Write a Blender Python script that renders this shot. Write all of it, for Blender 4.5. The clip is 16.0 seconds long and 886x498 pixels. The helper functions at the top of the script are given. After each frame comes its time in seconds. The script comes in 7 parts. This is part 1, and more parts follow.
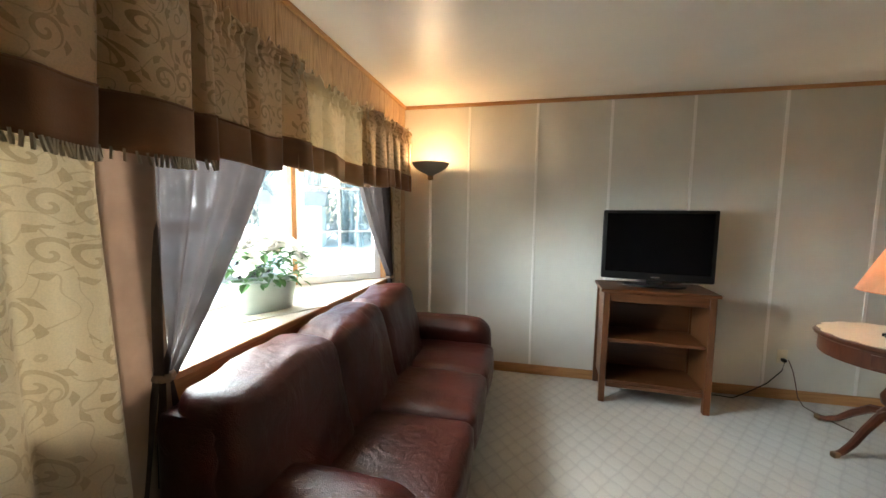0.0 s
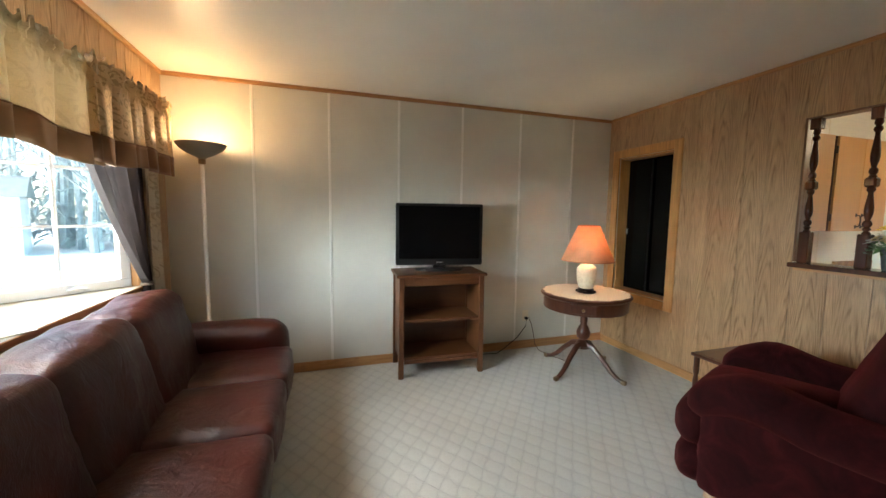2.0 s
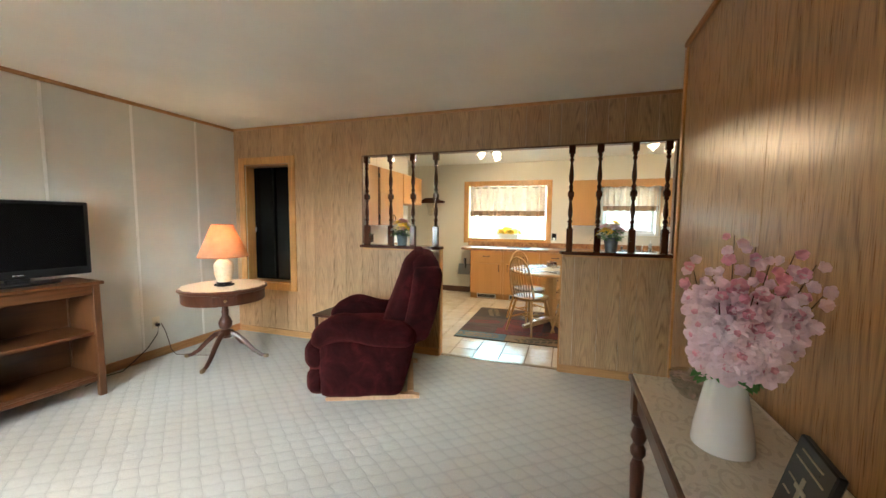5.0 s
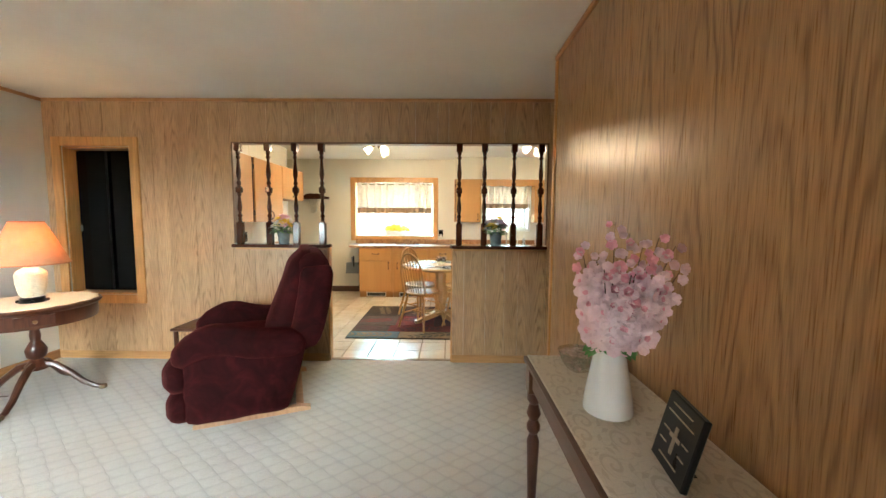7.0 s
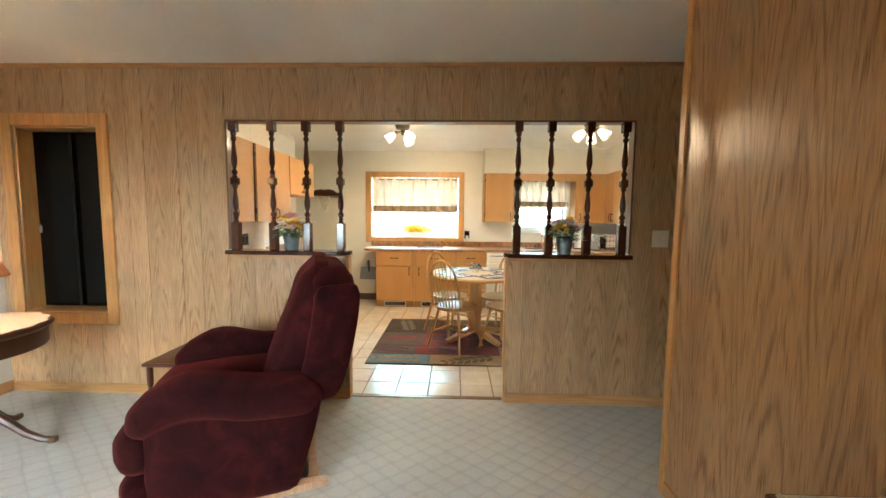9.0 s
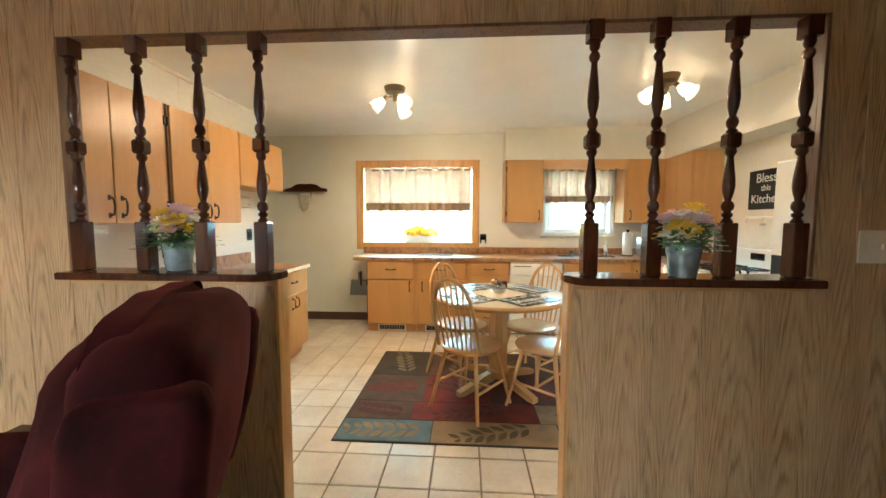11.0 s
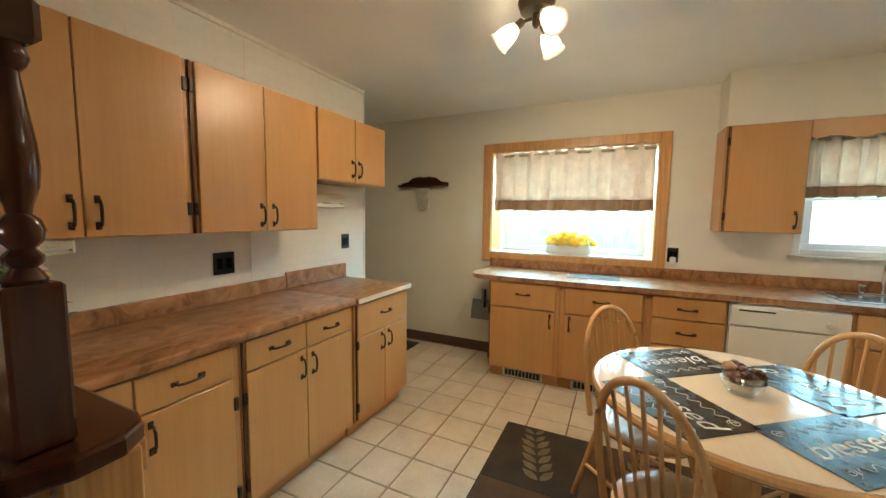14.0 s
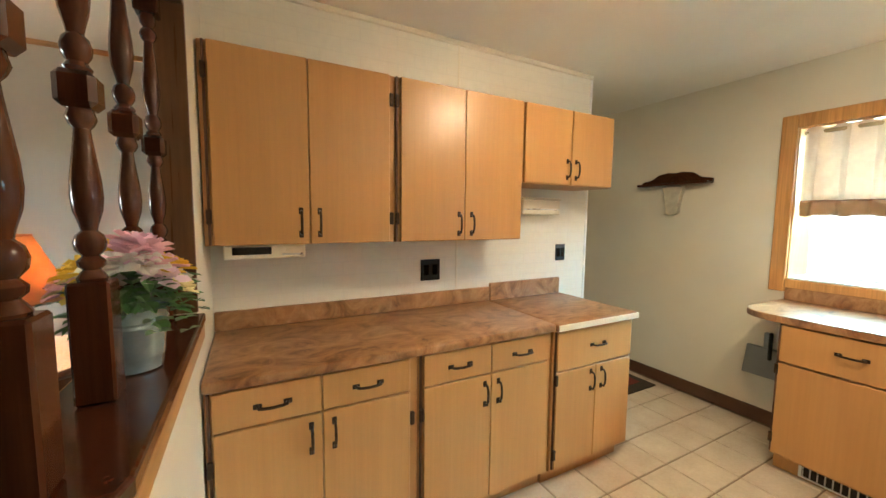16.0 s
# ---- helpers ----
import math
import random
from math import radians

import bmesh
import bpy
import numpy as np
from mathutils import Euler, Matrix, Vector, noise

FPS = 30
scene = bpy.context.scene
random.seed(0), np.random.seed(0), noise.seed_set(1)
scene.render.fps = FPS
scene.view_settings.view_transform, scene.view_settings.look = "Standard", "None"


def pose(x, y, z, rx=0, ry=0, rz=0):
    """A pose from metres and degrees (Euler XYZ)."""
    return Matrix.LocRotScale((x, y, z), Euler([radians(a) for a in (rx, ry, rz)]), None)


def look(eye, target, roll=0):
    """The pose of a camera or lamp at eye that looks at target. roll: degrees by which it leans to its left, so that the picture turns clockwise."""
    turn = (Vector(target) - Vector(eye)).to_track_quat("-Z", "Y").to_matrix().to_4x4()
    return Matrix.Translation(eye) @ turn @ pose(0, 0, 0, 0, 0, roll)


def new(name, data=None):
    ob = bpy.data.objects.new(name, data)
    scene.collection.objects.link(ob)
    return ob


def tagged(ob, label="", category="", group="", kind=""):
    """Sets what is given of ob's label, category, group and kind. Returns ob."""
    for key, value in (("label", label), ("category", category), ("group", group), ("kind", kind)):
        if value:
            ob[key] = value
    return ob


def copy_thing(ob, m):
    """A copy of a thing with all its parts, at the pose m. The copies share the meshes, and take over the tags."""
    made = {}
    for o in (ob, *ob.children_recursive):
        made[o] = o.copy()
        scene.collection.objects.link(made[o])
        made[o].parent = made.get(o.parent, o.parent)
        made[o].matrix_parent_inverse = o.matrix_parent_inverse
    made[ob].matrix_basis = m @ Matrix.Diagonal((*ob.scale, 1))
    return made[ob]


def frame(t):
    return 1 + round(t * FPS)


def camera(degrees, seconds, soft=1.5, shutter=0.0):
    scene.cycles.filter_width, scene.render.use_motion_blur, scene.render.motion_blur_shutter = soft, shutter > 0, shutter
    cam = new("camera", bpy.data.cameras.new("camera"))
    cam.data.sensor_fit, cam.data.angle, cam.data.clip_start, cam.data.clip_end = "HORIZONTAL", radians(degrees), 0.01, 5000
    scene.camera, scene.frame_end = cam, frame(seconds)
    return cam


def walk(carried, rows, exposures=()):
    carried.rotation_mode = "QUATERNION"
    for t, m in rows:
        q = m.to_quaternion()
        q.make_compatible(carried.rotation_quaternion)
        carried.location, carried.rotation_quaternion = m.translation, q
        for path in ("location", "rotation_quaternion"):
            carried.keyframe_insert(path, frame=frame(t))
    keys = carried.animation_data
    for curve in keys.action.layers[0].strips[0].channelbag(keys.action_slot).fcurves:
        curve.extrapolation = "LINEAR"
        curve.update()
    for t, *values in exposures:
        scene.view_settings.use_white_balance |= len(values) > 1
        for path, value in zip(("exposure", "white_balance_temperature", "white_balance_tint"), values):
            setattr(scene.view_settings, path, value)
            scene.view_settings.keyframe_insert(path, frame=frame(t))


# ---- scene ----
cam = camera(100.3, 16.0)
PATH = [
    (0, (0.859, 0.99, 1.443), (0.421, 2.933, 1.259), 0.7),
    (0.5, (0.934, 1.001, 1.408), (0.522, 2.951, 1.234), 0.8),
    (1, (0.959, 1.019, 1.409), (0.782, 3.003, 1.23), 0.8),
    (1.5, (0.905, 1.025, 1.405), (1.139, 3.003, 1.223), 0.7),
    (2, (0.869, 0.999, 1.402), (1.479, 2.895, 1.216), 0.8),
    (2.5, (0.835, 0.948, 1.396), (1.804, 2.688, 1.217), 0.8),
    (3, (0.807, 0.857, 1.374), (2.123, 2.355, 1.216), 0.7),
    (3.5, (0.748, 0.693, 1.386), (2.27, 1.98, 1.221), 0.7),
    (4, (0.645, 0.615, 1.386), (2.321, 1.694, 1.225), 0.7),
    (4.5, (0.479, 0.6, 1.397), (2.282, 1.45, 1.237), 0.7),
    (5, (0.373, 0.552, 1.388), (2.264, 1.184, 1.23), 0.5),
    (5.2, (0.34, 0.538, 1.392), (2.258, 1.082, 1.229), 0.5),
    (7.3, (0.475, 0.651, 1.362), (2.468, 0.663, 1.197), 0.4),
    (7.5, (0.542, 0.668, 1.366), (2.535, 0.679, 1.199), 0.4),
    (8, (0.733, 0.694, 1.373), (2.725, 0.714, 1.204), 0.4),
    (8.5, (0.942, 0.799, 1.357), (2.934, 0.851, 1.196), 0.5),
    (9, (1.189, 0.97, 1.367), (3.181, 1.031, 1.2), 0.6),
    (9.2, (1.298, 1.013, 1.36), (3.29, 1.07, 1.191), 0.6),
    (11.3, (2.579, 0.975, 1.325), (4.569, 1.116, 1.178), 0),
    (11.5, (2.669, 0.960, 1.334), (4.658, 1.113, 1.186), 0),
    (12, (2.912, 0.935, 1.361), (4.895, 1.129, 1.190), 0.4),
    (12.5, (3.138, 0.975, 1.373), (5.118, 1.189, 1.195), 0.4),
    (13, (3.374, 1.007, 1.391), (5.345, 1.287, 1.203), 0.6),
    (13.5, (3.533, 1.043, 1.389), (5.446, 1.598, 1.215), 0.6),
    (14, (3.682, 1.170, 1.406), (5.479, 2.028, 1.224), 0.7),
    (14.5, (3.803, 1.295, 1.409), (5.450, 2.416, 1.235), 0.5),
    (15, (3.926, 1.328, 1.419), (5.355, 2.716, 1.243), 0.6),
    (15.5, (4.024, 1.307, 1.430), (5.160, 2.944, 1.254), 0.6),
    (16, (4.083, 1.248, 1.430), (5.013, 3.010, 1.256), 0.6),
]
walk(cam, [(t, look(eye, target, roll)) for t, eye, target, roll in PATH], [(0.0, 2.45), (1.0, 2.45), (2.5, 2.58), (4.5, 3.1), (7.4, 3.45), (9.2, 3.35), (11.3, 3.15), (12.5, 2.78), (13.5, 2.5), (15.0, 2.74), (16.0, 3.08)])

# world, daylight
world = bpy.data.worlds.new("world")
scene.world = world
world.use_nodes = True
wn = world.node_tree
sky = wn.nodes.new("ShaderNodeTexSky")
sky.sky_type = "NISHITA"
sky.sun_disc = False
sky.sun_elevation, sky.sun_rotation = radians(38), radians(250)
wn.links.new(sky.outputs[0], wn.nodes["Background"].inputs[0])
wn.nodes["Background"].inputs[1].default_value = 0.15
sun = new("sun", bpy.data.lights.new("sun", "SUN"))
sun.data.energy, sun.data.angle, sun.data.color = 1.1, radians(25), (1.0, 0.98, 0.95)
sun.matrix_world = look((0, 0, 10), (8.5, -2.9, 3.2))


def point_lamp(name, at, watts, colour, radius=0.04):
    ob = new(name, bpy.data.lights.new(name, "POINT"))
    ob.data.energy, ob.data.color, ob.data.shadow_soft_size = watts, colour, radius
    ob.location = at
    return ob


def area_lamp(name, at, target, w, h, watts, colour):
    ob = new(name, bpy.data.lights.new(name, "AREA"))
    ob.data.shape, ob.data.size, ob.data.size_y = "RECTANGLE", w, h
    ob.data.energy, ob.data.color = watts, colour
    ob.matrix_world = look(at, target)
    return ob


WARM = (1.0, 0.62, 0.30)
BULB = (1.0, 0.78, 0.50)
DAY = (0.86, 0.96, 1.0)
YARD = (0.50, 0.86, 1.0)
XEAST = 7.265
point_lamp("floor_lamp_bulb", (0.03, 4.13, 1.91), 2.3, WARM, 0.06)
point_lamp("table_lamp_bulb", (3.08, 3.70, 1.175), 2.8, (1.0, 0.70, 0.40), 0.04)
KLIGHTS = [(5.58, 1.59), (5.45, -0.54)]
for lx, ly in KLIGHTS:
    for k in range(3):
        a = radians(120 * k + 100)
        at = Vector((lx + 0.20 * math.cos(a), ly + 0.20 * math.sin(a), 2.245))
        ob = new("kitchen_bulb", bpy.data.lights.new("kitchen_bulb", "SPOT"))
        ob.data.energy, ob.data.color, ob.data.shadow_soft_size = (6.5 if ly > 0 else 2.1), BULB, 0.03
        ob.data.spot_size, ob.data.spot_blend = radians(168), 1.0
        ob.matrix_world = look(at, at + Vector((0.60 * math.cos(a), 0.60 * math.sin(a), -0.80)))
# daylight that the sky sends in at the window openings
area_lamp("bay_daylight", (-0.93, 2.44, 1.90), (1.8, 0.8, 1.1), 1.9, 0.26, 15, DAY)
area_lamp("kitchen_daylight", (XEAST + 0.40, 1.62, 1.70), (5.0, 1.62, 1.3), 1.3, 0.42, 6.0, YARD)
area_lamp("sink_daylight", (XEAST + 0.25, -0.43, 1.80), (5.6, -0.43, 1.3), 0.75, 0.34, 2.4, YARD)

# ---- materials ----


def nodes_of(name):
    m = bpy.data.materials.new(name)
    m.use_nodes = True
    nt = m.node_tree
    return m, nt, nt.nodes["Principled BSDF"]


def nd(nt, kind, **kw):
    n = nt.nodes.new("ShaderNode" + kind)
    for k, v in kw.items():
        if k in n.inputs:
            n.inputs[k].default_value = v
    return n


def lk(nt, a, b):
    nt.links.new(a, b)


def math_node(nt, op, a, b=None):
    n = nt.nodes.new("ShaderNodeMath")
    n.operation = op
    for i, v in enumerate((a, b)):
        if v is None:
            continue
        if isinstance(v, (int, float)):
            n.inputs[i].default_value = v
        else:
            lk(nt, v, n.inputs[i])
    return n.outputs[0]


def coords(nt, scale=(1, 1, 1), world_space=False, shift=True):
    if world_space:
        src = nt.nodes.new("ShaderNodeNewGeometry").outputs["Position"]
    else:
        src = nt.nodes.new("ShaderNodeTexCoord").outputs["Object"]
    if shift:
        info = nt.nodes.new("ShaderNodeObjectInfo").outputs["Random"]
        add = nt.nodes.new("ShaderNodeVectorMath")
        add.operation = "ADD"
        lk(nt, src, add.inputs[0])
        lk(nt, math_node(nt, "MULTIPLY", info, 17.0), add.inputs[1])
        src = add.outputs[0]
    mp = nt.nodes.new("ShaderNodeMapping")
    mp.inputs["Scale"].default_value = scale
    lk(nt, src, mp.inputs[0])
    return mp.outputs[0]


def noise_tex(nt, vec, scale, detail=3.0, rough=0.55, dist=0.0):
    n = nd(nt, "TexNoise", Scale=scale, Detail=detail, Roughness=rough, Distortion=dist)
    lk(nt, vec, n.inputs["Vector"])
    return n.outputs["Fac"]


def ramp(nt, fac, stops):
    r = nt.nodes.new("ShaderNodeValToRGB")
    el = r.color_ramp.elements
    while len(el) < len(stops):
        el.new(0.5)
    for e, (p, c) in zip(el, stops):
        e.position, e.color = p, (*c, 1)
    lk(nt, fac, r.inputs[0])
    return r.outputs[0]


def mix(nt, fac, a, b, mode="MIX"):
    n = nt.nodes.new("ShaderNodeMix")
    n.data_type, n.blend_type = "RGBA", mode
    if isinstance(fac, (int, float)):
        n.inputs[0].default_value = fac
    else:
        lk(nt, fac, n.inputs[0])
    for i, v in ((6, a), (7, b)):
        if isinstance(v, tuple):
            n.inputs[i].default_value = (*v, 1)
        else:
            lk(nt, v, n.inputs[i])
    return n.outputs[2]


def bump(nt, b, height, strength=0.3, dist=0.01):
    n = nd(nt, "Bump", Strength=strength, Distance=dist)
    lk(nt, height, n.inputs["Height"])
    lk(nt, n.outputs[0], b.inputs["Normal"])


def scaled(c, k):
    return tuple(min(1.0, v * k) for v in c)


def paint(name, c, rough=0.6, var=0.06, scale=4.0, bumps=0.1, fine=120.0, metal=0.0, world_space=False, spec=0.5):
    m, nt, b = nodes_of(name)
    b.inputs["Specular IOR Level"].default_value = spec
    v = coords(nt, world_space=world_space, shift=not world_space)
    n1 = noise_tex(nt, v, scale, 4)
    n2 = noise_tex(nt, v, fine, 2)
    lk(nt, ramp(nt, n1, [(0.3, scaled(c, 1 - var)), (0.7, scaled(c, 1 + var))]), b.inputs["Base Color"])
    lk(nt, math_node(nt, "ADD", math_node(nt, "MULTIPLY", n1, 0.15), rough - 0.075), b.inputs["Roughness"])
    b.inputs["Metallic"].default_value = metal
    if bumps:
        bump(nt, b, n2, bumps, 0.002)
    return m


def wood(name, dark, light, rough=0.4, axis=2, grain=1.0, lines=0.5, world_space=False, bumps=0.08, ring=9.0, pore=0.75):
    """Long grain along one axis with cathedral lines and fine pores."""
    m, nt, b = nodes_of(name)
    s = [3.2 * grain] * 3
    s[axis] = 0.42 * grain
    f = [70.0 * grain] * 3
    f[axis] = 2.2 * grain
    field = noise_tex(nt, coords(nt, s, world_space), 1.0, 1.5, 0.5, 0.3)
    rings = math_node(nt, "SINE", math_node(nt, "MULTIPLY", field, ring * 7))
    rings = math_node(nt, "POWER", math_node(nt, "ADD", math_node(nt, "MULTIPLY", rings, 0.5), 0.5), 3.0)
    pores = noise_tex(nt, coords(nt, f, world_space), 1.0, 3, 0.6)
    tone = noise_tex(nt, coords(nt, [v * 0.5 for v in s], world_space), 1.0, 2)
    base = ramp(nt, tone, [(0.3, tuple(d * 0.35 + l * 0.65 for d, l in zip(dark, light))), (0.7, light)])
    col = mix(nt, math_node(nt, "MULTIPLY", rings, lines), base, dark)
    streak = ramp(nt, pores, [(0.35, (0.72, 0.70, 0.68)), (0.62, (1, 1, 1))])
    col = mix(nt, pore, col, streak, "MULTIPLY")
    lk(nt, col, b.inputs["Base Color"])
    lk(nt, math_node(nt, "ADD", math_node(nt, "MULTIPLY", pores, 0.2), rough - 0.1), b.inputs["Roughness"])
    bump(nt, b, pores, bumps, 0.001)
    return m


def cloth(name, c1, c2, weave=900.0, rough=0.9, fold=0.25, sheen=0.2):
    m, nt, b = nodes_of(name)
    v = coords(nt)
    n = noise_tex(nt, v, 7.0, 4)
    w = noise_tex(nt, v, weave * 0.4, 2)
    lk(nt, ramp(nt, n, [(0.3, c1), (0.7, c2)]), b.inputs["Base Color"])
    b.inputs["Roughness"].default_value = rough
    b.inputs["Sheen Weight"].default_value = sheen
    b.inputs["Specular IOR Level"].default_value = 0.2
    bump(nt, b, w, fold, 0.002)
    return m


def damask(name, ground, figure, scale=9.0, trans=0.0):
    """Woven scroll pattern: curls round scattered centres, joined by thin wandering stems."""
    m, nt, b = nodes_of(name)
    v = coords(nt, shift=False)
    warp = nd(nt, "TexNoise", Scale=scale * 0.9, Detail=1.0)
    lk(nt, v, warp.inputs["Vector"])
    sep0 = nt.nodes.new("ShaderNodeSeparateXYZ")
    lk(nt, v, sep0.inputs[0])
    cmb = nt.nodes.new("ShaderNodeCombineXYZ")
    lk(nt, math_node(nt, "MULTIPLY", sep0.outputs[1], scale), cmb.inputs[0])
    lk(nt, math_node(nt, "MULTIPLY", math_node(nt, "ADD", sep0.outputs[2], math_node(nt, "MULTIPLY", sep0.outputs[0], 0.6)), scale), cmb.inputs[1])
    vo = nt.nodes.new("ShaderNodeTexVoronoi")
    vo.voronoi_dimensions = "2D"
    vo.inputs["Scale"].default_value = 1.0
    vo.inputs["Randomness"].default_value = 0.75
    lk(nt, cmb.outputs[0], vo.inputs["Vector"])
    loc = nt.nodes.new("ShaderNodeVectorMath")
    loc.operation = "SUBTRACT"
    lk(nt, cmb.outputs[0], loc.inputs[0])
    lk(nt, vo.outputs["Position"], loc.inputs[1])
    sp = nt.nodes.new("ShaderNodeSeparateXYZ")
    lk(nt, loc.outputs[0], sp.inputs[0])
    ang = math_node(nt, "ARCTAN2", sp.outputs[1], sp.outputs[0])
    d = vo.outputs["Distance"]
    curl = math_node(nt, "SINE", math_node(nt, "ADD", ang, math_node(nt, "MULTIPLY", d, 24.0)))
    leafy = math_node(nt, "SINE", math_node(nt, "ADD", math_node(nt, "MULTIPLY", ang, 5.0), math_node(nt, "MULTIPLY", d, 9.0)))
    core = math_node(nt, "MULTIPLY", math_node(nt, "GREATER_THAN", curl, 0.45), math_node(nt, "LESS_THAN", d, 0.34))
    rim = math_node(nt, "MULTIPLY", math_node(nt, "GREATER_THAN", leafy, 0.5), math_node(nt, "MULTIPLY", math_node(nt, "GREATER_THAN", d, 0.38), math_node(nt, "LESS_THAN", d, 0.52)))
    stem = math_node(nt, "LESS_THAN", math_node(nt, "ABSOLUTE", math_node(nt, "SINE", math_node(nt, "MULTIPLY", warp.outputs["Fac"], 22.0))), 0.13)
    on = math_node(nt, "MINIMUM", math_node(nt, "ADD", math_node(nt, "ADD", core, rim), math_node(nt, "MULTIPLY", stem, 0.7)), 1.0)
    fine = noise_tex(nt, v, 260.0, 2)
    fade = noise_tex(nt, v, 5.0, 2)
    col = mix(nt, math_node(nt, "MULTIPLY", on, math_node(nt, "ADD", math_node(nt, "MULTIPLY", fade, 0.7), 0.3)), ground, figure)
    col = mix(nt, 0.3, col, ramp(nt, fine, [(0.3, (0.6, 0.6, 0.6)), (0.7, (1, 1, 1))]), "MULTIPLY")
    lk(nt, col, b.inputs["Base Color"])
    b.inputs["Roughness"].default_value = 0.5
    b.inputs["Sheen Weight"].default_value = 0.15
    bump(nt, b, math_node(nt, "ADD", on, fine), 0.2, 0.001)
    if trans:
        tr = nt.nodes.new("ShaderNodeBsdfTranslucent")
        lk(nt, col, tr.inputs[0])
        mx = nt.nodes.new("ShaderNodeMixShader")
        mx.inputs[0].default_value = trans
        lk(nt, b.outputs[0], mx.inputs[1])
        lk(nt, tr.outputs[0], mx.inputs[2])
        lk(nt, mx.outputs[0], nt.nodes["Material Output"].inputs[0])
    return m


def thin(name, c, trans=0.4, clear=0.0, rough=0.9):
    """Thin cloth or paper: part diffuse, part translucent, part see-through."""
    m, nt, b = nodes_of(name)
    v = coords(nt)
    col = ramp(nt, noise_tex(nt, v, 12.0, 3), [(0.3, scaled(c, 0.9)), (0.7, scaled(c, 1.08))])
    lk(nt, col, b.inputs["Base Color"])
    b.inputs["Roughness"].default_value = rough
    tr = nt.nodes.new("ShaderNodeBsdfTranslucent")
    lk(nt, col, tr.inputs[0])
    mx = nt.nodes.new("ShaderNodeMixShader")
    mx.inputs[0].default_value = trans
    lk(nt, b.outputs[0], mx.inputs[1])
    lk(nt, tr.outputs[0], mx.inputs[2])
    out = mx.outputs[0]
    if clear:
        tp = nt.nodes.new("ShaderNodeBsdfTransparent")
        m2 = nt.nodes.new("ShaderNodeMixShader")
        m2.inputs[0].default_value = clear
        lk(nt, out, m2.inputs[1])
        lk(nt, tp.outputs[0], m2.inputs[2])
        out = m2.outputs[0]
    lk(nt, out, nt.nodes["Material Output"].inputs[0])
    return m


def pane_glass(name, gloss=0.06, tint=(0.97, 1.0, 1.0)):
    m, nt, b = nodes_of(name)
    tp = nt.nodes.new("ShaderNodeBsdfTransparent")
    tp.inputs[0].default_value = (*tint, 1)
    gl = nt.nodes.new("ShaderNodeBsdfGlossy")
    gl.inputs["Roughness"].default_value = 0.02
    mx = nt.nodes.new("ShaderNodeMixShader")
    mx.inputs[0].default_value = gloss
    lk(nt, tp.outputs[0], mx.inputs[1])
    lk(nt, gl.outputs[0], mx.inputs[2])
    lk(nt, mx.outputs[0], nt.nodes["Material Output"].inputs[0])
    return m


def glow(name, c, strength):
    m, nt, b = nodes_of(name)
    b.inputs["Emission Color"].default_value = (*c, 1)
    b.inputs["Emission Strength"].default_value = strength
    b.inputs["Base Color"].default_value = (0.04, 0.04, 0.04, 1)
    return m


def leather(name, c):
    m, nt, b = nodes_of(name)
    v = coords(nt)
    n1 = noise_tex(nt, v, 5.0, 4, 0.6, 0.6)
    b.inputs["Specular IOR Level"].default_value = 0.42
    vo = nd(nt, "TexVoronoi", Scale=260.0)
    lk(nt, v, vo.inputs["Vector"])
    wr = noise_tex(nt, coords(nt, (8, 11, 8)), 1.0, 5, 0.62, 1.2)
    lk(nt, ramp(nt, n1, [(0.3, scaled(c, 0.72)), (0.72, scaled(c, 1.3))]), b.inputs["Base Color"])
    lk(nt, math_node(nt, "ADD", math_node(nt, "MULTIPLY", n1, 0.22), 0.22), b.inputs["Roughness"])
    bump(nt, b, math_node(nt, "ADD", math_node(nt, "MULTIPLY", vo.outputs["Distance"], 0.12), wr), 0.55, 0.014)
    return m


def velvet(name, c):
    m, nt, b = nodes_of(name)
    v = coords(nt)
    n1 = noise_tex(nt, v, 6.0, 5, 0.65, 0.8)
    n2 = noise_tex(nt, v, 420.0, 2)
    lk(nt, ramp(nt, n1, [(0.32, scaled(c, 0.35)), (0.55, c), (0.75, scaled(c, 2.1))]), b.inputs["Base Color"])
    b.inputs["Roughness"].default_value = 0.95
    b.inputs["Sheen Weight"].default_value = 0.22
    b.inputs["Specular IOR Level"].default_value = 0.15
    b.inputs["Sheen Tint"].default_value = (0.55, 0.06, 0.05, 1)
    bump(nt, b, math_node(nt, "ADD", math_node(nt, "MULTIPLY", n2, 0.4), n1), 0.35, 0.006)
    return m


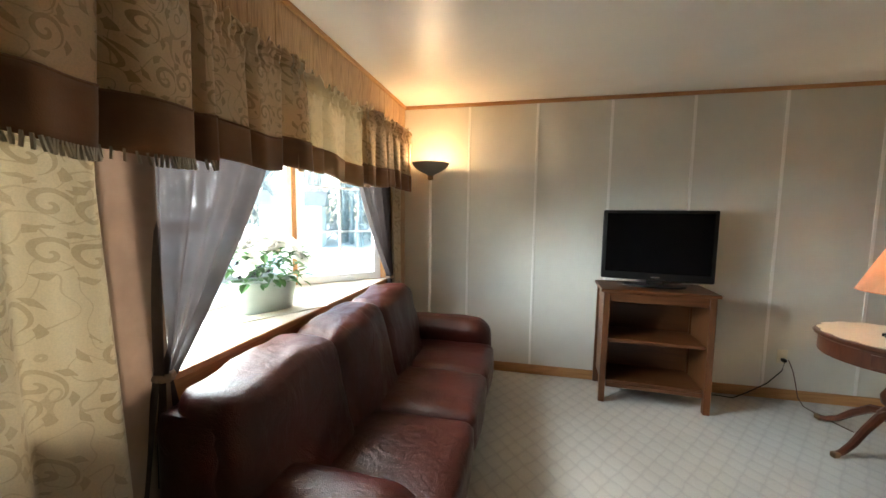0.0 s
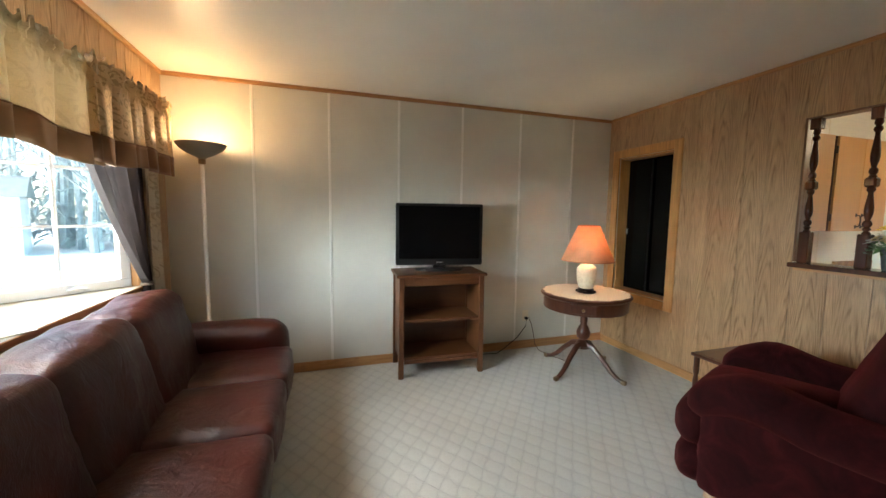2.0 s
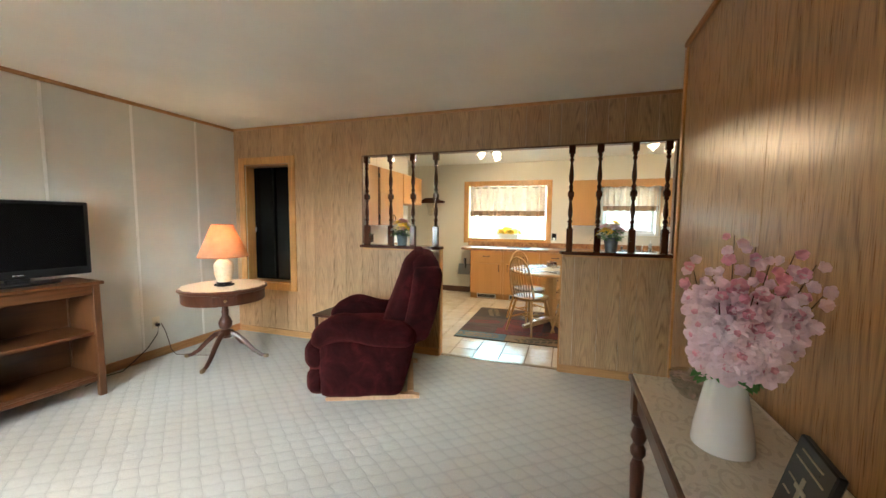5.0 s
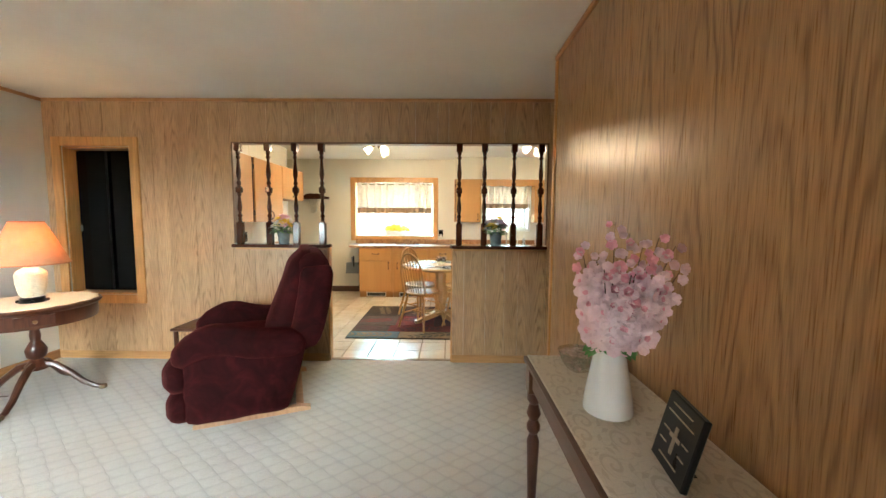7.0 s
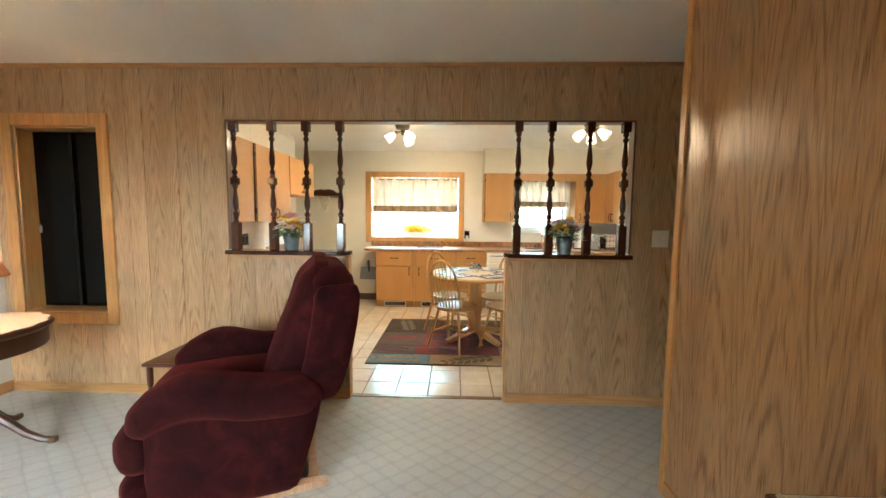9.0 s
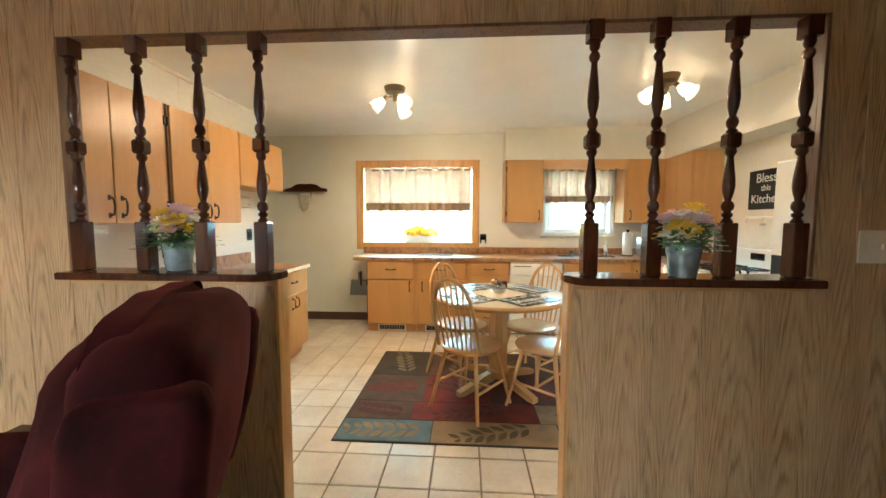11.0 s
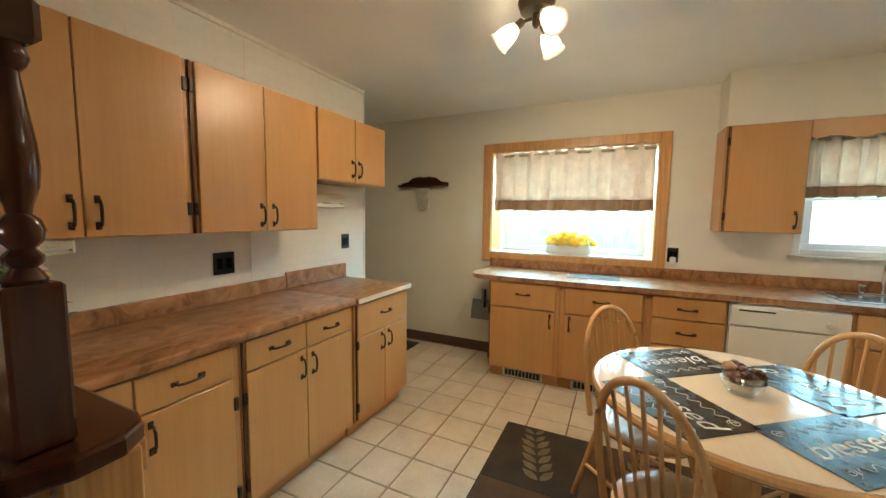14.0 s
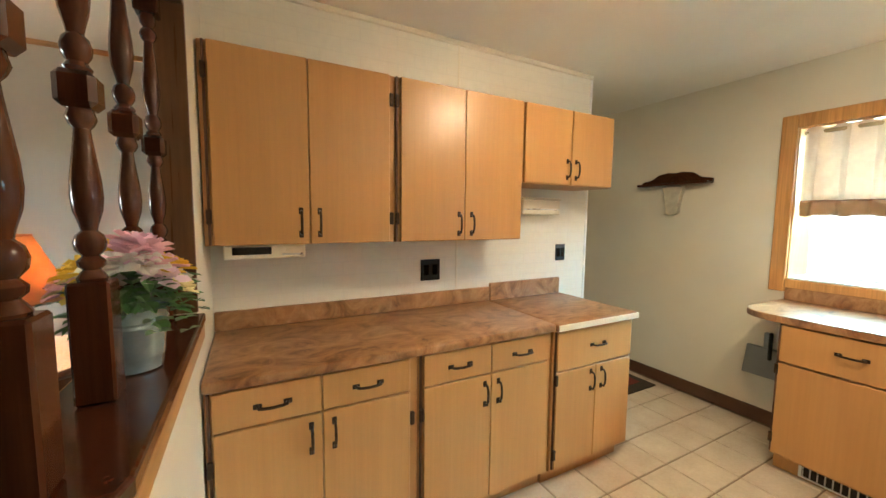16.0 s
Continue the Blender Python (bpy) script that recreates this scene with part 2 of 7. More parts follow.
def carpet_mat():
    """Sculpted loop carpet: a slanting lattice of cut lines between raised lozenges."""
    m, nt, b = nodes_of("carpet")
    v = coords(nt, world_space=True, shift=False)
    warp = noise_tex(nt, v, 9.0, 2)
    sep = nt.nodes.new("ShaderNodeSeparateXYZ")
    lk(nt, v, sep.inputs[0])
    wob = math_node(nt, "MULTIPLY", warp, 0.05)
    u = math_node(nt, "ADD", math_node(nt, "ADD", sep.outputs[0], math_node(nt, "MULTIPLY", sep.outputs[1], 0.75)), wob)
    w = math_node(nt, "ADD", math_node(nt, "SUBTRACT", sep.outputs[0], math_node(nt, "MULTIPLY", sep.outputs[1], 0.75)), wob)
    su = math_node(nt, "ABSOLUTE", math_node(nt, "SINE", math_node(nt, "MULTIPLY", u, math.pi / 0.115)))
    sw = math_node(nt, "ABSOLUTE", math_node(nt, "SINE", math_node(nt, "MULTIPLY", w, math.pi / 0.115)))
    loz = math_node(nt, "POWER", math_node(nt, "MULTIPLY", su, sw), 0.45)
    tuft = noise_tex(nt, v, 170.0, 3, 0.7)
    soil = noise_tex(nt, v, 1.3, 4)
    col = ramp(nt, loz, [(0.08, (0.535, 0.53, 0.50)), (0.65, (0.635, 0.63, 0.59))])
    col = mix(nt, 0.55, col, ramp(nt, tuft, [(0.3, (0.55, 0.54, 0.52)), (0.7, (1, 1, 1))]), "MULTIPLY")
    col = mix(nt, 0.35, col, ramp(nt, soil, [(0.35, (0.72, 0.68, 0.62)), (0.65, (1, 1, 1))]), "MULTIPLY")
    lk(nt, col, b.inputs["Base Color"])
    b.inputs["Roughness"].default_value = 0.95
    b.inputs["Sheen Weight"].default_value = 0.15
    bump(nt, b, math_node(nt, "ADD", loz, math_node(nt, "MULTIPLY", tuft, 0.7)), 0.3, 0.010)
    return m


def laminate():
    m, nt, b = nodes_of("marbled_laminate")
    v = coords(nt, (1.0, 1.6, 1.0), world_space=True, shift=False)
    n1 = noise_tex(nt, v, 5.0, 6, 0.64, 2.2)
    n2 = noise_tex(nt, v, 28.0, 4, 0.6, 1.0)
    col = ramp(nt, n1, [(0.30, (0.14, 0.058, 0.024)), (0.46, (0.35, 0.17, 0.072)), (0.6, (0.46, 0.245, 0.115)), (0.75, (0.58, 0.35, 0.19))])
    col = mix(nt, 0.22, col, ramp(nt, n2, [(0.35, (0.66, 0.6, 0.56)), (0.65, (1, 1, 1))]), "MULTIPLY")
    lk(nt, col, b.inputs["Base Color"])
    b.inputs["Roughness"].default_value = 0.32
    bump(nt, b, n2, 0.04, 0.001)
    return m


def tile_mat():
    m, nt, b = nodes_of("ceramic_tile")
    v = coords(nt, world_space=True, shift=False)
    n1 = noise_tex(nt, v, 5.0, 4)
    n2 = noise_tex(nt, v, 60.0, 3)
    info = nt.nodes.new("ShaderNodeObjectInfo").outputs["Random"]
    col = ramp(nt, n1, [(0.3, (0.62, 0.53, 0.41)), (0.7, (0.74, 0.66, 0.54))])
    col = mix(nt, 0.5, col, ramp(nt, info, [(0.0, (0.86, 0.84, 0.82)), (1.0, (1, 1, 1))]), "MULTIPLY")
    col = mix(nt, 0.3, col, ramp(nt, n2, [(0.3, (0.8, 0.76, 0.7)), (0.6, (1, 1, 1))]), "MULTIPLY")
    lk(nt, col, b.inputs["Base Color"])
    lk(nt, math_node(nt, "ADD", math_node(nt, "MULTIPLY", n2, 0.15), 0.14), b.inputs["Roughness"])
    bump(nt, b, n1, 0.12, 0.004)
    return m


def brick_paper():
    m, nt, b = nodes_of("embossed_brick_wallpaper")
    mp = coords(nt, world_space=True, shift=False)
    sep = nt.nodes.new("ShaderNodeSeparateXYZ")
    lk(nt, mp, sep.inputs[0])
    cmb = nt.nodes.new("ShaderNodeCombineXYZ")
    lk(nt, math_node(nt, "ADD", sep.outputs[0], sep.outputs[1]), cmb.inputs[0])
    lk(nt, sep.outputs[2], cmb.inputs[1])
    br = nd(nt, "TexBrick", Scale=1.0)
    br.inputs["Mortar Size"].default_value = 0.004
    br.inputs["Brick Width"].default_value = 0.2
    br.inputs["Row Height"].default_value = 0.07
    for k in ("Color1", "Color2"):
        br.inputs[k].default_value = (0.80, 0.78, 0.71, 1)
    br.inputs["Mortar"].default_value = (0.775, 0.755, 0.69, 1)
    lk(nt, cmb.outputs[0], br.inputs["Vector"])
    n = noise_tex(nt, mp, 30.0, 4)
    lk(nt, mix(nt, 0.12, br.outputs["Color"], ramp(nt, n, [(0.3, (0.7, 0.7, 0.68)), (0.7, (1, 1, 1))]), "MULTIPLY"), b.inputs["Base Color"])
    b.inputs["Roughness"].default_value = 0.55
    bump(nt, b, math_node(nt, "ADD", math_node(nt, "SUBTRACT", 1.0, br.outputs["Fac"]), math_node(nt, "MULTIPLY", n, 0.5)), 0.09, 0.003)
    return m


def oak_sheet(name, dark, light, contrast=0.62, rough=0.34, big=1.0):
    """Printed oak sheet: nested cathedral arches that run up the board, short pores and slow changes of tone."""
    m, nt, b = nodes_of(name)
    pos = coords(nt, world_space=True, shift=False)
    sep = nt.nodes.new("ShaderNodeSeparateXYZ")
    lk(nt, pos, sep.inputs[0])
    info = nt.nodes.new("ShaderNodeObjectInfo").outputs["Random"]
    across = math_node(nt, "ADD", math_node(nt, "ADD", sep.outputs[0], sep.outputs[1]), math_node(nt, "MULTIPLY", info, 3.7))
    up = math_node(nt, "ADD", sep.outputs[2], math_node(nt, "MULTIPLY", info, 11.0))
    plane = nt.nodes.new("ShaderNodeCombineXYZ")
    lk(nt, across, plane.inputs[0])
    lk(nt, up, plane.inputs[1])

    def stretched(sx, sy, detail=2.0, dist=0.0):
        mp = nt.nodes.new("ShaderNodeMapping")
        mp.inputs["Scale"].default_value = (sx, sy, 1)
        lk(nt, plane.outputs[0], mp.inputs[0])
        return noise_tex(nt, mp.outputs[0], 1.0, detail, 0.55, dist)

    sway = math_node(nt, "MULTIPLY", stretched(2.2, 0.5), 0.06)
    pp = math_node(nt, "PINGPONG", math_node(nt, "ADD", across, sway), 0.085 * big)
    arch = math_node(nt, "MULTIPLY", math_node(nt, "POWER", pp, 2.0), 620.0 / big ** 2.4)
    field = math_node(nt, "ADD", math_node(nt, "ADD", arch, math_node(nt, "MULTIPLY", up, 5.5 / big)), math_node(nt, "MULTIPLY", stretched(16.0 / big, 1.6 / big, 3.0), 3.2))
    wave = math_node(nt, "ADD", math_node(nt, "MULTIPLY", math_node(nt, "SINE", math_node(nt, "MULTIPLY", field, 6.2832)), 0.5), 0.5)
    line = math_node(nt, "POWER", wave, 2.6)
    breakup = ramp(nt, stretched(24.0, 2.4, 3.0), [(0.40, (0.12, 0.12, 0.12)), (0.62, (1, 1, 1))])
    pores = stretched(260.0, 7.0, 3.0)
    tone = stretched(7.0, 0.5, 2.0)
    base = ramp(nt, tone, [(0.3, tuple(d * 0.30 + l * 0.70 for d, l in zip(dark, light))), (0.7, light)])
    col = mix(nt, math_node(nt, "MULTIPLY", math_node(nt, "MULTIPLY", line, breakup), contrast), base, dark)
    col = mix(nt, 0.8, col, ramp(nt, pores, [(0.36, (0.66, 0.62, 0.58)), (0.60, (1, 1, 1))]), "MULTIPLY")
    lk(nt, col, b.inputs["Base Color"])
    lk(nt, math_node(nt, "ADD", math_node(nt, "MULTIPLY", pores, 0.2), rough - 0.1), b.inputs["Roughness"])
    bump(nt, b, pores, 0.10, 0.001)
    return m


PANEL = oak_sheet("oak_panelling", (0.19, 0.098, 0.042), (0.60, 0.395, 0.22))
CLOSETW = oak_sheet("warm_oak_panelling", (0.20, 0.09, 0.033), (0.55, 0.32, 0.15), 0.66, 0.30, 1.6)
TRIM = wood("honey_oak_trim", (0.46, 0.21, 0.06), (0.72, 0.38, 0.135), 0.35, 2, 1.6, 0.35, True)
TRIMH = wood("honey_oak_rail", (0.36, 0.17, 0.055), (0.60, 0.33, 0.13), 0.35, 1, 1.6, 0.35, True)
TRIMX = wood("honey_oak_skirting", (0.34, 0.16, 0.055), (0.56, 0.30, 0.12), 0.35, 0, 1.6, 0.35, True)
SILLTOP = paint("cream_sill_board", (0.78, 0.73, 0.62), 0.22, 0.05, 3, 0.03)
SILL = wood("sill_oak", (0.40, 0.19, 0.07), (0.62, 0.36, 0.16), 0.22, 1, 1.2, 0.35, True)
MAPLE = wood("cabinet_maple", (0.44, 0.212, 0.070), (0.60, 0.318, 0.118), 0.33, 2, 1.1, 0.14, False, 0.03, 4.0, 0.20)
MAPLE_SIDE = wood("cabinet_frame", (0.44, 0.215, 0.075), (0.58, 0.31, 0.12), 0.36, 2, 0.9, 0.2, False, 0.03, 5.0, 0.3)
WALNUT = wood("dark_walnut", (0.028, 0.008, 0.004), (0.085, 0.026, 0.012), 0.14, 2, 2.0, 0.4, False, 0.04)
MAHOG = wood("mahogany", (0.042, 0.012, 0.006), (0.10, 0.032, 0.015), 0.32, 2, 2.0, 0.4, False, 0.04)
STANDW = wood("cherry_stand", (0.050, 0.016, 0.005), (0.115, 0.041, 0.013), 0.35, 0, 1.6, 0.35)
STANDV = wood("cherry_upright", (0.055, 0.018, 0.006), (0.125, 0.046, 0.015), 0.35, 2, 1.6, 0.35)
ASH = wood("blond_ash", (0.50, 0.26, 0.095), (0.68, 0.40, 0.18), 0.2, 2, 2.2, 0.1, False, 0.03, 5.0, 0.3)
ASHTOP = wood("blond_tabletop", (0.74, 0.56, 0.38), (0.84, 0.70, 0.52), 0.11, 0, 1.6, 0.05, False, 0.03, 5.0, 0.12)
PINE = wood("pale_base_board", (0.45, 0.25, 0.13), (0.62, 0.40, 0.24), 0.4, 1, 2.0, 0.3)
DARKBASE = paint("dark_vinyl_base", (0.10, 0.045, 0.025), 0.4, 0.15, 6)
CREAM = paint("cream_wall", (0.78, 0.74, 0.64), 0.55, 0.03, 2.5, 0.12, 140, world_space=True)
TVWALL = paint("pale_wallboard", (0.68, 0.67, 0.60), 0.5, 0.05, 3.0, 0.10, 160, world_space=True)
BATTEN = paint("white_batten", (0.88, 0.87, 0.82), 0.4, 0.03)
CEIL = paint("ceiling_paint", (0.88, 0.87, 0.82), 0.38, 0.04, 1.6, 0.22, 45, world_space=True)
WHITE = paint("white_vinyl", (0.82, 0.84, 0.84), 0.35, 0.02)
ENAMEL = paint("white_enamel", (0.82, 0.81, 0.77), 0.16, 0.02, 3, 0.0)
BISQUE = paint("bisque_plastic", (0.74, 0.68, 0.54), 0.35, 0.03)
BLACK = paint("black_plastic", (0.010, 0.010, 0.010), 0.3, 0.2, spec=0.25)
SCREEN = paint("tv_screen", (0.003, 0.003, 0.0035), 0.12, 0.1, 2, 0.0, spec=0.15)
DARKGLASS = paint("dark_glass", (0.008, 0.007, 0.005), 0.08, 0.2, 2, 0.0)
BRONZE = paint("oil_rubbed_bronze", (0.075, 0.05, 0.035), 0.32, 0.25, 40, 0.1, 200, 0.85)
CHROME = paint("chrome", (0.80, 0.82, 0.84), 0.1, 0.03, 8, 0.0, 100, 1.0)
STEEL = paint("brushed_steel", (0.55, 0.57, 0.58), 0.28, 0.06, 20, 0.05, 300, 1.0)
GALV = paint("galvanised_tin", (0.40, 0.54, 0.60), 0.20, 0.2, 24, 0.08, 90, 0.65)
BRASS = paint("dull_brass", (0.24, 0.17, 0.10), 0.3, 0.15, 20, 0.05, 200, 0.9)
LEATHER = leather("oxblood_leather", (0.050, 0.0085, 0.006))
VELVET = velvet("burgundy_velvet", (0.026, 0.0030, 0.0036))
CARPET = carpet_mat()
LAMINATE = laminate()
TILE = tile_mat()
GROUT = paint("brown_grout", (0.22, 0.15, 0.10), 0.85, 0.15, 20, 0.3, world_space=True)
BRICKPAPER = brick_paper()
DAMASK = damask("damask_cloth", (0.80, 0.60, 0.37), (0.42, 0.27, 0.13), 10.0, 0.22)
PALECLOTH = damask("pale_gathered_cloth", (0.72, 0.60, 0.41), (0.62, 0.50, 0.33), 7.0, 0.2)
TANBAND = cloth("tan_satin_band", (0.36, 0.20, 0.10), (0.46, 0.27, 0.14), 700, 0.6)
DAMASK2 = damask("damask_drape", (0.70, 0.62, 0.48), (0.46, 0.37, 0.24), 8.0, 0.24)
BAND = cloth("brown_satin_band", (0.21, 0.105, 0.055), (0.30, 0.16, 0.085), 700, 0.6)
TAUPE = thin("taupe_lining", (0.42, 0.32, 0.25), 0.35)
FRINGE = cloth("fringe_yarn", (0.36, 0.30, 0.22), (0.48, 0.41, 0.30), 300)
SHEER = thin("sheer_voile", (0.105, 0.083, 0.078), 0.40, 0.16)
LINEN = thin("cream_linen", (0.95, 0.81, 0.70), 0.17)
LINENBAND = thin("tan_linen_band", (0.50, 0.31, 0.19), 0.18)
SHADE = thin("coral_shade", (0.90, 0.52, 0.29), 0.34)
GLASS = pane_glass("window_glass", 0.05)
CLEAR = pane_glass("bowl_glass", 0.38, (0.93, 0.96, 0.95))
BULBGLOW = glow("lit_bulb", (1.0, 0.88, 0.68), 4.0)
LAMPGLOW = glow("lamp_glow", (1.0, 0.72, 0.40), 6.0)
CERAMIC = damask("cream_ceramic", (0.78, 0.70, 0.52), (0.55, 0.47, 0.33), 26.0)
VASEW = paint("white_enamel_jug", (0.84, 0.85, 0.83), 0.22, 0.03, 6, 0.05)
LACE = damask("cream_lace", (0.80, 0.74, 0.60), (0.60, 0.53, 0.39), 30.0)
RUNNER = damask("beige_runner", (0.62, 0.55, 0.43), (0.46, 0.39, 0.28), 12.0)
LEAF = paint("leaf_green", (0.09, 0.21, 0.065), 0.5, 0.45, 30)
LEAFG = paint("eucalyptus_green", (0.10, 0.17, 0.10), 0.55, 0.35, 30)
PINKP = thin("pink_petal", (0.94, 0.52, 0.63), 0.2)
LILAC = thin("lilac_petal", (0.92, 0.74, 0.86), 0.2)
SOFTPINK = thin("soft_pink_petal", (0.98, 0.64, 0.71), 0.12)
WHITEP = thin("white_petal", (0.94, 0.93, 0.88), 0.2)
YELLOWP = thin("yellow_petal", (0.95, 0.66, 0.10), 0.4)
PALEY = thin("pale_yellow_petal", (0.94, 0.84, 0.48), 0.2)
STEM = paint("brown_stem", (0.10, 0.06, 0.03), 0.7, 0.2)
PLACEMAT = paint("glossy_chalkboard_mat", (0.012, 0.020, 0.024), 0.27, 0.3, 14, 0.05, 60, spec=1.0)
SLATE = paint("black_chalkboard", (0.010, 0.011, 0.011), 0.3, 0.3, 14, 0.0, spec=0.35)
CHALK = paint("chalk_white", (0.78, 0.78, 0.75), 0.8, 0.05)
PAPER = paint("paper_towel", (0.85, 0.84, 0.80), 0.9, 0.03, 20, 0.3, 300)
SNOWY = paint("bright_ground", (0.52, 0.53, 0.50), 0.9, 0.15, 0.6, world_space=True)
BARK = paint("bark", (0.22, 0.23, 0.22), 0.9, 0.3, 12, 0.4)
SIDING = paint("pale_siding", (0.36, 0.36, 0.34), 0.6, 0.05, 2)
FENCE = paint("grey_fence", (0.22, 0.22, 0.20), 0.8, 0.15, 4)
CARP = paint("silver_car_paint", (0.60, 0.62, 0.63), 0.25, 0.03, 2, 0.0)

# ---- mesh helpers ----


def finish(bm, name, smooth=False):
    me = bpy.data.meshes.new(name)
    bmesh.ops.recalc_face_normals(bm, faces=bm.faces)
    bm.to_mesh(me)
    bm.free()
    if smooth:
        me.polygons.foreach_set("use_smooth", [True] * len(me.polygons))
        me.set_sharp_from_angle(angle=radians(40))
    return me


def part(name, bm, material, parent=None, label="", smooth=False, at=None):
    ob = new(name, finish(bm, name, smooth))
    ob.data.materials.append(material)
    if at is not None:
        ob.matrix_basis = at
    ob.parent = parent
    if label:
        ob["label"] = label
    return ob


def thing(name, m, label, category, group="", kind=""):
    ob = new(name)
    ob.empty_display_size = 0.1
    ob.matrix_basis = m
    return tagged(ob, label, category, group, kind)


def structure(name, bm, material, label, category, smooth=False):
    return tagged(part(name, bm, material, smooth=smooth), label, category, kind="structure")


def box(bm, x0, x1, y0, y1, z0, z1, bev=0.0, seg=1):
    vs = [bm.verts.new((x, y, z)) for x in (x0, x1) for y in (y0, y1) for z in (z0, z1)]
    idx = [(0, 1, 3, 2), (4, 6, 7, 5), (0, 4, 5, 1), (2, 3, 7, 6), (0, 2, 6, 4), (1, 5, 7, 3)]
    fs = [bm.faces.new([vs[i] for i in q]) for q in idx]
    if bev:
        es = {e for f in fs for e in f.edges}
        bmesh.ops.bevel(bm, geom=list(es), offset=bev, segments=seg, profile=0.5, affect="EDGES")
    return bm


def boxm(*a, bev=0.003, seg=1):
    return box(bmesh.new(), *a, bev, seg)


def lathe(bm, prof, seg=24, cx=0.0, cy=0.0, z=0.0, caps=True):
    rings = []
    for r, h in prof:
        rings.append([bm.verts.new((cx + r * math.cos(2 * math.pi * k / seg), cy + r * math.sin(2 * math.pi * k / seg), z + h)) for k in range(seg)])
    for a, b in zip(rings, rings[1:]):
        for k in range(seg):
            bm.faces.new((a[k], a[(k + 1) % seg], b[(k + 1) % seg], b[k]))
    if caps:
        bm.faces.new(rings[0][::-1])
        bm.faces.new(rings[-1])
    return bm


def tube(bm, pts, r, seg=8, r2=None, flat=1.0):
    pts = [Vector(p) for p in pts]
    r2 = r if r2 is None else r2
    rings, n = [], len(pts)
    up = Vector((0, 0, 1))
    for i, p in enumerate(pts):
        d = (pts[min(i + 1, n - 1)] - pts[max(i - 1, 0)]).normalized()
        ref = up if abs(d.dot(up)) < 0.95 else Vector((1, 0, 0))
        a = d.cross(ref).normalized()
        b = a.cross(d)
        rr = r + (r2 - r) * i / (n - 1)
        rings.append([bm.verts.new(p + rr * (math.cos(t) * a * flat + math.sin(t) * b)) for t in (2 * math.pi * k / seg for k in range(seg))])
    for a, b in zip(rings, rings[1:]):
        for k in range(seg):
            bm.faces.new((a[k], a[(k + 1) % seg], b[(k + 1) % seg], b[k]))
    bm.faces.new(rings[0][::-1])
    bm.faces.new(rings[-1])
    return bm


def extrude_poly(bm, pts, z0, z1, bev=0.0):
    lo = [bm.verts.new((x, y, z0)) for x, y in pts]
    hi = [bm.verts.new((x, y, z1)) for x, y in pts]
    n = len(pts)
    fs = [bm.faces.new(lo[::-1]), bm.faces.new(hi)]
    fs += [bm.faces.new((lo[i], lo[(i + 1) % n], hi[(i + 1) % n], hi[i])) for i in range(n)]
    if bev:
        es = {e for f in fs[:2] for e in f.edges}
        bmesh.ops.bevel(bm, geom=list(es), offset=bev, segments=2, profile=0.5, affect="EDGES")
    return bm


def sheet(bm, nu, nv, fn):
    g = [[bm.verts.new(fn(u / nu, v / nv)) for v in range(nv + 1)] for u in range(nu + 1)]
    for i in range(nu):
        for j in range(nv):
            bm.faces.new((g[i][j], g[i + 1][j], g[i + 1][j + 1], g[i][j + 1]))
    return bm


def thick(ob, t=0.003):
    md = ob.modifiers.new("thickness", "SOLIDIFY")
    md.thickness, md.offset = t, 0
    return ob


def cushion(bm, x0, x1, y0, y1, z0, z1, puff=0.04, n=10, sag=0.0, roundness=0.5, wr=0.0, seed=0.0):
    """A stuffed block: a rounded box with bulging faces and soft creases."""
    cx, cy, cz = (x0 + x1) / 2, (y0 + y1) / 2, (z0 + z1) / 2
    hx, hy, hz = (x1 - x0) / 2, (y1 - y0) / 2, (z1 - z0) / 2
    tmp = bmesh.new()
    bmesh.ops.create_cube(tmp, size=2.0)
    bmesh.ops.subdivide_edges(tmp, edges=tmp.edges[:], cuts=n, use_grid_fill=True)
    idx = {}
    rr = roundness * min(hx, hy, hz)
    for v in tmp.verts:
        p = Vector((v.co.x * hx, v.co.y * hy, v.co.z * hz))
        q = Vector([max(-h + rr, min(h - rr, c)) for h, c in zip((hx, hy, hz), p)])
        d = p - q
        if d.length > 1e-6:
            p = q + d.normalized() * rr
        ux, uy, uz = v.co
        b = puff * (1 - ux * ux) * (1 - uy * uy) * abs(uz) ** 2
        p.z += math.copysign(b, uz) if abs(uz) > 0.3 else 0
        p.x += math.copysign(puff * 0.6 * (1 - uz * uz) * (1 - uy * uy) * ux * ux, ux)
        p.y += math.copysign(puff * 0.6 * (1 - uz * uz) * (1 - ux * ux) * uy * uy, uy)
        p.z -= sag * (1 - ux * ux) * (1 - uy * uy) if uz > 0 else 0
        if wr:
            k = noise.noise(Vector((p.x * 7 + seed, p.y * 7, p.z * 7 + seed))) + 0.5 * noise.noise(Vector((p.x * 19, p.y * 19 + seed, p.z * 19)))
            p += p.normalized() * wr * k
        idx[v] = bm.verts.new((cx + p.x, cy + p.y, cz + p.z))
    for f in tmp.faces:
        bm.faces.new([idx[v] for v in f.verts])
    tmp.free()
    return bm


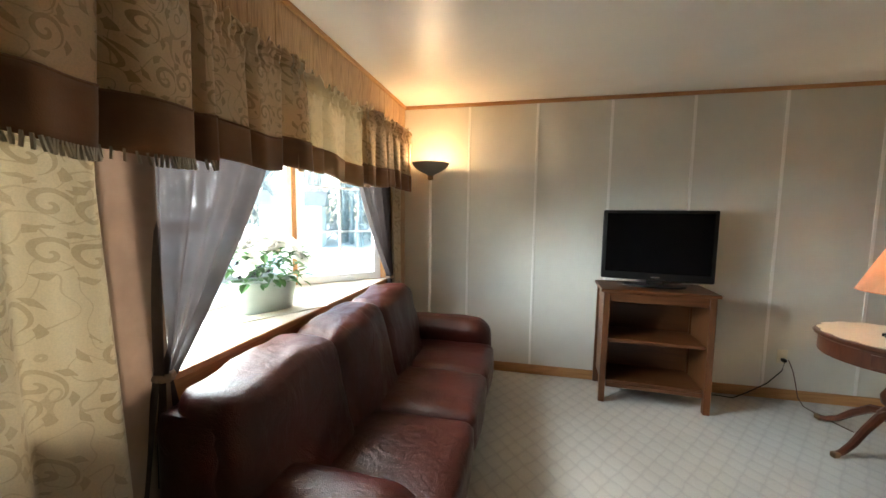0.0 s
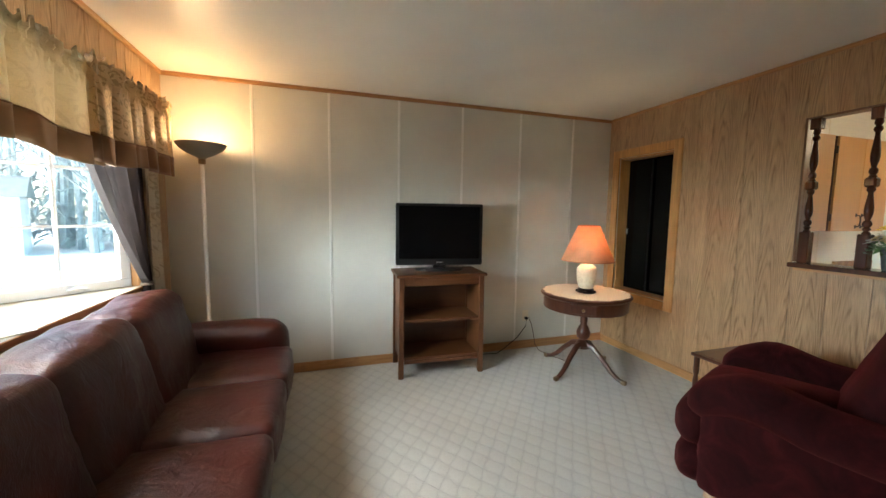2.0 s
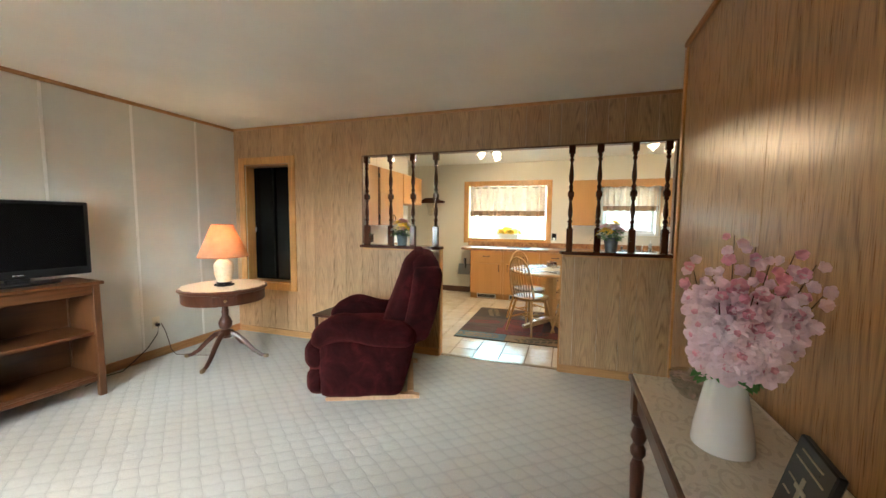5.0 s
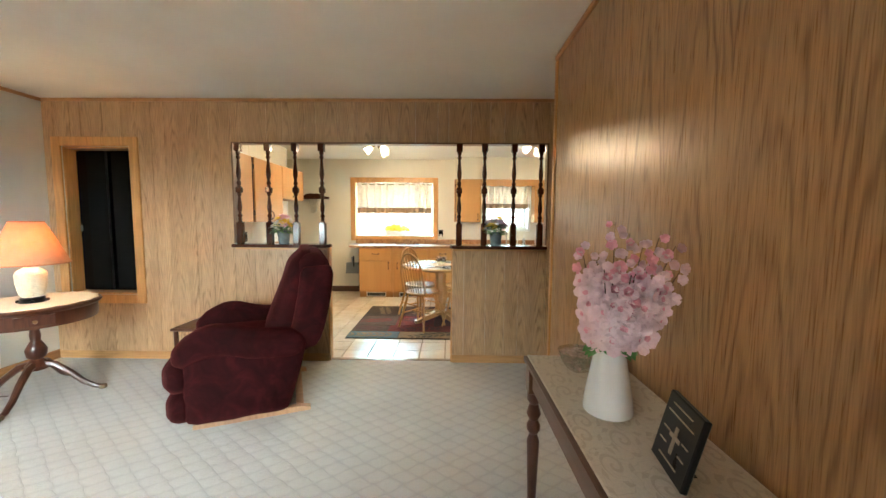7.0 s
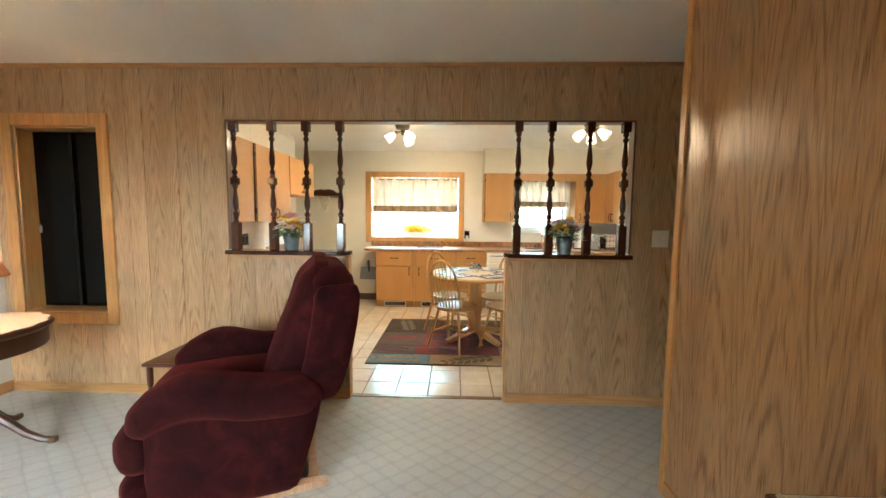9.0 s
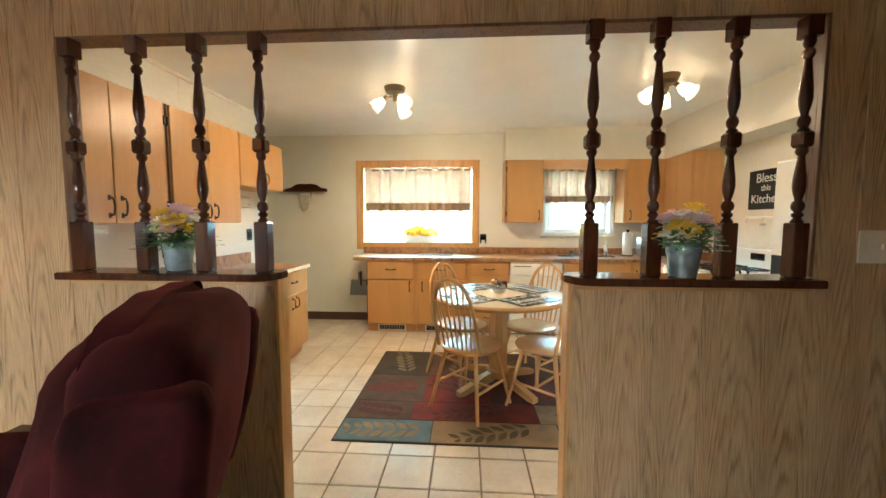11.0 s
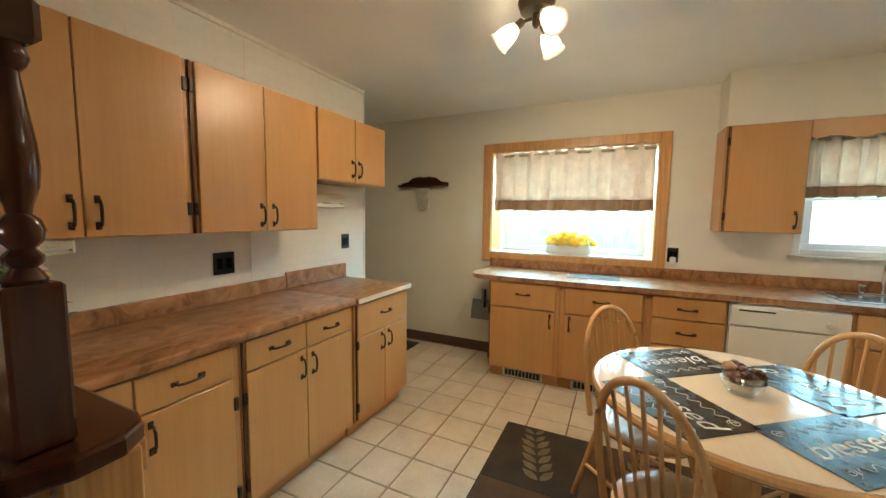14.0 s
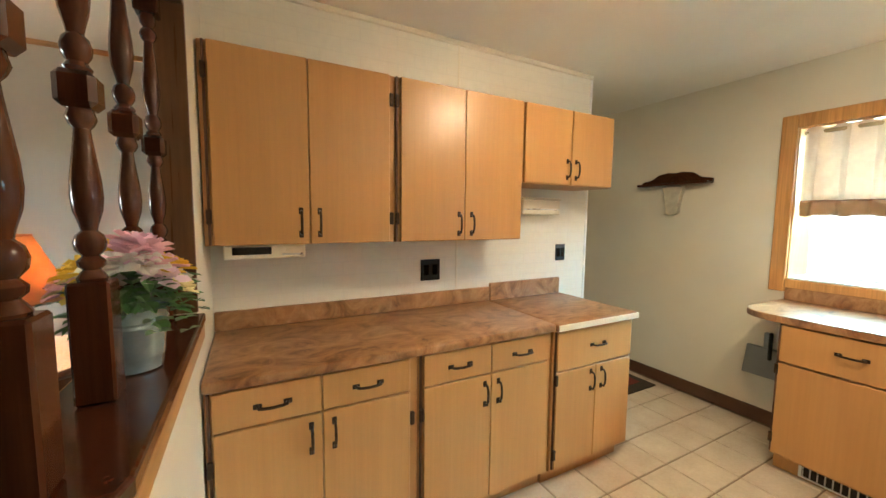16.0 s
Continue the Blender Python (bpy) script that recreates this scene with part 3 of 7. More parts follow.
def blossom(bm, c, nrm, r, petals=6, cup=0.35, rng=random, wide=0.5):
    """One flower of pointed petals round c, facing nrm."""
    c, n = Vector(c), Vector(nrm).normalized()
    a = n.orthogonal().normalized()
    b = n.cross(a)
    t0 = rng.uniform(0, 6.28)
    for k in range(petals):
        t = t0 + 2 * math.pi * k / petals
        d = a * math.cos(t) + b * math.sin(t)
        s = n.cross(d)
        rr = r * rng.uniform(0.85, 1.1)
        p = [c, c + d * rr * 0.5 + s * rr * wide * 0.55 + n * rr * cup * 0.7, c + d * rr * 0.86 + s * rr * wide * 0.46 + n * rr * cup,
             c + d * rr * 1.05 + n * rr * cup * 0.85, c + d * rr * 0.86 - s * rr * wide * 0.46 + n * rr * cup, c + d * rr * 0.5 - s * rr * wide * 0.55 + n * rr * cup * 0.7]
        mid = bm.verts.new(c + d * rr * 0.55 + n * rr * cup * 0.35)
        vs = [bm.verts.new(q) for q in p]
        for i in range(6):
            bm.faces.new((mid, vs[i], vs[(i + 1) % 6]))


def leaf(bm, c, d, r, wide=0.35, droop=0.2):
    c, d = Vector(c), Vector(d).normalized()
    s = d.cross(Vector((0, 0, 1)))
    s = s.normalized() if s.length > 0.05 else Vector((1, 0, 0))
    u = s.cross(d)
    pts = [(0, 0, 0), (0.35, 1, 0.08), (0.75, 0.7, -0.02), (1, 0, -droop), (0.75, -0.7, -0.02), (0.35, -1, 0.08)]
    vs = [bm.verts.new(c + d * r * x + s * r * wide * 0.5 * y + u * r * z) for x, y, z in pts]
    m = bm.verts.new(c + d * r * 0.5 - u * r * 0.05)
    for i in range(6):
        bm.faces.new((m, vs[i], vs[(i + 1) % 6]))


# ---- setting: levels and planes of the plan ----
XW, YT, XP, XK = -0.283, 4.38, 3.860, 3.932      # window wall, tv wall, partition's two faces
YN, XE, YS, YC = 3.183, 7.265, -1.65, -0.092     # kitchen walls north, east, south; closet wall
H = 2.44
OPY0, OPY1, OPZ = -0.285, 2.632, 2.055           # opening in the partition
LEFT0, RIGHT1, HW = 1.756, 0.583, 1.09           # half walls
HALL = -2.1


def wall_box(name, x0, x1, y0, y1, z0, z1, mat, label):
    return structure(name, boxm(x0, x1, y0, y1, z0, z1, bev=0), mat, label, "wall")


def multi(name, boxes, mat, label, cat="wall"):
    bm = bmesh.new()
    for b_ in boxes:
        box(bm, *b_)
    return structure(name, bm, mat, label, cat)


def pierced_wall(name, x0, x1, y0, y1, holes, mat, label):
    """A wall along y as one closed mesh with through openings; holes: (y0, y1, z0, z1)."""
    ys = sorted({y0, y1} | {v for h in holes for v in h[:2]})
    zs = sorted({0.0, H} | {v for h in holes for v in h[2:]})
    bm = bmesh.new()
    grid = {}

    def vert(k, i, j):
        if (k, i, j) not in grid:
            grid[k, i, j] = bm.verts.new(((x0, x1)[k], ys[i], zs[j]))
        return grid[k, i, j]

    def solid(i, j):
        if not (0 <= i < len(ys) - 1 and 0 <= j < len(zs) - 1):
            return False
        y, z = (ys[i] + ys[i + 1]) / 2, (zs[j] + zs[j + 1]) / 2
        return not any(h[0] < y < h[1] and h[2] < z < h[3] for h in holes)

    for i in range(len(ys) - 1):
        for j in range(len(zs) - 1):
            if not solid(i, j):
                continue
            for k in (0, 1):
                bm.faces.new([vert(k, i, j), vert(k, i + 1, j), vert(k, i + 1, j + 1), vert(k, i, j + 1)])
            for di, dj, a, b in ((-1, 0, (i, j), (i, j + 1)), (1, 0, (i + 1, j), (i + 1, j + 1)), (0, -1, (i, j), (i + 1, j)), (0, 1, (i, j + 1), (i + 1, j + 1))):
                if not solid(i + di, j + dj):
                    bm.faces.new([vert(0, *a), vert(0, *b), vert(1, *b), vert(1, *a)])
    return structure(name, bm, mat, label, "wall")


carpet = structure("floor_carpet", boxm(XW - 0.12, XP + 0.045, HALL - 0.1, YT + 0.1, -0.06, 0.0, bev=0), CARPET, "pale grey sculpted carpet with a lozenge pattern", "floor")
kfloor = structure("floor_kitchen", boxm(XP + 0.045, XE + 0.12, YS - 0.1, 4.8, -0.06, -0.008, bev=0), GROUT, "cream ceramic floor tiles with brown grout", "floor")
structure("threshold", boxm(XP + 0.03, XP + 0.075, RIGHT1, LEFT0, -0.01, 0.006, bev=0.003), BRASS, "thin metal strip between carpet and tiles", "trim")
structure("ceiling", boxm(XW - 0.6, XP + 0.05, HALL - 0.1, YT + 0.1, H, H + 0.1, bev=0), CEIL, "off-white ceiling with a soft sheen", "ceiling")
structure("ceiling_kitchen", boxm(XP + 0.05, XE + 0.1, HALL - 0.1, 4.8, H, H + 0.1, bev=0), CEIL, "off-white kitchen ceiling with a soft sheen", "ceiling")

# bay window opening in the window wall
BY0, BY1, BZ0, BZ1 = 1.02, 3.86, 0.90, 2.02
pierced_wall("wall_window", XW - 0.12, XW - 0.012, HALL, YT, [(BY0, BY1, BZ0 - 0.04, BZ1)], PANEL, "oak panelled wall with a bay window")
wall_tv = wall_box("wall_tv", XW - 0.12, XP + 0.2, YT, YT + 0.1, -0.01, H, TVWALL, "pale grey wallboard with narrow white battens")
pierced_wall("wall_partition", XP + 0.012, XK, HALL, YT, [(OPY0, RIGHT1, HW, OPZ), (RIGHT1, LEFT0, 0.0, OPZ), (LEFT0, OPY1, HW, OPZ), (3.55, 4.24, 0.60, 2.03)], CREAM, "cream painted kitchen side of the partition")
wall_part_panel = tagged(new("wall_panelling"), "light oak panelling with narrow vertical grooves", "wall", kind="structure")
closet = wall_box("wall_closet", XW - 0.1, 2.98, YC - 0.12, YC - 0.012, 0, H, CLOSETW, "oak panelled wall behind the console table")
wall_box("wall_hall", 2.87, 2.98, HALL, YC - 0.12, 0, H, PANEL, "oak panelled wall of the dim hall")
wall_box("wall_hall_end", 2.87, XP + 0.1, HALL - 0.1, HALL, 0, H, PANEL, "oak panelled end of the dim hall")
wall_box("wall_behind", XW - 0.12, 2.87, HALL - 0.1, HALL, 0, H, PANEL, "plain panelled wall that closes the closet")
wall_north = multi("wall_kitchen_north", [(XK, 6.297, YN, YN + 0.11, 0, H)], BRICKPAPER, "white embossed brick wallpaper above the counter")
multi("wall_passage", [(6.19, 6.297, YN + 0.11, 4.7, 0, H), (6.19, XE + 0.1, 4.7, 4.8, 0, H), (XP + 0.2, 6.19, YT, YT + 0.1, 0, H)], CREAM, "cream walls of the passage beside the kitchen")
structure("wall_edge_bead", boxm(6.285, 6.303, YN - 0.006, YN + 0.006, 0, H, bev=0.002), WHITE, "white corner bead on the wall's end", "trim")
KW = (0.90, 2.35, 1.035, 2.03)      # kitchen window opening
SW = (-0.86, 0.00, 1.16, 1.98)      # sink window opening
pierced_wall("wall_kitchen_east", XE, XE + 0.12, YS, 4.7, [KW, SW], CREAM, "cream painted kitchen wall with two windows")
wall_box("wall_kitchen_south", XK, XE + 0.12, YS - 0.1, YS, 0, H, CREAM, "cream painted kitchen wall behind the stove")
structure("soffit_east", boxm(6.985, XE, YS, 0.52, 2.062, H, bev=0), CREAM, "cream soffit above the wall cabinets", "soffit")
structure("soffit_south", boxm(XK, 6.985, YS, -1.33, 2.062, H, bev=0), CREAM, "cream soffit above the stove", "soffit")

# battens, skirtings, ceiling trims
for k, bx in enumerate((0.329, 0.923, 1.524, 2.135, 2.757, 3.377)):
    part("batten", boxm(bx - 0.011, bx + 0.011, YT - 0.007, YT, 0.085, H - 0.02, bev=0.002), BATTEN, wall_tv)
structure("baseboard_tv", boxm(XW, XP, YT - 0.014, YT, 0, 0.085, bev=0.003), TRIMX, "honey oak baseboard", "baseboard")
structure("trim_tv", boxm(XW, XP, YT - 0.022, YT, H - 0.03, H, bev=0.004), TRIMX, "honey oak ceiling trim", "trim")
structure("trim_window", boxm(XW, XW + 0.02, YC, YT - 0.024, H - 0.03, H, bev=0.004), TRIMH, "honey oak ceiling trim", "trim")
structure("trim_partition", boxm(XP - 0.02, XP, HALL, YT - 0.024, H - 0.028, H, bev=0.004), TRIMH, "honey oak ceiling trim", "trim")
structure("trim_closet", boxm(XW + 0.022, 2.98, YC, YC + 0.02, H - 0.03, H, bev=0.004), TRIMX, "honey oak ceiling trim", "trim")
structure("trim_corner", boxm(2.955, 2.998, YC - 0.002, YC + 0.012, 0, H - 0.03, bev=0.004), TRIM, "honey oak corner strip", "trim")
structure("trim_corner_hall", boxm(2.983, 2.998, YC - 0.045, YC - 0.004, 0, H, bev=0.004), TRIM, "honey oak corner strip", "trim")
for i, (y0, y1) in enumerate(((HALL, RIGHT1), (LEFT0, YT - 0.016))):
    structure("baseboard_partition_%d" % (i + 1), boxm(XP - 0.013, XP, y0, y1, 0, 0.075, bev=0.003), TRIMH, "honey oak baseboard", "baseboard")
structure("baseboard_closet", boxm(XW, 2.955, YC, YC + 0.013, 0, 0.075, bev=0.003), TRIMX, "honey oak baseboard", "baseboard")
structure("baseboard_kitchen", boxm(XE - 0.012, XE, 2.22, 4.7, 0, 0.10, bev=0.002), DARKBASE, "dark brown vinyl baseboard", "baseboard")
structure("trim_kitchen", boxm(XK, 6.297, YN - 0.016, YN, H - 0.028, H, bev=0.004), CREAM, "cream ceiling moulding", "trim")
structure("trim_kitchen_seam", boxm(5.19, 5.202, YN - 0.003, YN, 0.9, H - 0.03, bev=0.001), CREAM, "thin seam strip in the wallpaper", "trim")

# end posts and lining of the opening
structure("trim_jamb_left", boxm(XP - 0.005, XK + 0.006, LEFT0 - 0.014, LEFT0, 0, HW, bev=0.003), TRIM, "oak end board of the half wall", "trim")
structure("trim_jamb_right", boxm(XP - 0.005, XK + 0.006, RIGHT1, RIGHT1 + 0.014, 0, HW, bev=0.003), TRIM, "oak end board of the half wall", "trim")
JAMBW = wood("dark_jamb", (0.10, 0.045, 0.02), (0.20, 0.10, 0.05), 0.3, 2, 1.4, 0.4, True)
structure("trim_opening_left", boxm(XP - 0.004, XK + 0.004, OPY1 - 0.014, OPY1, HW + 0.032, OPZ, bev=0.002), JAMBW, "dark stained lining of the opening", "trim")
structure("trim_opening_right", boxm(XP - 0.004, XK + 0.004, OPY0, OPY0 + 0.014, HW + 0.032, OPZ, bev=0.002), JAMBW, "dark stained lining of the opening", "trim")
structure("trim_opening_top", boxm(XP - 0.004, XK + 0.004, OPY0, OPY1, OPZ - 0.014, OPZ, bev=0.002), JAMBW, "dark stained lining of the opening", "trim")


def frame_pieces(win, y0, y1, z0, z1, x0, x1, w, mat, name="window_frame"):
    """Four boards round an opening in a wall that runs along y."""
    part(name, boxm(x0, x1, y0 - w, y0, z0 - w, z1 + w, bev=0.004), mat, win)
    part(name, boxm(x0, x1, y1, y1 + w, z0 - w, z1 + w, bev=0.004), mat, win)
    part(name, boxm(x0, x1, y0, y1, z1, z1 + w, bev=0.004), mat, win)
    part(name, boxm(x0, x1, y0, y1, z0 - w, z0, bev=0.004), mat, win)


# dark inner window beside the round table
dwin = tagged(thing("window_3", pose(0, 0, 0), "dark sliding window in a honey oak frame", "window"), kind="structure")
frame_pieces(dwin, 3.575, 4.215, 0.625, 2.01, XP - 0.018, XP + 0.0, 0.085, TRIM)
frame_pieces(dwin, 3.59, 4.20, 0.64, 1.995, XP + 0.002, XP + 0.16, 0.014, TRIM, "window_lining")
# opaque black panes and backing paint in the darkness behind the glass
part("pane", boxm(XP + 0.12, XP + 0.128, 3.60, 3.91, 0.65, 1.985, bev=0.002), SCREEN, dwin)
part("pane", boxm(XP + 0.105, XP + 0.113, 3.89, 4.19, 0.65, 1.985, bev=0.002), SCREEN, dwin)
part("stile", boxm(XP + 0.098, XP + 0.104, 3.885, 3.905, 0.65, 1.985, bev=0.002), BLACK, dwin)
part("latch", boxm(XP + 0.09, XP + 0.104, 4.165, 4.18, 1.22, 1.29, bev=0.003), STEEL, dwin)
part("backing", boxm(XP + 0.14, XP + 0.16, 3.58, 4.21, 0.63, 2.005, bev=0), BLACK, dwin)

# ---- bay window ----
bay = tagged(thing("window_1", pose(0, 0, 0), "bay window with white sashes, oak posts and a deep sill", "window"), kind="structure")
BX = -0.80
BAY = [(XW - 0.02, BY0), (BX, BY0 + 0.50), (BX, BY1 - 0.50), (XW - 0.02, BY1)]
bm = bmesh.new()
extrude_poly(bm, [(XW + 0.028, BY0 - 0.03), (XW + 0.028, BY1 + 0.03), (XW - 0.10, BY1 + 0.0), (BX - 0.05, BY1 - 0.48), (BX - 0.05, BY0 + 0.48), (XW - 0.10, BY0)], BZ0 - 0.008, BZ0 + 0.018, 0.004)
part("window_sill", bm, SILLTOP, bay, "glossy cream sill board")
part("sill_nose", boxm(XW + 0.0285, XW + 0.036, BY0 - 0.03, BY1 + 0.03, BZ0 - 0.008, BZ0 + 0.016, bev=0.002), SILL, bay, "oak nosing")
part("sill_apron", boxm(XW - 0.01, XW + 0.018, BY0 - 0.03, BY1 + 0.03, BZ0 - 0.15, BZ0 - 0.009, bev=0.004), TRIMH, bay)
bm = extrude_poly(bmesh.new(), [(XW - 0.13, BY0), (XW - 0.13, BY1), (BX - 0.1, BY1 - 0.45), (BX - 0.1, BY0 + 0.45)], BZ1, BZ1 + 0.05)
part("bay_roof", bm, TRIM, bay)
bm = extrude_poly(bmesh.new(), [(XW - 0.13, BY0), (XW - 0.13, BY1), (BX - 0.1, BY1 - 0.45), (BX - 0.1, BY0 + 0.45)], 0.3, BZ0 - 0.01)
part("bay_base", bm, SIDING, bay)


def sash(win, a, b, z0, z1, cols, rows):
    """A white sash between two plan points, with its pane and grid bars."""
    a, b = Vector((*a, 0)), Vector((*b, 0))
    d = (b - a).normalized()
    w = (b - a).length
    m = Matrix.Translation(a) @ Matrix.Rotation(math.atan2(d.y, d.x), 4, "Z")
    f = 0.055
    sh = part("sash", boxm(0.03, w - 0.03, -0.03, 0.03, z0, z0 + f, bev=0.004), WHITE, win, at=m)
    part("sash_rail", boxm(0.03, w - 0.03, -0.03, 0.03, z1 - f, z1, bev=0.004), WHITE, sh)
    part("sash_stile", boxm(0.03, 0.03 + f, -0.028, 0.028, z0 + f, z1 - f, bev=0.004), WHITE, sh)
    part("sash_stile", boxm(w - 0.03 - f, w - 0.03, -0.028, 0.028, z0 + f, z1 - f, bev=0.004), WHITE, sh)
    gl = part("pane", boxm(0.03 + f, w - 0.03 - f, -0.003, 0.003, z0 + f, z1 - f, bev=0), GLASS, sh)
    gl.visible_shadow = False
    for k in range(1, cols):
        x = 0.03 + f + (w - 0.06 - 2 * f) * k / cols
        part("grid_bar", boxm(x - 0.008, x + 0.008, -0.008, 0.008, z0 + f, z1 - f, bev=0.002), WHITE, sh)
    for k in range(1, rows):
        z = z0 + f + (z1 - z0 - 2 * f) * k / rows
        part("grid_bar", boxm(0.03 + f, w - 0.03 - f, -0.0075, 0.0075, z - 0.008, z + 0.008, bev=0.002), WHITE, sh)
    return sh


sash(bay, BAY[2], BAY[1], BZ0 + 0.02, BZ1, 1, 1)
s2 = sash(bay, BAY[3], BAY[2], BZ0 + 0.02, BZ1, 2, 3)
sash(bay, BAY[1], BAY[0], BZ0 + 0.02, BZ1, 2, 3)
crank = bmesh.new()
box(crank, 0.25, 0.34, 0.03, 0.05, BZ0 + 0.04, BZ0 + 0.055, 0.004)
tube(crank, [(0.32, 0.04, BZ0 + 0.05), (0.30, 0.075, BZ0 + 0.062), (0.26, 0.085, BZ0 + 0.05)], 0.006)
part("crank", crank, WHITE, s2, "white crank handle")
for px, py in BAY:
    part("post", boxm(px - 0.035, px + 0.035, py - 0.035, py + 0.035, BZ0 + 0.018, BZ1, bev=0.006), TRIM, bay)
for y in (BY0, BY1):
    part("window_frame", boxm(XW - 0.006, XW + 0.02, y - 0.03, y + 0.03, BZ0 + 0.02, BZ1, bev=0.004), TRIM, bay)

# ---- kitchen windows ----
kwin = tagged(thing("window_2", pose(0, 0, 0), "kitchen window in a wide honey oak frame", "window"), kind="structure")
frame_pieces(kwin, KW[0] + 0.005, KW[1] - 0.005, KW[2] + 0.005, KW[3] - 0.005, XE - 0.022, XE, 0.085, TRIM)
frame_pieces(kwin, KW[0] + 0.012, KW[1] - 0.012, KW[2] + 0.012, KW[3] - 0.012, XE, XE + 0.30, 0.012, TRIM, "window_lining")
part("window_sill", boxm(XE, XE + 0.30, KW[0] + 0.012, KW[1] - 0.012, KW[2] + 0.001, KW[2] + 0.016, bev=0.002), WHITE, kwin)
sash(kwin, (XE + 0.27, KW[1] - 0.03), (XE + 0.27, KW[0] + 0.03), KW[2] + 0.016, KW[3] - 0.012, 1, 1)
swin = tagged(thing("window_4", pose(0, 0, 0), "small white window above the sink", "window"), kind="structure")
frame_pieces(swin, SW[0] + 0.03, SW[1] - 0.03, SW[2] + 0.03, SW[3] - 0.03, XE - 0.012, XE + 0.03, 0.045, WHITE)
part("window_sill", boxm(XE - 0.05, XE, SW[0] - 0.04, SW[1] + 0.04, SW[2] - 0.03, SW[2] - 0.016, bev=0.004), BISQUE, swin)
sash(swin, (XE + 0.07, SW[1] - 0.01), (XE + 0.07, SW[0] + 0.01), SW[2] + 0.02, 1.6, 1, 1)
sash(swin, (XE + 0.10, SW[1] - 0.01), (XE + 0.10, SW[0] + 0.01), 1.56, SW[3] - 0.02, 1, 1)

# ---- outdoors ----
tagged(part("ground", boxm(-60, 60, -60, 60, -0.5, -0.35, bev=0), SNOWY), "pale bright ground outside the house", "ground", kind="structure")
SKYGLOW = glow("bright_overcast_backdrop", (0.88, 0.96, 1.0), 7.5)
YARDGLOW = glow("bright_yard_backdrop", (0.36, 0.78, 1.0), 4.2)
tagged(part("backdrop_west", boxm(-26.1, -26, -22, 30, -0.4, 16, bev=0), SKYGLOW), "bright overcast sky beyond the street", "backdrop", kind="structure")
tagged(part("backdrop_east", boxm(18, 18.1, -18, 18, -0.4, 12, bev=0), YARDGLOW), "bright overcast sky behind the yard", "backdrop", kind="structure")


def bare_tree(x, y, h, seed):
    rng = random.Random(seed)
    t = thing("bare_tree", pose(x, y, -0.36), "leafless grey tree beyond the window", "tree", "bare trees outside")
    tr = bmesh.new()
    pts = [(0.02 * k * rng.uniform(-1, 1) * h / 4, 0.02 * k * rng.uniform(-1, 1) * h / 4, h * k / 6) for k in range(7)]
    tube(tr, pts, 0.028 * h, 7, 0.006 * h)
    part("trunk", tr, BARK, t)
    br = bmesh.new()
    for k in range(26):
        z = h * rng.uniform(0.25, 0.92)
        a = rng.uniform(0, 6.28)
        l = (h - z) * rng.uniform(0.35, 0.65) + 0.25
        e = Vector((math.cos(a) * l * 0.75, math.sin(a) * l * 0.75, l * 0.75))
        b0 = Vector((0, 0, z))
        tube(br, [b0, b0 + e * 0.5 + Vector((0, 0, -0.05)), b0 + e], 0.008 * h, 5, 0.002 * h)
        for j in range(6):
            q = b0 + e * rng.uniform(0.3, 0.95)
            a2 = a + rng.uniform(-1.2, 1.2)
            e2 = Vector((math.cos(a2), math.sin(a2), rng.uniform(0.4, 1.2))) * l * 0.32
            tube(br, [q, q + e2], 0.0035 * h, 4, 0.001 * h)
    part("crown", br, BARK, t, "bare branches")
    return t


for k, (x, y, h) in enumerate([(-12, 19, 7), (-14.5, 18.5, 8), (-8, 19.5, 6), (-17, 20, 9), (-19, 17, 9), (-5, 20, 6.5), (-6.5, 21, 8), (-20, 20, 9), (-3.6, 17.5, 6)]):
    bare_tree(x, y, h, k)
hedge_rng = random.Random(5)
# the distance haze is mixed into this pale grey-green twig colour
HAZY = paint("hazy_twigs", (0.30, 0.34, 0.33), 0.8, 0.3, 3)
hb = bmesh.new()
for k in range(7000):
    x = hedge_rng.uniform(-34, -1)
    z = 8.5 * hedge_rng.random() ** 1.25
    p = (x, 25 + hedge_rng.gauss(0, 1.6) + 0.12 * x, -0.3 + z * (0.75 + 0.25 * math.sin(x * 0.9) * math.sin(x * 0.37)))
    leaf(hb, p, (hedge_rng.uniform(-1, 1), hedge_rng.uniform(-0.4, 0.4), hedge_rng.uniform(0.2, 1.2)), 0.62 - 0.03 * z, 0.30)
for k in range(90):
    x = hedge_rng.uniform(-34, -1)
    y = 23.2 + hedge_rng.uniform(-1.5, 1.5) + 0.12 * x
    tube(hb, [(x, y, -0.4), (x + hedge_rng.uniform(-0.3, 0.3), y, 4), (x + hedge_rng.uniform(-0.8, 0.8), y, 8.5)], hedge_rng.uniform(0.06, 0.16), 5, 0.03)
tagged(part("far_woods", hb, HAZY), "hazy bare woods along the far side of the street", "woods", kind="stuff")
shed = thing("garden_shed", pose(-11.5, 19.0, -0.35, 0, 0, 25), "small white shed at the edge of the woods", "shed")
part("wall", boxm(-1.5, 1.5, -1.2, 1.2, 0, 2.2, bev=0.02), CARP, shed)
part("roof", extrude_poly(bmesh.new(), [(-1.45, 2.18), (1.45, 2.18), (0, 3.0)], -1.7, 1.7), FENCE, shed, at=Matrix(((0, 0, 1, 0), (1, 0, 0, 0), (0, 1, 0, 0), (0, 0, 0, 1))))
part("door", boxm(-0.45, 0.45, -1.23, -1.19, 0, 1.9, bev=0.01), WHITE, shed)


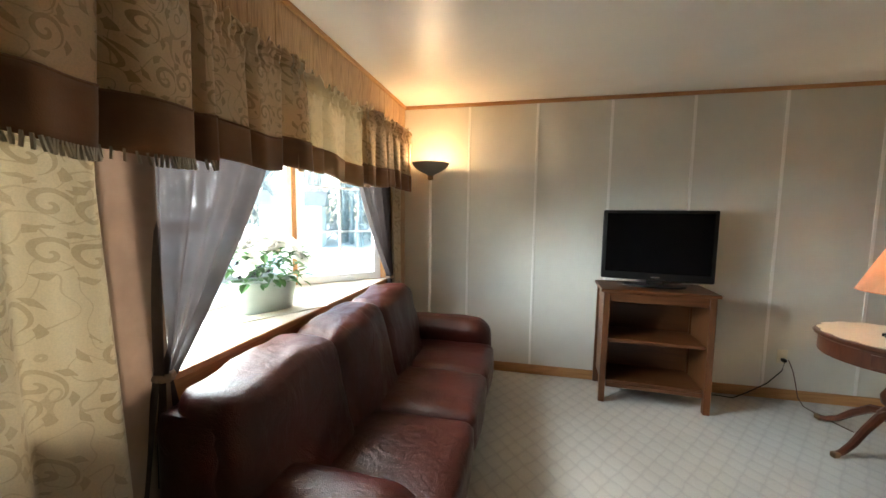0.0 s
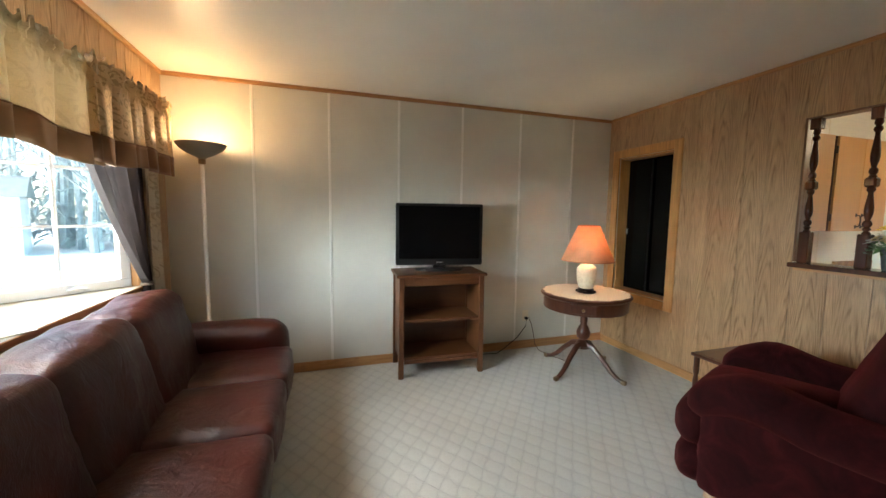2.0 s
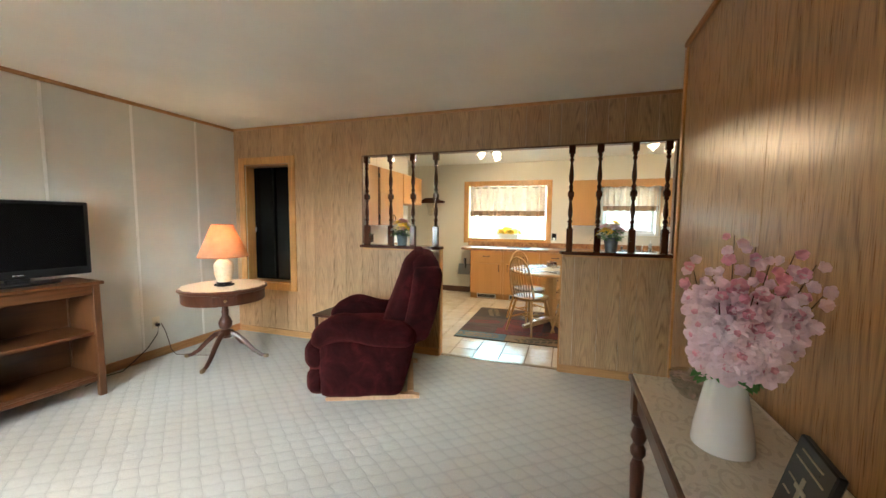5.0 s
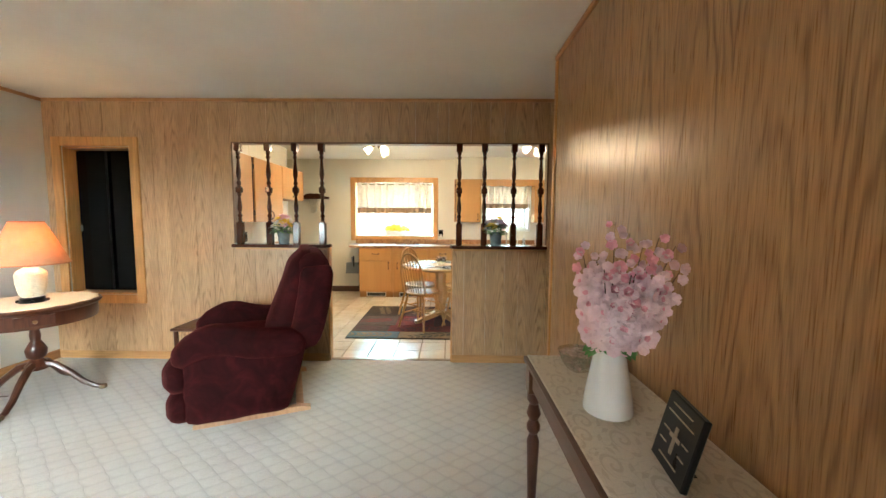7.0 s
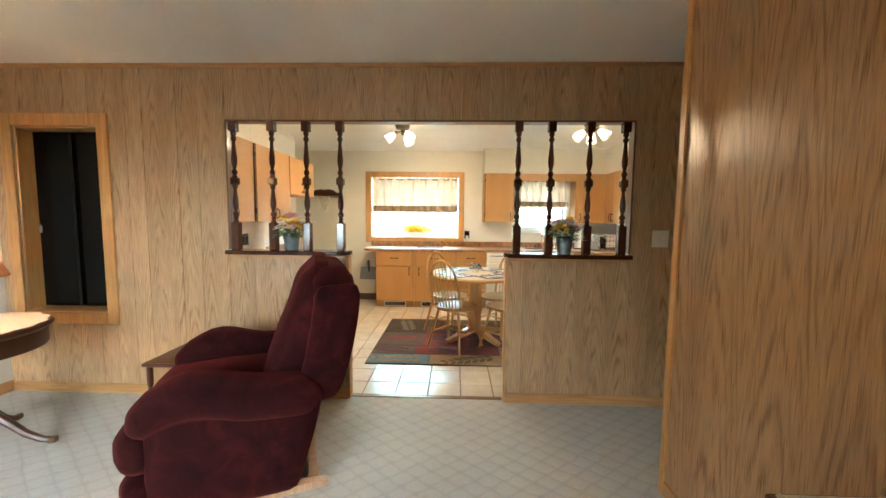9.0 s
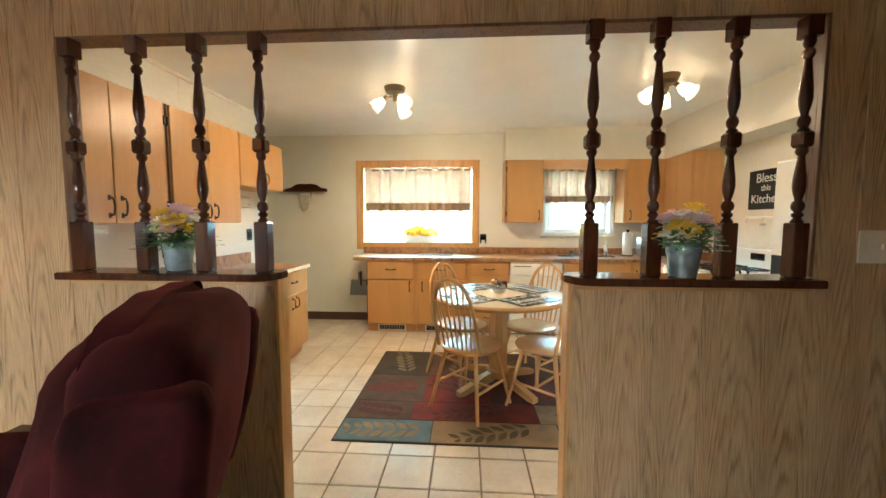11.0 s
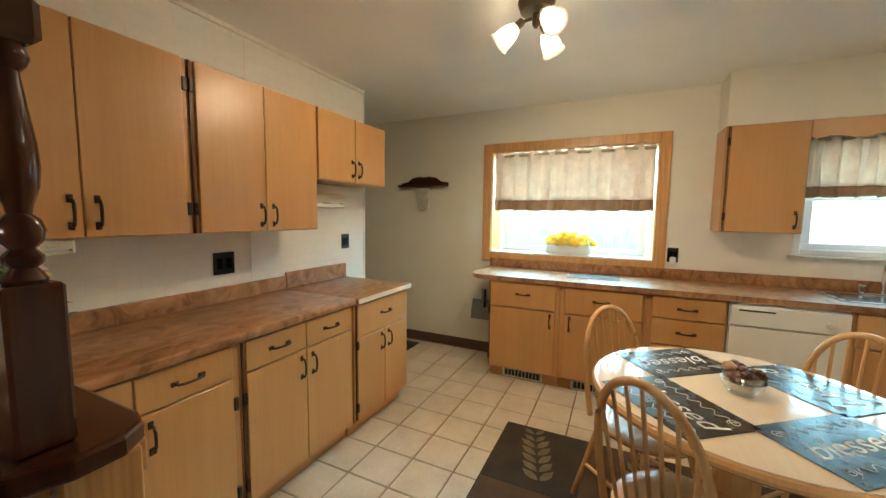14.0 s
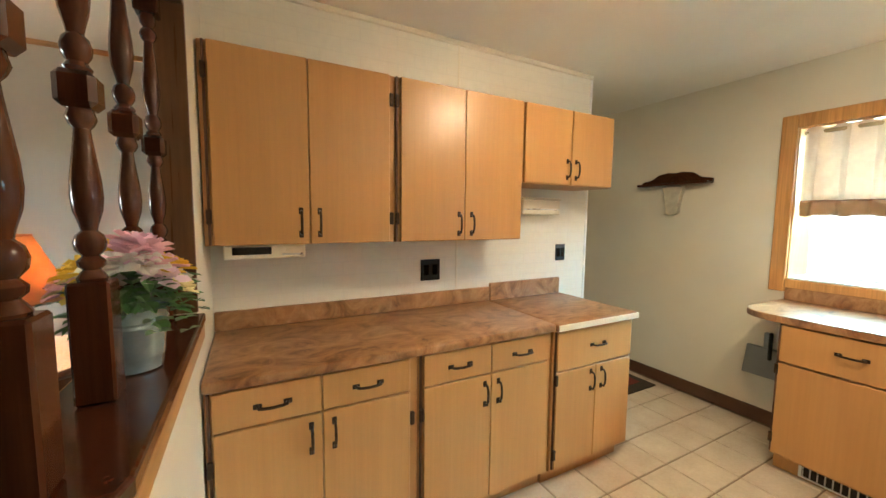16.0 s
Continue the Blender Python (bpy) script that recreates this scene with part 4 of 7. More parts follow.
def parked_car(m, label, paint_mat):
    t = thing("parked_car", m, label, "car")
    b_ = bmesh.new()
    prof = [(-2.2, 0.35), (-2.25, 0.75), (-2.15, 0.98), (-1.75, 1.05), (-1.25, 1.62), (0.3, 1.68), (1.05, 1.08), (2.0, 0.95), (2.2, 0.7), (2.2, 0.35)]
    lo = [b_.verts.new((x, -0.88 if z < 1.1 else -0.70, z)) for x, z in prof]
    hi = [b_.verts.new((x, 0.88 if z < 1.1 else 0.70, z)) for x, z in prof]
    n = len(prof)
    b_.faces.new(lo)
    b_.faces.new(hi[::-1])
    for i in range(n):
        b_.faces.new((lo[i], lo[(i + 1) % n], hi[(i + 1) % n], hi[i]))
    bmesh.ops.bevel(b_, geom=b_.edges[:], offset=0.06, segments=2, profile=0.5, affect="EDGES")
    body = part("body", b_, paint_mat, t, smooth=True)
    for s in (-1, 1):
        part("side_window", extrude_poly(bmesh.new(), [(-1.35, 1.12), (-1.12, 1.52), (0.22, 1.56), (0.78, 1.12)], -0.01, 0.01), DARKGLASS, t, at=Matrix.Translation((0, s * 0.80, 0)) @ Matrix.Rotation(radians(90), 4, "X"))
        for wx in (-1.35, 1.35):
            w_ = part("wheel", lathe(bmesh.new(), [(0.20, -0.1), (0.33, -0.1), (0.35, 0), (0.33, 0.1), (0.20, 0.1)], 20), BLACK, t, at=Matrix.Translation((wx, s * 0.80, 0.35)) @ Matrix.Rotation(radians(90), 4, "X"))
            part("rim", lathe(bmesh.new(), [(0.05, -0.09), (0.19, -0.08), (0.19, 0.08), (0.05, 0.09)], 16), STEEL, w_)
    part("rear_window", boxm(-1.72, -1.70, -0.6, 0.6, 1.14, 1.5, bev=0.01), DARKGLASS, t)
    for s in (-1, 1):
        part("tail_light", boxm(-2.24, -2.18, s * 0.72 - 0.1, s * 0.72 + 0.1, 0.72, 0.92, bev=0.02), paint("red_lens", (0.4, 0.03, 0.02), 0.2), t)
    return t


parked_car(pose(-7.6, 9.2, -0.35, 0, 0, 25), "silver estate car parked outside the window", CARP)

# neighbour's house and fence behind the kitchen
nb = thing("neighbour_house", pose(14, 4.5, -0.35), "pale sided house behind the yard fence", "house")
nw = part("wall", boxm(0, 5, -9, 4, 0, 2.5, bev=0), SIDING, nb)
for k in range(15):
    part("siding_board", boxm(-0.02, 0.0, -9, 4, 0.16 * k, 0.16 * k + 0.145, bev=0.004), SIDING, nw)
part("roof", extrude_poly(bmesh.new(), [(-9.3, 2.45), (4.3, 2.45), (-2.5, 3.1)], -0.4, 5.2), FENCE, nb, at=Matrix(((0, 0, 1, 0), (1, 0, 0, 0), (0, 1, 0, 0), (0, 0, 0, 1))))
fence = thing("board_fence", pose(11.5, 0, -0.35), "weathered grey board fence behind the yard", "fence")
fboard = finish(boxm(0, 0.02, 0, 0.14, 0, 1.65, bev=0.004), "fence_board")
fboard.materials.append(FENCE)
for k in range(100):
    o = new("board", fboard)
    o.parent, o.location = fence, (0, -6 + 0.146 * k, 0)

# ---- living room: window dressing ----


def valance(name, y0, y1, x, z0, z1, folds, amp, label, slant=0.0, fringe=False, seed=1, cloth_mat=DAMASK, band_mat=BAND):
    """A gathered valance: cloth with flat runs between deep narrow pleats, satin band below, ruffled heading."""
    t = thing(name, pose(x, (y0 + y1) / 2, z0), label, "valance", "window valances")
    w, h = y1 - y0, z1 - z0
    rng = random.Random(seed * 7)
    pleats = [((k + 0.5 + rng.uniform(-0.28, 0.28)) / folds, rng.uniform(0.09, 0.20) / folds, rng.uniform(0.7, 1.7), rng.uniform(-0.03, 0.03)) for k in range(int(folds))]
    ph = seed * 1.7

    def pleat(u, v):
        s = 0.0
        for c, r, d, lean_ in pleats:
            s += d * math.exp(-((u - c - lean_ * (1 - v)) / (r * (0.55 + 0.45 * (1 - v)))) ** 2)
        return s

    def wave(u, v):
        a = amp * (0.45 + 0.55 * (1 - v)) * (0.7 - 1.7 * pleat(u, v))
        a += 0.35 * amp * math.sin(2 * math.pi * folds * 0.6 * u + ph) * (1 - v)
        if v > 0.72:
            k = min(1.0, (v - 0.72) / 0.12)
            a += k * (0.011 * math.sin(2 * math.pi * w * 21 * u + 2.0 * math.sin(19 * u + ph)) + 0.006 * math.sin(2 * math.pi * w * 47 * u))
            if 0.84 < v < 0.91:
                a -= 0.012
        return a
    band = 0.26

    def drop(u, v):
        return (0.020 * pleat(u, 0) - 0.010 * math.sin(2 * math.pi * 1.3 * u + ph)) * (1 - v)

    def top(u, v):
        vv = band + (1 - band) * v
        zz = h * vv + slant * u + drop(u, vv)
        if v > 0.93:
            zz += 0.016 * math.sin(2 * math.pi * w * 16 * u + 3 * math.sin(11 * u + ph)) + 0.008 * math.sin(2 * math.pi * w * 37 * u)
        return (wave(u, vv), (u - 0.5) * w, zz)

    def low(u, v):
        vv = band * v
        return (wave(u, vv) + 0.004, (u - 0.5) * w, h * vv + slant * u + drop(u, vv))
    n = int(w * 130)
    thick(part("upper_cloth", sheet(bmesh.new(), n, 24, top), cloth_mat, t, smooth=True), 0.004)
    thick(part("band", sheet(bmesh.new(), n, 6, low), band_mat, t, "satin band along the hem", smooth=True), 0.005)
    pb_ = bmesh.new()
    tube(pb_, [Vector(low(k / 80, 1.0)) + Vector((0.003, 0, 0)) for k in range(81)], 0.0035, 5)
    part("piping", pb_, BAND, t)
    if fringe:
        fb = bmesh.new()
        for k in range(int(w * 120)):
            u = (k + 0.5) / int(w * 120)
            p = low(u, 0)
            tube(fb, [(p[0], p[1], p[2] + 0.008), (p[0] + 0.004, p[1] + 0.006 * math.sin(k * 1.3), p[2] - 0.022)], 0.0045, 5, 0.004)
        tagged(part("fringe", fb, FRINGE, t), kind="stuff")
    return t


valance("valance", 0.86, 1.95, XW + 0.20, 1.565, 2.10, 6, 0.058, "beige damask valance with a brown band and fringe", 0.02, True, 1)
valance("valance", 1.87, 2.50, XW + 0.155, 1.60, 2.08, 3, 0.044, "beige damask valance with a brown satin band", 0.02, False, 2)
valance("valance", 2.42, 3.20, XW + 0.145, 1.63, 2.09, 4, 0.036, "paler gathered valance with a tan band", -0.03, False, 5, PALECLOTH, TANBAND)
valance("valance", 3.12, 4.02, XW + 0.155, 1.62, 2.10, 6, 0.044, "beige damask valance with a brown satin band", 0.02, False, 4)
rod = thing("curtain_rod", pose(XW + 0.12, 2.43, 2.06), "white curtain rod behind the valances", "curtain rod")
part("rod", tube(bmesh.new(), [(0, -1.6, 0), (0, 1.6, 0)], 0.012, 10), WHITE, rod)
for s in (-1.58, 0, 1.58):
    part("bracket", boxm(-0.115, 0.0, s - 0.01, s + 0.01, -0.012, 0.012, bev=0.002), WHITE, rod)


def drape(y0, y1, x, z0, z1, folds, amp, mat, label, seed=0):
    t = thing("drape", pose(x, (y0 + y1) / 2, z0), label, "curtain", "side drapes")
    w, h = y1 - y0, z1 - z0

    def fn(u, v):
        a = amp * (math.sin(2 * math.pi * folds * u + seed) + 0.35 * math.sin(2 * math.pi * folds * 2.1 * u + 1.3 + seed + 0.8 * v))
        return (a * (0.55 + 0.45 * (1 - v)), (u - 0.5) * w * (0.93 + 0.07 * (1 - v)) + 0.012 * math.sin(5 * v + seed), h * v)
    thick(part("cloth", sheet(bmesh.new(), int(w * 110), 26, fn), mat, t, smooth=True), 0.004)
    thick(part("hem", sheet(bmesh.new(), int(w * 110), 2, lambda u, v: fn(u, 0.03 * v)), mat, t, "doubled hem", smooth=True), 0.009)
    return t


drape(1.05, 1.765, XW + 0.090, 0.012, 2.03, 3.6, 0.048, DAMASK2, "long cream damask drape with a scroll pattern", 0.4)
drape(1.735, 1.905, XW + 0.055, 0.012, 2.03, 0.8, 0.014, TAUPE, "plain taupe drape lining beside the window", 1.2)
drape(3.86, 4.06, XW + 0.075, 0.35, 2.03, 2.6, 0.022, DAMASK2, "long cream damask drape with a scroll pattern", 2.0)


def sheer(y_top0, y_top1, y_tie, z_tie, x, label, seed):
    """A voile curtain drawn aside to a tie: folds run from the rod down to the gather."""
    t = thing("sheer_curtain", pose(x, y_tie, z_tie), label, "curtain", "sheer curtains")
    h = 2.03 - z_tie
    side = 1 if y_top1 > y_top0 else -1

    def fn(u, v):
        s = (1 - v)
        k = s ** 1.45
        yt = y_top0 + (y_top1 - y_top0) * u
        y = (yt - y_tie) * (1 - k) + 0.05 * (u - 0.5) * side * k
        a = 0.022 * (0.5 + 0.5 * (1 - k)) * math.sin(2 * math.pi * 5 * u + seed) + 0.012 * math.sin(23 * u + seed)
        return (a + 0.04 * k, y, h * v)
    thick(part("voile", sheet(bmesh.new(), 60, 26, fn), SHEER, t, smooth=True), 0.0015)

    def tail(u, v):
        return (0.03 + 0.02 * math.sin(2 * math.pi * 3 * u), (u - 0.5) * (0.06 + 0.14 * v), -v * 0.35)
    thick(part("tail", sheet(bmesh.new(), 24, 8, tail), SHEER, t, smooth=True), 0.0015)
    part("tie_band", lathe(bmesh.new(), [(0.030, -0.012), (0.036, 0), (0.030, 0.012)], 14, 0.035, 0), TAUPE, t)
    return t


sheer(2.56, 1.80, 1.885, 0.93, XW + 0.015, "grey voile curtain tied to one side", 0.0)
sheer(3.18, 3.92, 3.84, 0.93, XW + 0.015, "grey voile curtain tied to one side", 1.4)

# ---- planter on the sill ----
plant = thing("flower_planter", pose(-0.50, 2.69, BZ0 + 0.0235, 0, 0, 62) @ Matrix.Scale(1.12, 4), "white painted tin planter with white artificial flowers", "flower planter")
pb = bmesh.new()
rings = []
for h, a_, b_ in ((0, 0.125, 0.062), (0.004, 0.130, 0.066), (0.10, 0.146, 0.076), (0.137, 0.150, 0.080), (0.145, 0.155, 0.084), (0.15, 0.150, 0.080), (0.13, 0.143, 0.074)):
    rings.append([pb.verts.new((a_ * math.copysign(abs(math.cos(t)) ** 0.75, math.cos(t)), b_ * math.sin(t), h)) for t in (2 * math.pi * k / 32 for k in range(32))])
for a_, b_ in zip(rings, rings[1:]):
    for k in range(32):
        pb.faces.new((a_[k], a_[(k + 1) % 32], b_[(k + 1) % 32], b_[k]))
pb.faces.new(rings[0][::-1])
pb.faces.new(rings[-1])
part("pot", pb, paint("pale_green_tin", (0.46, 0.53, 0.49), 0.35, 0.08, 14, 0.1), plant, smooth=True)


def bouquet(parent, rng, spread, height, base, kinds, nleaf, leaf_r, leafmat, up=0.5, lname="leaves"):
    lb = bmesh.new()
    for k in range(nleaf):
        a, r = rng.uniform(0, 6.28), rng.random() ** 0.6
        p = (spread[0] * r * math.cos(a), spread[1] * r * math.sin(a), base + height * rng.uniform(0.0, 0.6))
        leaf(lb, p, (math.cos(a), math.sin(a), rng.uniform(-0.6, 0.8)), leaf_r * rng.uniform(0.6, 1.2), 0.6)
    part(lname, lb, leafmat, parent)
    for mat, n, r, pet, nm in kinds:
        fb = bmesh.new()
        for k in range(n):
            a, q = rng.uniform(0, 6.28), rng.random() ** 0.55
            x, y = spread[0] * q * math.cos(a), spread[1] * q * math.sin(a)
            z = base + height * (1 - 0.55 * q * q) * rng.uniform(0.72, 1.05)
            blossom(fb, (x, y, z), (x * 3 + rng.gauss(0, .3) * spread[0], y * 3 + rng.gauss(0, .3) * spread[0], up * 0.6 + 0.1), r * rng.uniform(0.8, 1.15), pet, 0.3, rng, 0.62)
            blossom(fb, (x * 1.02, y * 1.02, z + 0.004), (x * 3, y * 3, up * 0.6 + 0.1), r * 0.62, pet, 0.75, rng, 0.62)
        part(nm, fb, mat, parent)


rngp = random.Random(11)
bouquet(plant, rngp, (0.20, 0.14), 0.27, 0.12, [(WHITEP, 62, 0.046, 6, "blossoms")], 150, 0.062, LEAF)
mat_ = thing("sill_doily", pose(-0.47, 2.69, BZ0 + 0.0205, 0, 0, 62), "pale cloth mat under the planter", "mat")
part("cloth", boxm(-0.27, 0.27, -0.13, 0.13, -0.002, 0.002, bev=0.001), LACE, mat_)

# ---- leather sofa under the window ----
sofa = thing("sofa", pose(0.0, 0, 0), "oxblood leather three-seat sofa with plump cushions", "sofa")
SY0, SY1 = 1.80, 4.02
b_ = bmesh.new()
box(b_, -0.20, 0.60, SY0 + 0.05, SY1 - 0.05, 0.06, 0.30, 0.03, 2)
part("base", b_, LEATHER, sofa)
for (yy, xx) in ((SY0 + 0.1, -0.15), (SY0 + 0.1, 0.52), (SY1 - 0.1, -0.15), (SY1 - 0.1, 0.52)):
    part("foot", boxm(xx - 0.03, xx + 0.03, yy - 0.03, yy + 0.03, 0.0, 0.062, bev=0.004), BLACK, sofa)
seats = [(2.12, 2.70), (2.71, 3.25), (3.26, 3.80)]
backs = [(1.86, 2.49), (2.475, 3.05), (3.03, 3.62)]
for k, (a_, c_) in enumerate(seats):
    b_ = bmesh.new()
    cushion(b_, 0.02, 0.645, a_, c_, 0.24, 0.455, 0.018, 16, 0.0, 0.45, 0.008, k * 3.1)
    part("seat_cushion", b_, LEATHER, sofa, smooth=True)
for k, (a_, c_) in enumerate(backs):
    b_ = bmesh.new()
    cushion(b_, -0.10, 0.16, a_, c_, 0.34, 0.895 + 0.012 * k, 0.016, 20, 0.0, 0.50, 0.014, k * 5.3)
    for v in b_.verts:
        v.co.x -= 0.22 * (v.co.z - 0.34)
        v.co.z += 0.012 * math.sin(9 * v.co.y + k)
    part("back_cushion", b_, LEATHER, sofa, smooth=True)
b_ = bmesh.new()
cushion(b_, -0.25, 0.0, SY0 + 0.04, 3.70, 0.10, 0.84, 0.01, 10, 0, 0.4, 0.003)
part("back_frame", b_, LEATHER, sofa, smooth=True)
for a_, c_, zt in ((SY0, 2.14, 0.59), (3.76, SY1, 0.62)):
    b_ = bmesh.new()
    cushion(b_, -0.16, 0.60, a_, c_, 0.06, zt, 0.015, 16, 0, 0.95, 0.005, a_)
    for v in b_.verts:
        k = (v.co.z - 0.06) / (zt - 0.06)
        mid = (a_ + c_) / 2
        v.co.y = mid + (v.co.y - mid) * (0.80 + 0.32 * k * k)
    part("armrest", b_, LEATHER, sofa, smooth=True)

# ---- floor lamp ----
fl = thing("floor_lamp", pose(0.03, 4.14, 0), "white torchiere floor lamp with a lit metal bowl", "floor lamp")
part("base", lathe(bmesh.new(), [(0.13, 0), (0.13, 0.015), (0.12, 0.025), (0.03, 0.04), (0.014, 0.06)], 32), BATTEN, fl, smooth=True)
part("pole", lathe(bmesh.new(), [(0.013, 0.05), (0.013, 0.55), (0.016, 0.56), (0.016, 0.58), (0.013, 0.59), (0.013, 1.15), (0.016, 1.16), (0.016, 1.18), (0.013, 1.19), (0.013, 1.80)], 16), BATTEN, fl, smooth=True)
part("bowl", lathe(bmesh.new(), [(0.02, 1.775), (0.035, 1.79), (0.09, 1.815), (0.135, 1.845), (0.158, 1.875), (0.162, 1.885), (0.155, 1.885), (0.13, 1.855), (0.08, 1.825), (0.01, 1.81)], 36), paint("grey_bowl", (0.30, 0.27, 0.23), 0.35, 0.05), fl, "grey metal bowl", smooth=True)
part("collar", lathe(bmesh.new(), [(0.02, 1.74), (0.024, 1.75), (0.024, 1.775), (0.018, 1.78)], 16), BRASS, fl)
part("bulb", lathe(bmesh.new(), [(0.02, 1.82), (0.026, 1.84), (0.02, 1.865), (0.005, 1.872)], 12), LAMPGLOW, fl)

# ---- television and stand ----
st = thing("tv_stand", pose(1.838, 4.165, 0, 0, 0, -3), "cherry-stained open tv stand with two shelves", "tv stand")
W2, D2 = 0.352, 0.185
for sx in (-1, 1):
    for sy in (-1, 1):
        b_ = boxm(sx * W2 - 0.022, sx * W2 + 0.022, sy * D2 - 0.022, sy * D2 + 0.022, 0, 0.872, bev=0.003)
        for v in b_.verts:
            if v.co.z < 0.1:
                v.co.x += sx * 0.006
        part("leg", b_, STANDV, st)
    part("side_panel", boxm(sx * W2 - 0.008, sx * W2 + 0.008, -D2 + 0.022, D2 - 0.022, 0.14, 0.872, bev=0.001), STANDV, st)
part("top", boxm(-W2 - 0.045, W2 + 0.045, -D2 - 0.04, D2 + 0.03, 0.872, 0.898, bev=0.006), STANDW, st)
part("apron", boxm(-W2 + 0.022, W2 - 0.022, -D2 - 0.012, -D2 + 0.006, 0.80, 0.872, bev=0.002), STANDW, st)
part("back_panel", boxm(-W2 + 0.02, W2 - 0.02, D2 - 0.012, D2 - 0.004, 0.14, 0.872, bev=0.001), STANDW, st)
for z in (0.155, 0.485):
    part("shelf", boxm(-W2 + 0.022, W2 - 0.022, -D2 - 0.005, D2 - 0.014, z, z + 0.024, bev=0.002), STANDW, st)
part("lower_rail", boxm(-W2 + 0.022, W2 - 0.022, -D2 - 0.012, -D2 + 0.006, 0.125, 0.155, bev=0.002), STANDW, st)

tv = thing("television", pose(1.862, 4.19, 0.899, 0, 0, -9), "black flat-screen television, switched off", "television")
bz = bmesh.new()
box(bz, -0.395, 0.395, -0.02, 0.05, 0.045, 0.60, 0.012, 2)
part("housing", bz, BLACK, tv, smooth=True)
part("screen", boxm(-0.365, 0.365, -0.024, -0.018, 0.105, 0.575, bev=0.001), SCREEN, tv)
part("badge", boxm(-0.03, 0.03, -0.025, -0.018, 0.068, 0.076, bev=0.001), STEEL, tv)
part("stand_neck", boxm(-0.06, 0.06, -0.005, 0.035, 0.012, 0.06, bev=0.006), BLACK, tv)
part("stand_foot", extrude_poly(bmesh.new(), [(0.22 * math.cos(t), 0.11 * math.sin(t)) for t in (2 * math.pi * k / 32 for k in range(32))], 0.0, 0.014, 0.004), BLACK, tv, smooth=True)

# ---- round drum table with lamp ----
rt = thing("drum_table", pose(3.10, 3.73, 0), "round mahogany pedestal table with a cream lace cloth", "side table")
part("tabletop", lathe(bmesh.new(), [(0.355, 0.585), (0.36, 0.595), (0.36, 0.685), (0.365, 0.69), (0.382, 0.70), (0.388, 0.71), (0.382, 0.72), (0.374, 0.723)], 48), MAHOG, rt, smooth=True)
part("drawer_front", boxm(-0.10, 0.10, -0.366, -0.345, 0.605, 0.68, bev=0.003), MAHOG, rt, at=pose(0, 0, 0, 0, 0, -40))
part("knob", lathe(bmesh.new(), [(0.006, 0), (0.014, 0.01), (0.010, 0.02)], 12), BRASS, rt, at=pose(0, 0, 0, 0, 0, -40) @ pose(0, -0.366, 0.64, 90))
part("column", lathe(bmesh.new(), [(0.06, 0.21), (0.07, 0.24), (0.05, 0.27), (0.035, 0.29), (0.055, 0.31), (0.062, 0.36), (0.045, 0.40), (0.028, 0.43), (0.032, 0.47), (0.026, 0.52), (0.04, 0.55), (0.09, 0.585)], 24), MAHOG, rt, smooth=True)
for k in range(4):
    a = radians(90 * k + 20)
    pts = [(0.03, 0.25), (0.10, 0.235), (0.19, 0.16), (0.27, 0.075), (0.34, 0.03), (0.385, 0.02)]
    b_ = bmesh.new()
    tube(b_, [(r * math.cos(a), r * math.sin(a), z) for r, z in pts], 0.028, 8, 0.016)
    part("leg", b_, MAHOG, rt, smooth=True)
    part("brass_cap", boxm(-0.02, 0.025, -0.017, 0.017, 0.0, 0.036, bev=0.006), BRASS, rt, "brass toe cap", at=pose(0.385 * math.cos(a), 0.385 * math.sin(a), 0, 0, 0, 90 * k + 20))
lace = thing("lace_cloth", pose(3.10, 3.73, 0.724), "scalloped cream lace table cloth", "table cloth")
b_ = bmesh.new()
ctr = b_.verts.new((0, 0, 0.004))
ring1 = [b_.verts.new((0.30 * math.cos(t), 0.30 * math.sin(t), 0.004)) for t in (2 * math.pi * k / 96 for k in range(96))]
ring2 = [b_.verts.new(((0.352 + 0.018 * abs(math.sin(8 * t))) * math.cos(t), (0.352 + 0.018 * abs(math.sin(8 * t))) * math.sin(t), 0.004)) for t in (2 * math.pi * k / 96 for k in range(96))]
for k in range(96):
    b_.faces.new((ctr, ring1[k], ring1[(k + 1) % 96]))
    b_.faces.new((ring1[k], ring2[k], ring2[(k + 1) % 96], ring1[(k + 1) % 96]))
thick(part("cloth", b_, LACE, lace), 0.004)

tl = thing("table_lamp", pose(3.08, 3.70, 0.7305), "cream ceramic table lamp with a lit coral shade", "table lamp")
part("foot", lathe(bmesh.new(), [(0.075, 0), (0.078, 0.008), (0.062, 0.016), (0.066, 0.026), (0.070, 0.032), (0.055, 0.038)], 24), BLACK, tl, "black carved foot", smooth=True)
for k in range(4):
    a = radians(45 + 90 * k)
    part("foot_claw", boxm(-0.014, 0.014, -0.01, 0.01, 0, 0.02, bev=0.004), BLACK, tl, at=pose(0.072 * math.cos(a), 0.072 * math.sin(a), 0, 0, 0, 45 + 90 * k))
part("body", lathe(bmesh.new(), [(0.05, 0.036), (0.066, 0.05), (0.076, 0.09), (0.084, 0.15), (0.085, 0.20), (0.078, 0.225), (0.055, 0.245), (0.035, 0.255), (0.033, 0.27), (0.04, 0.28)], 32), CERAMIC, tl, "cream glazed ceramic body", smooth=True)
part("stem", lathe(bmesh.new(), [(0.012, 0.278), (0.012, 0.36), (0.02, 0.365), (0.02, 0.40)], 12), BRASS, tl)
sh = bmesh.new()
lathe(sh, [(0.218, 0.285), (0.156, 0.435), (0.090, 0.592)], 48, caps=False)
thick(part("shade", sh, SHADE, tl, "coral pleated cloth shade", smooth=True), 0.003)
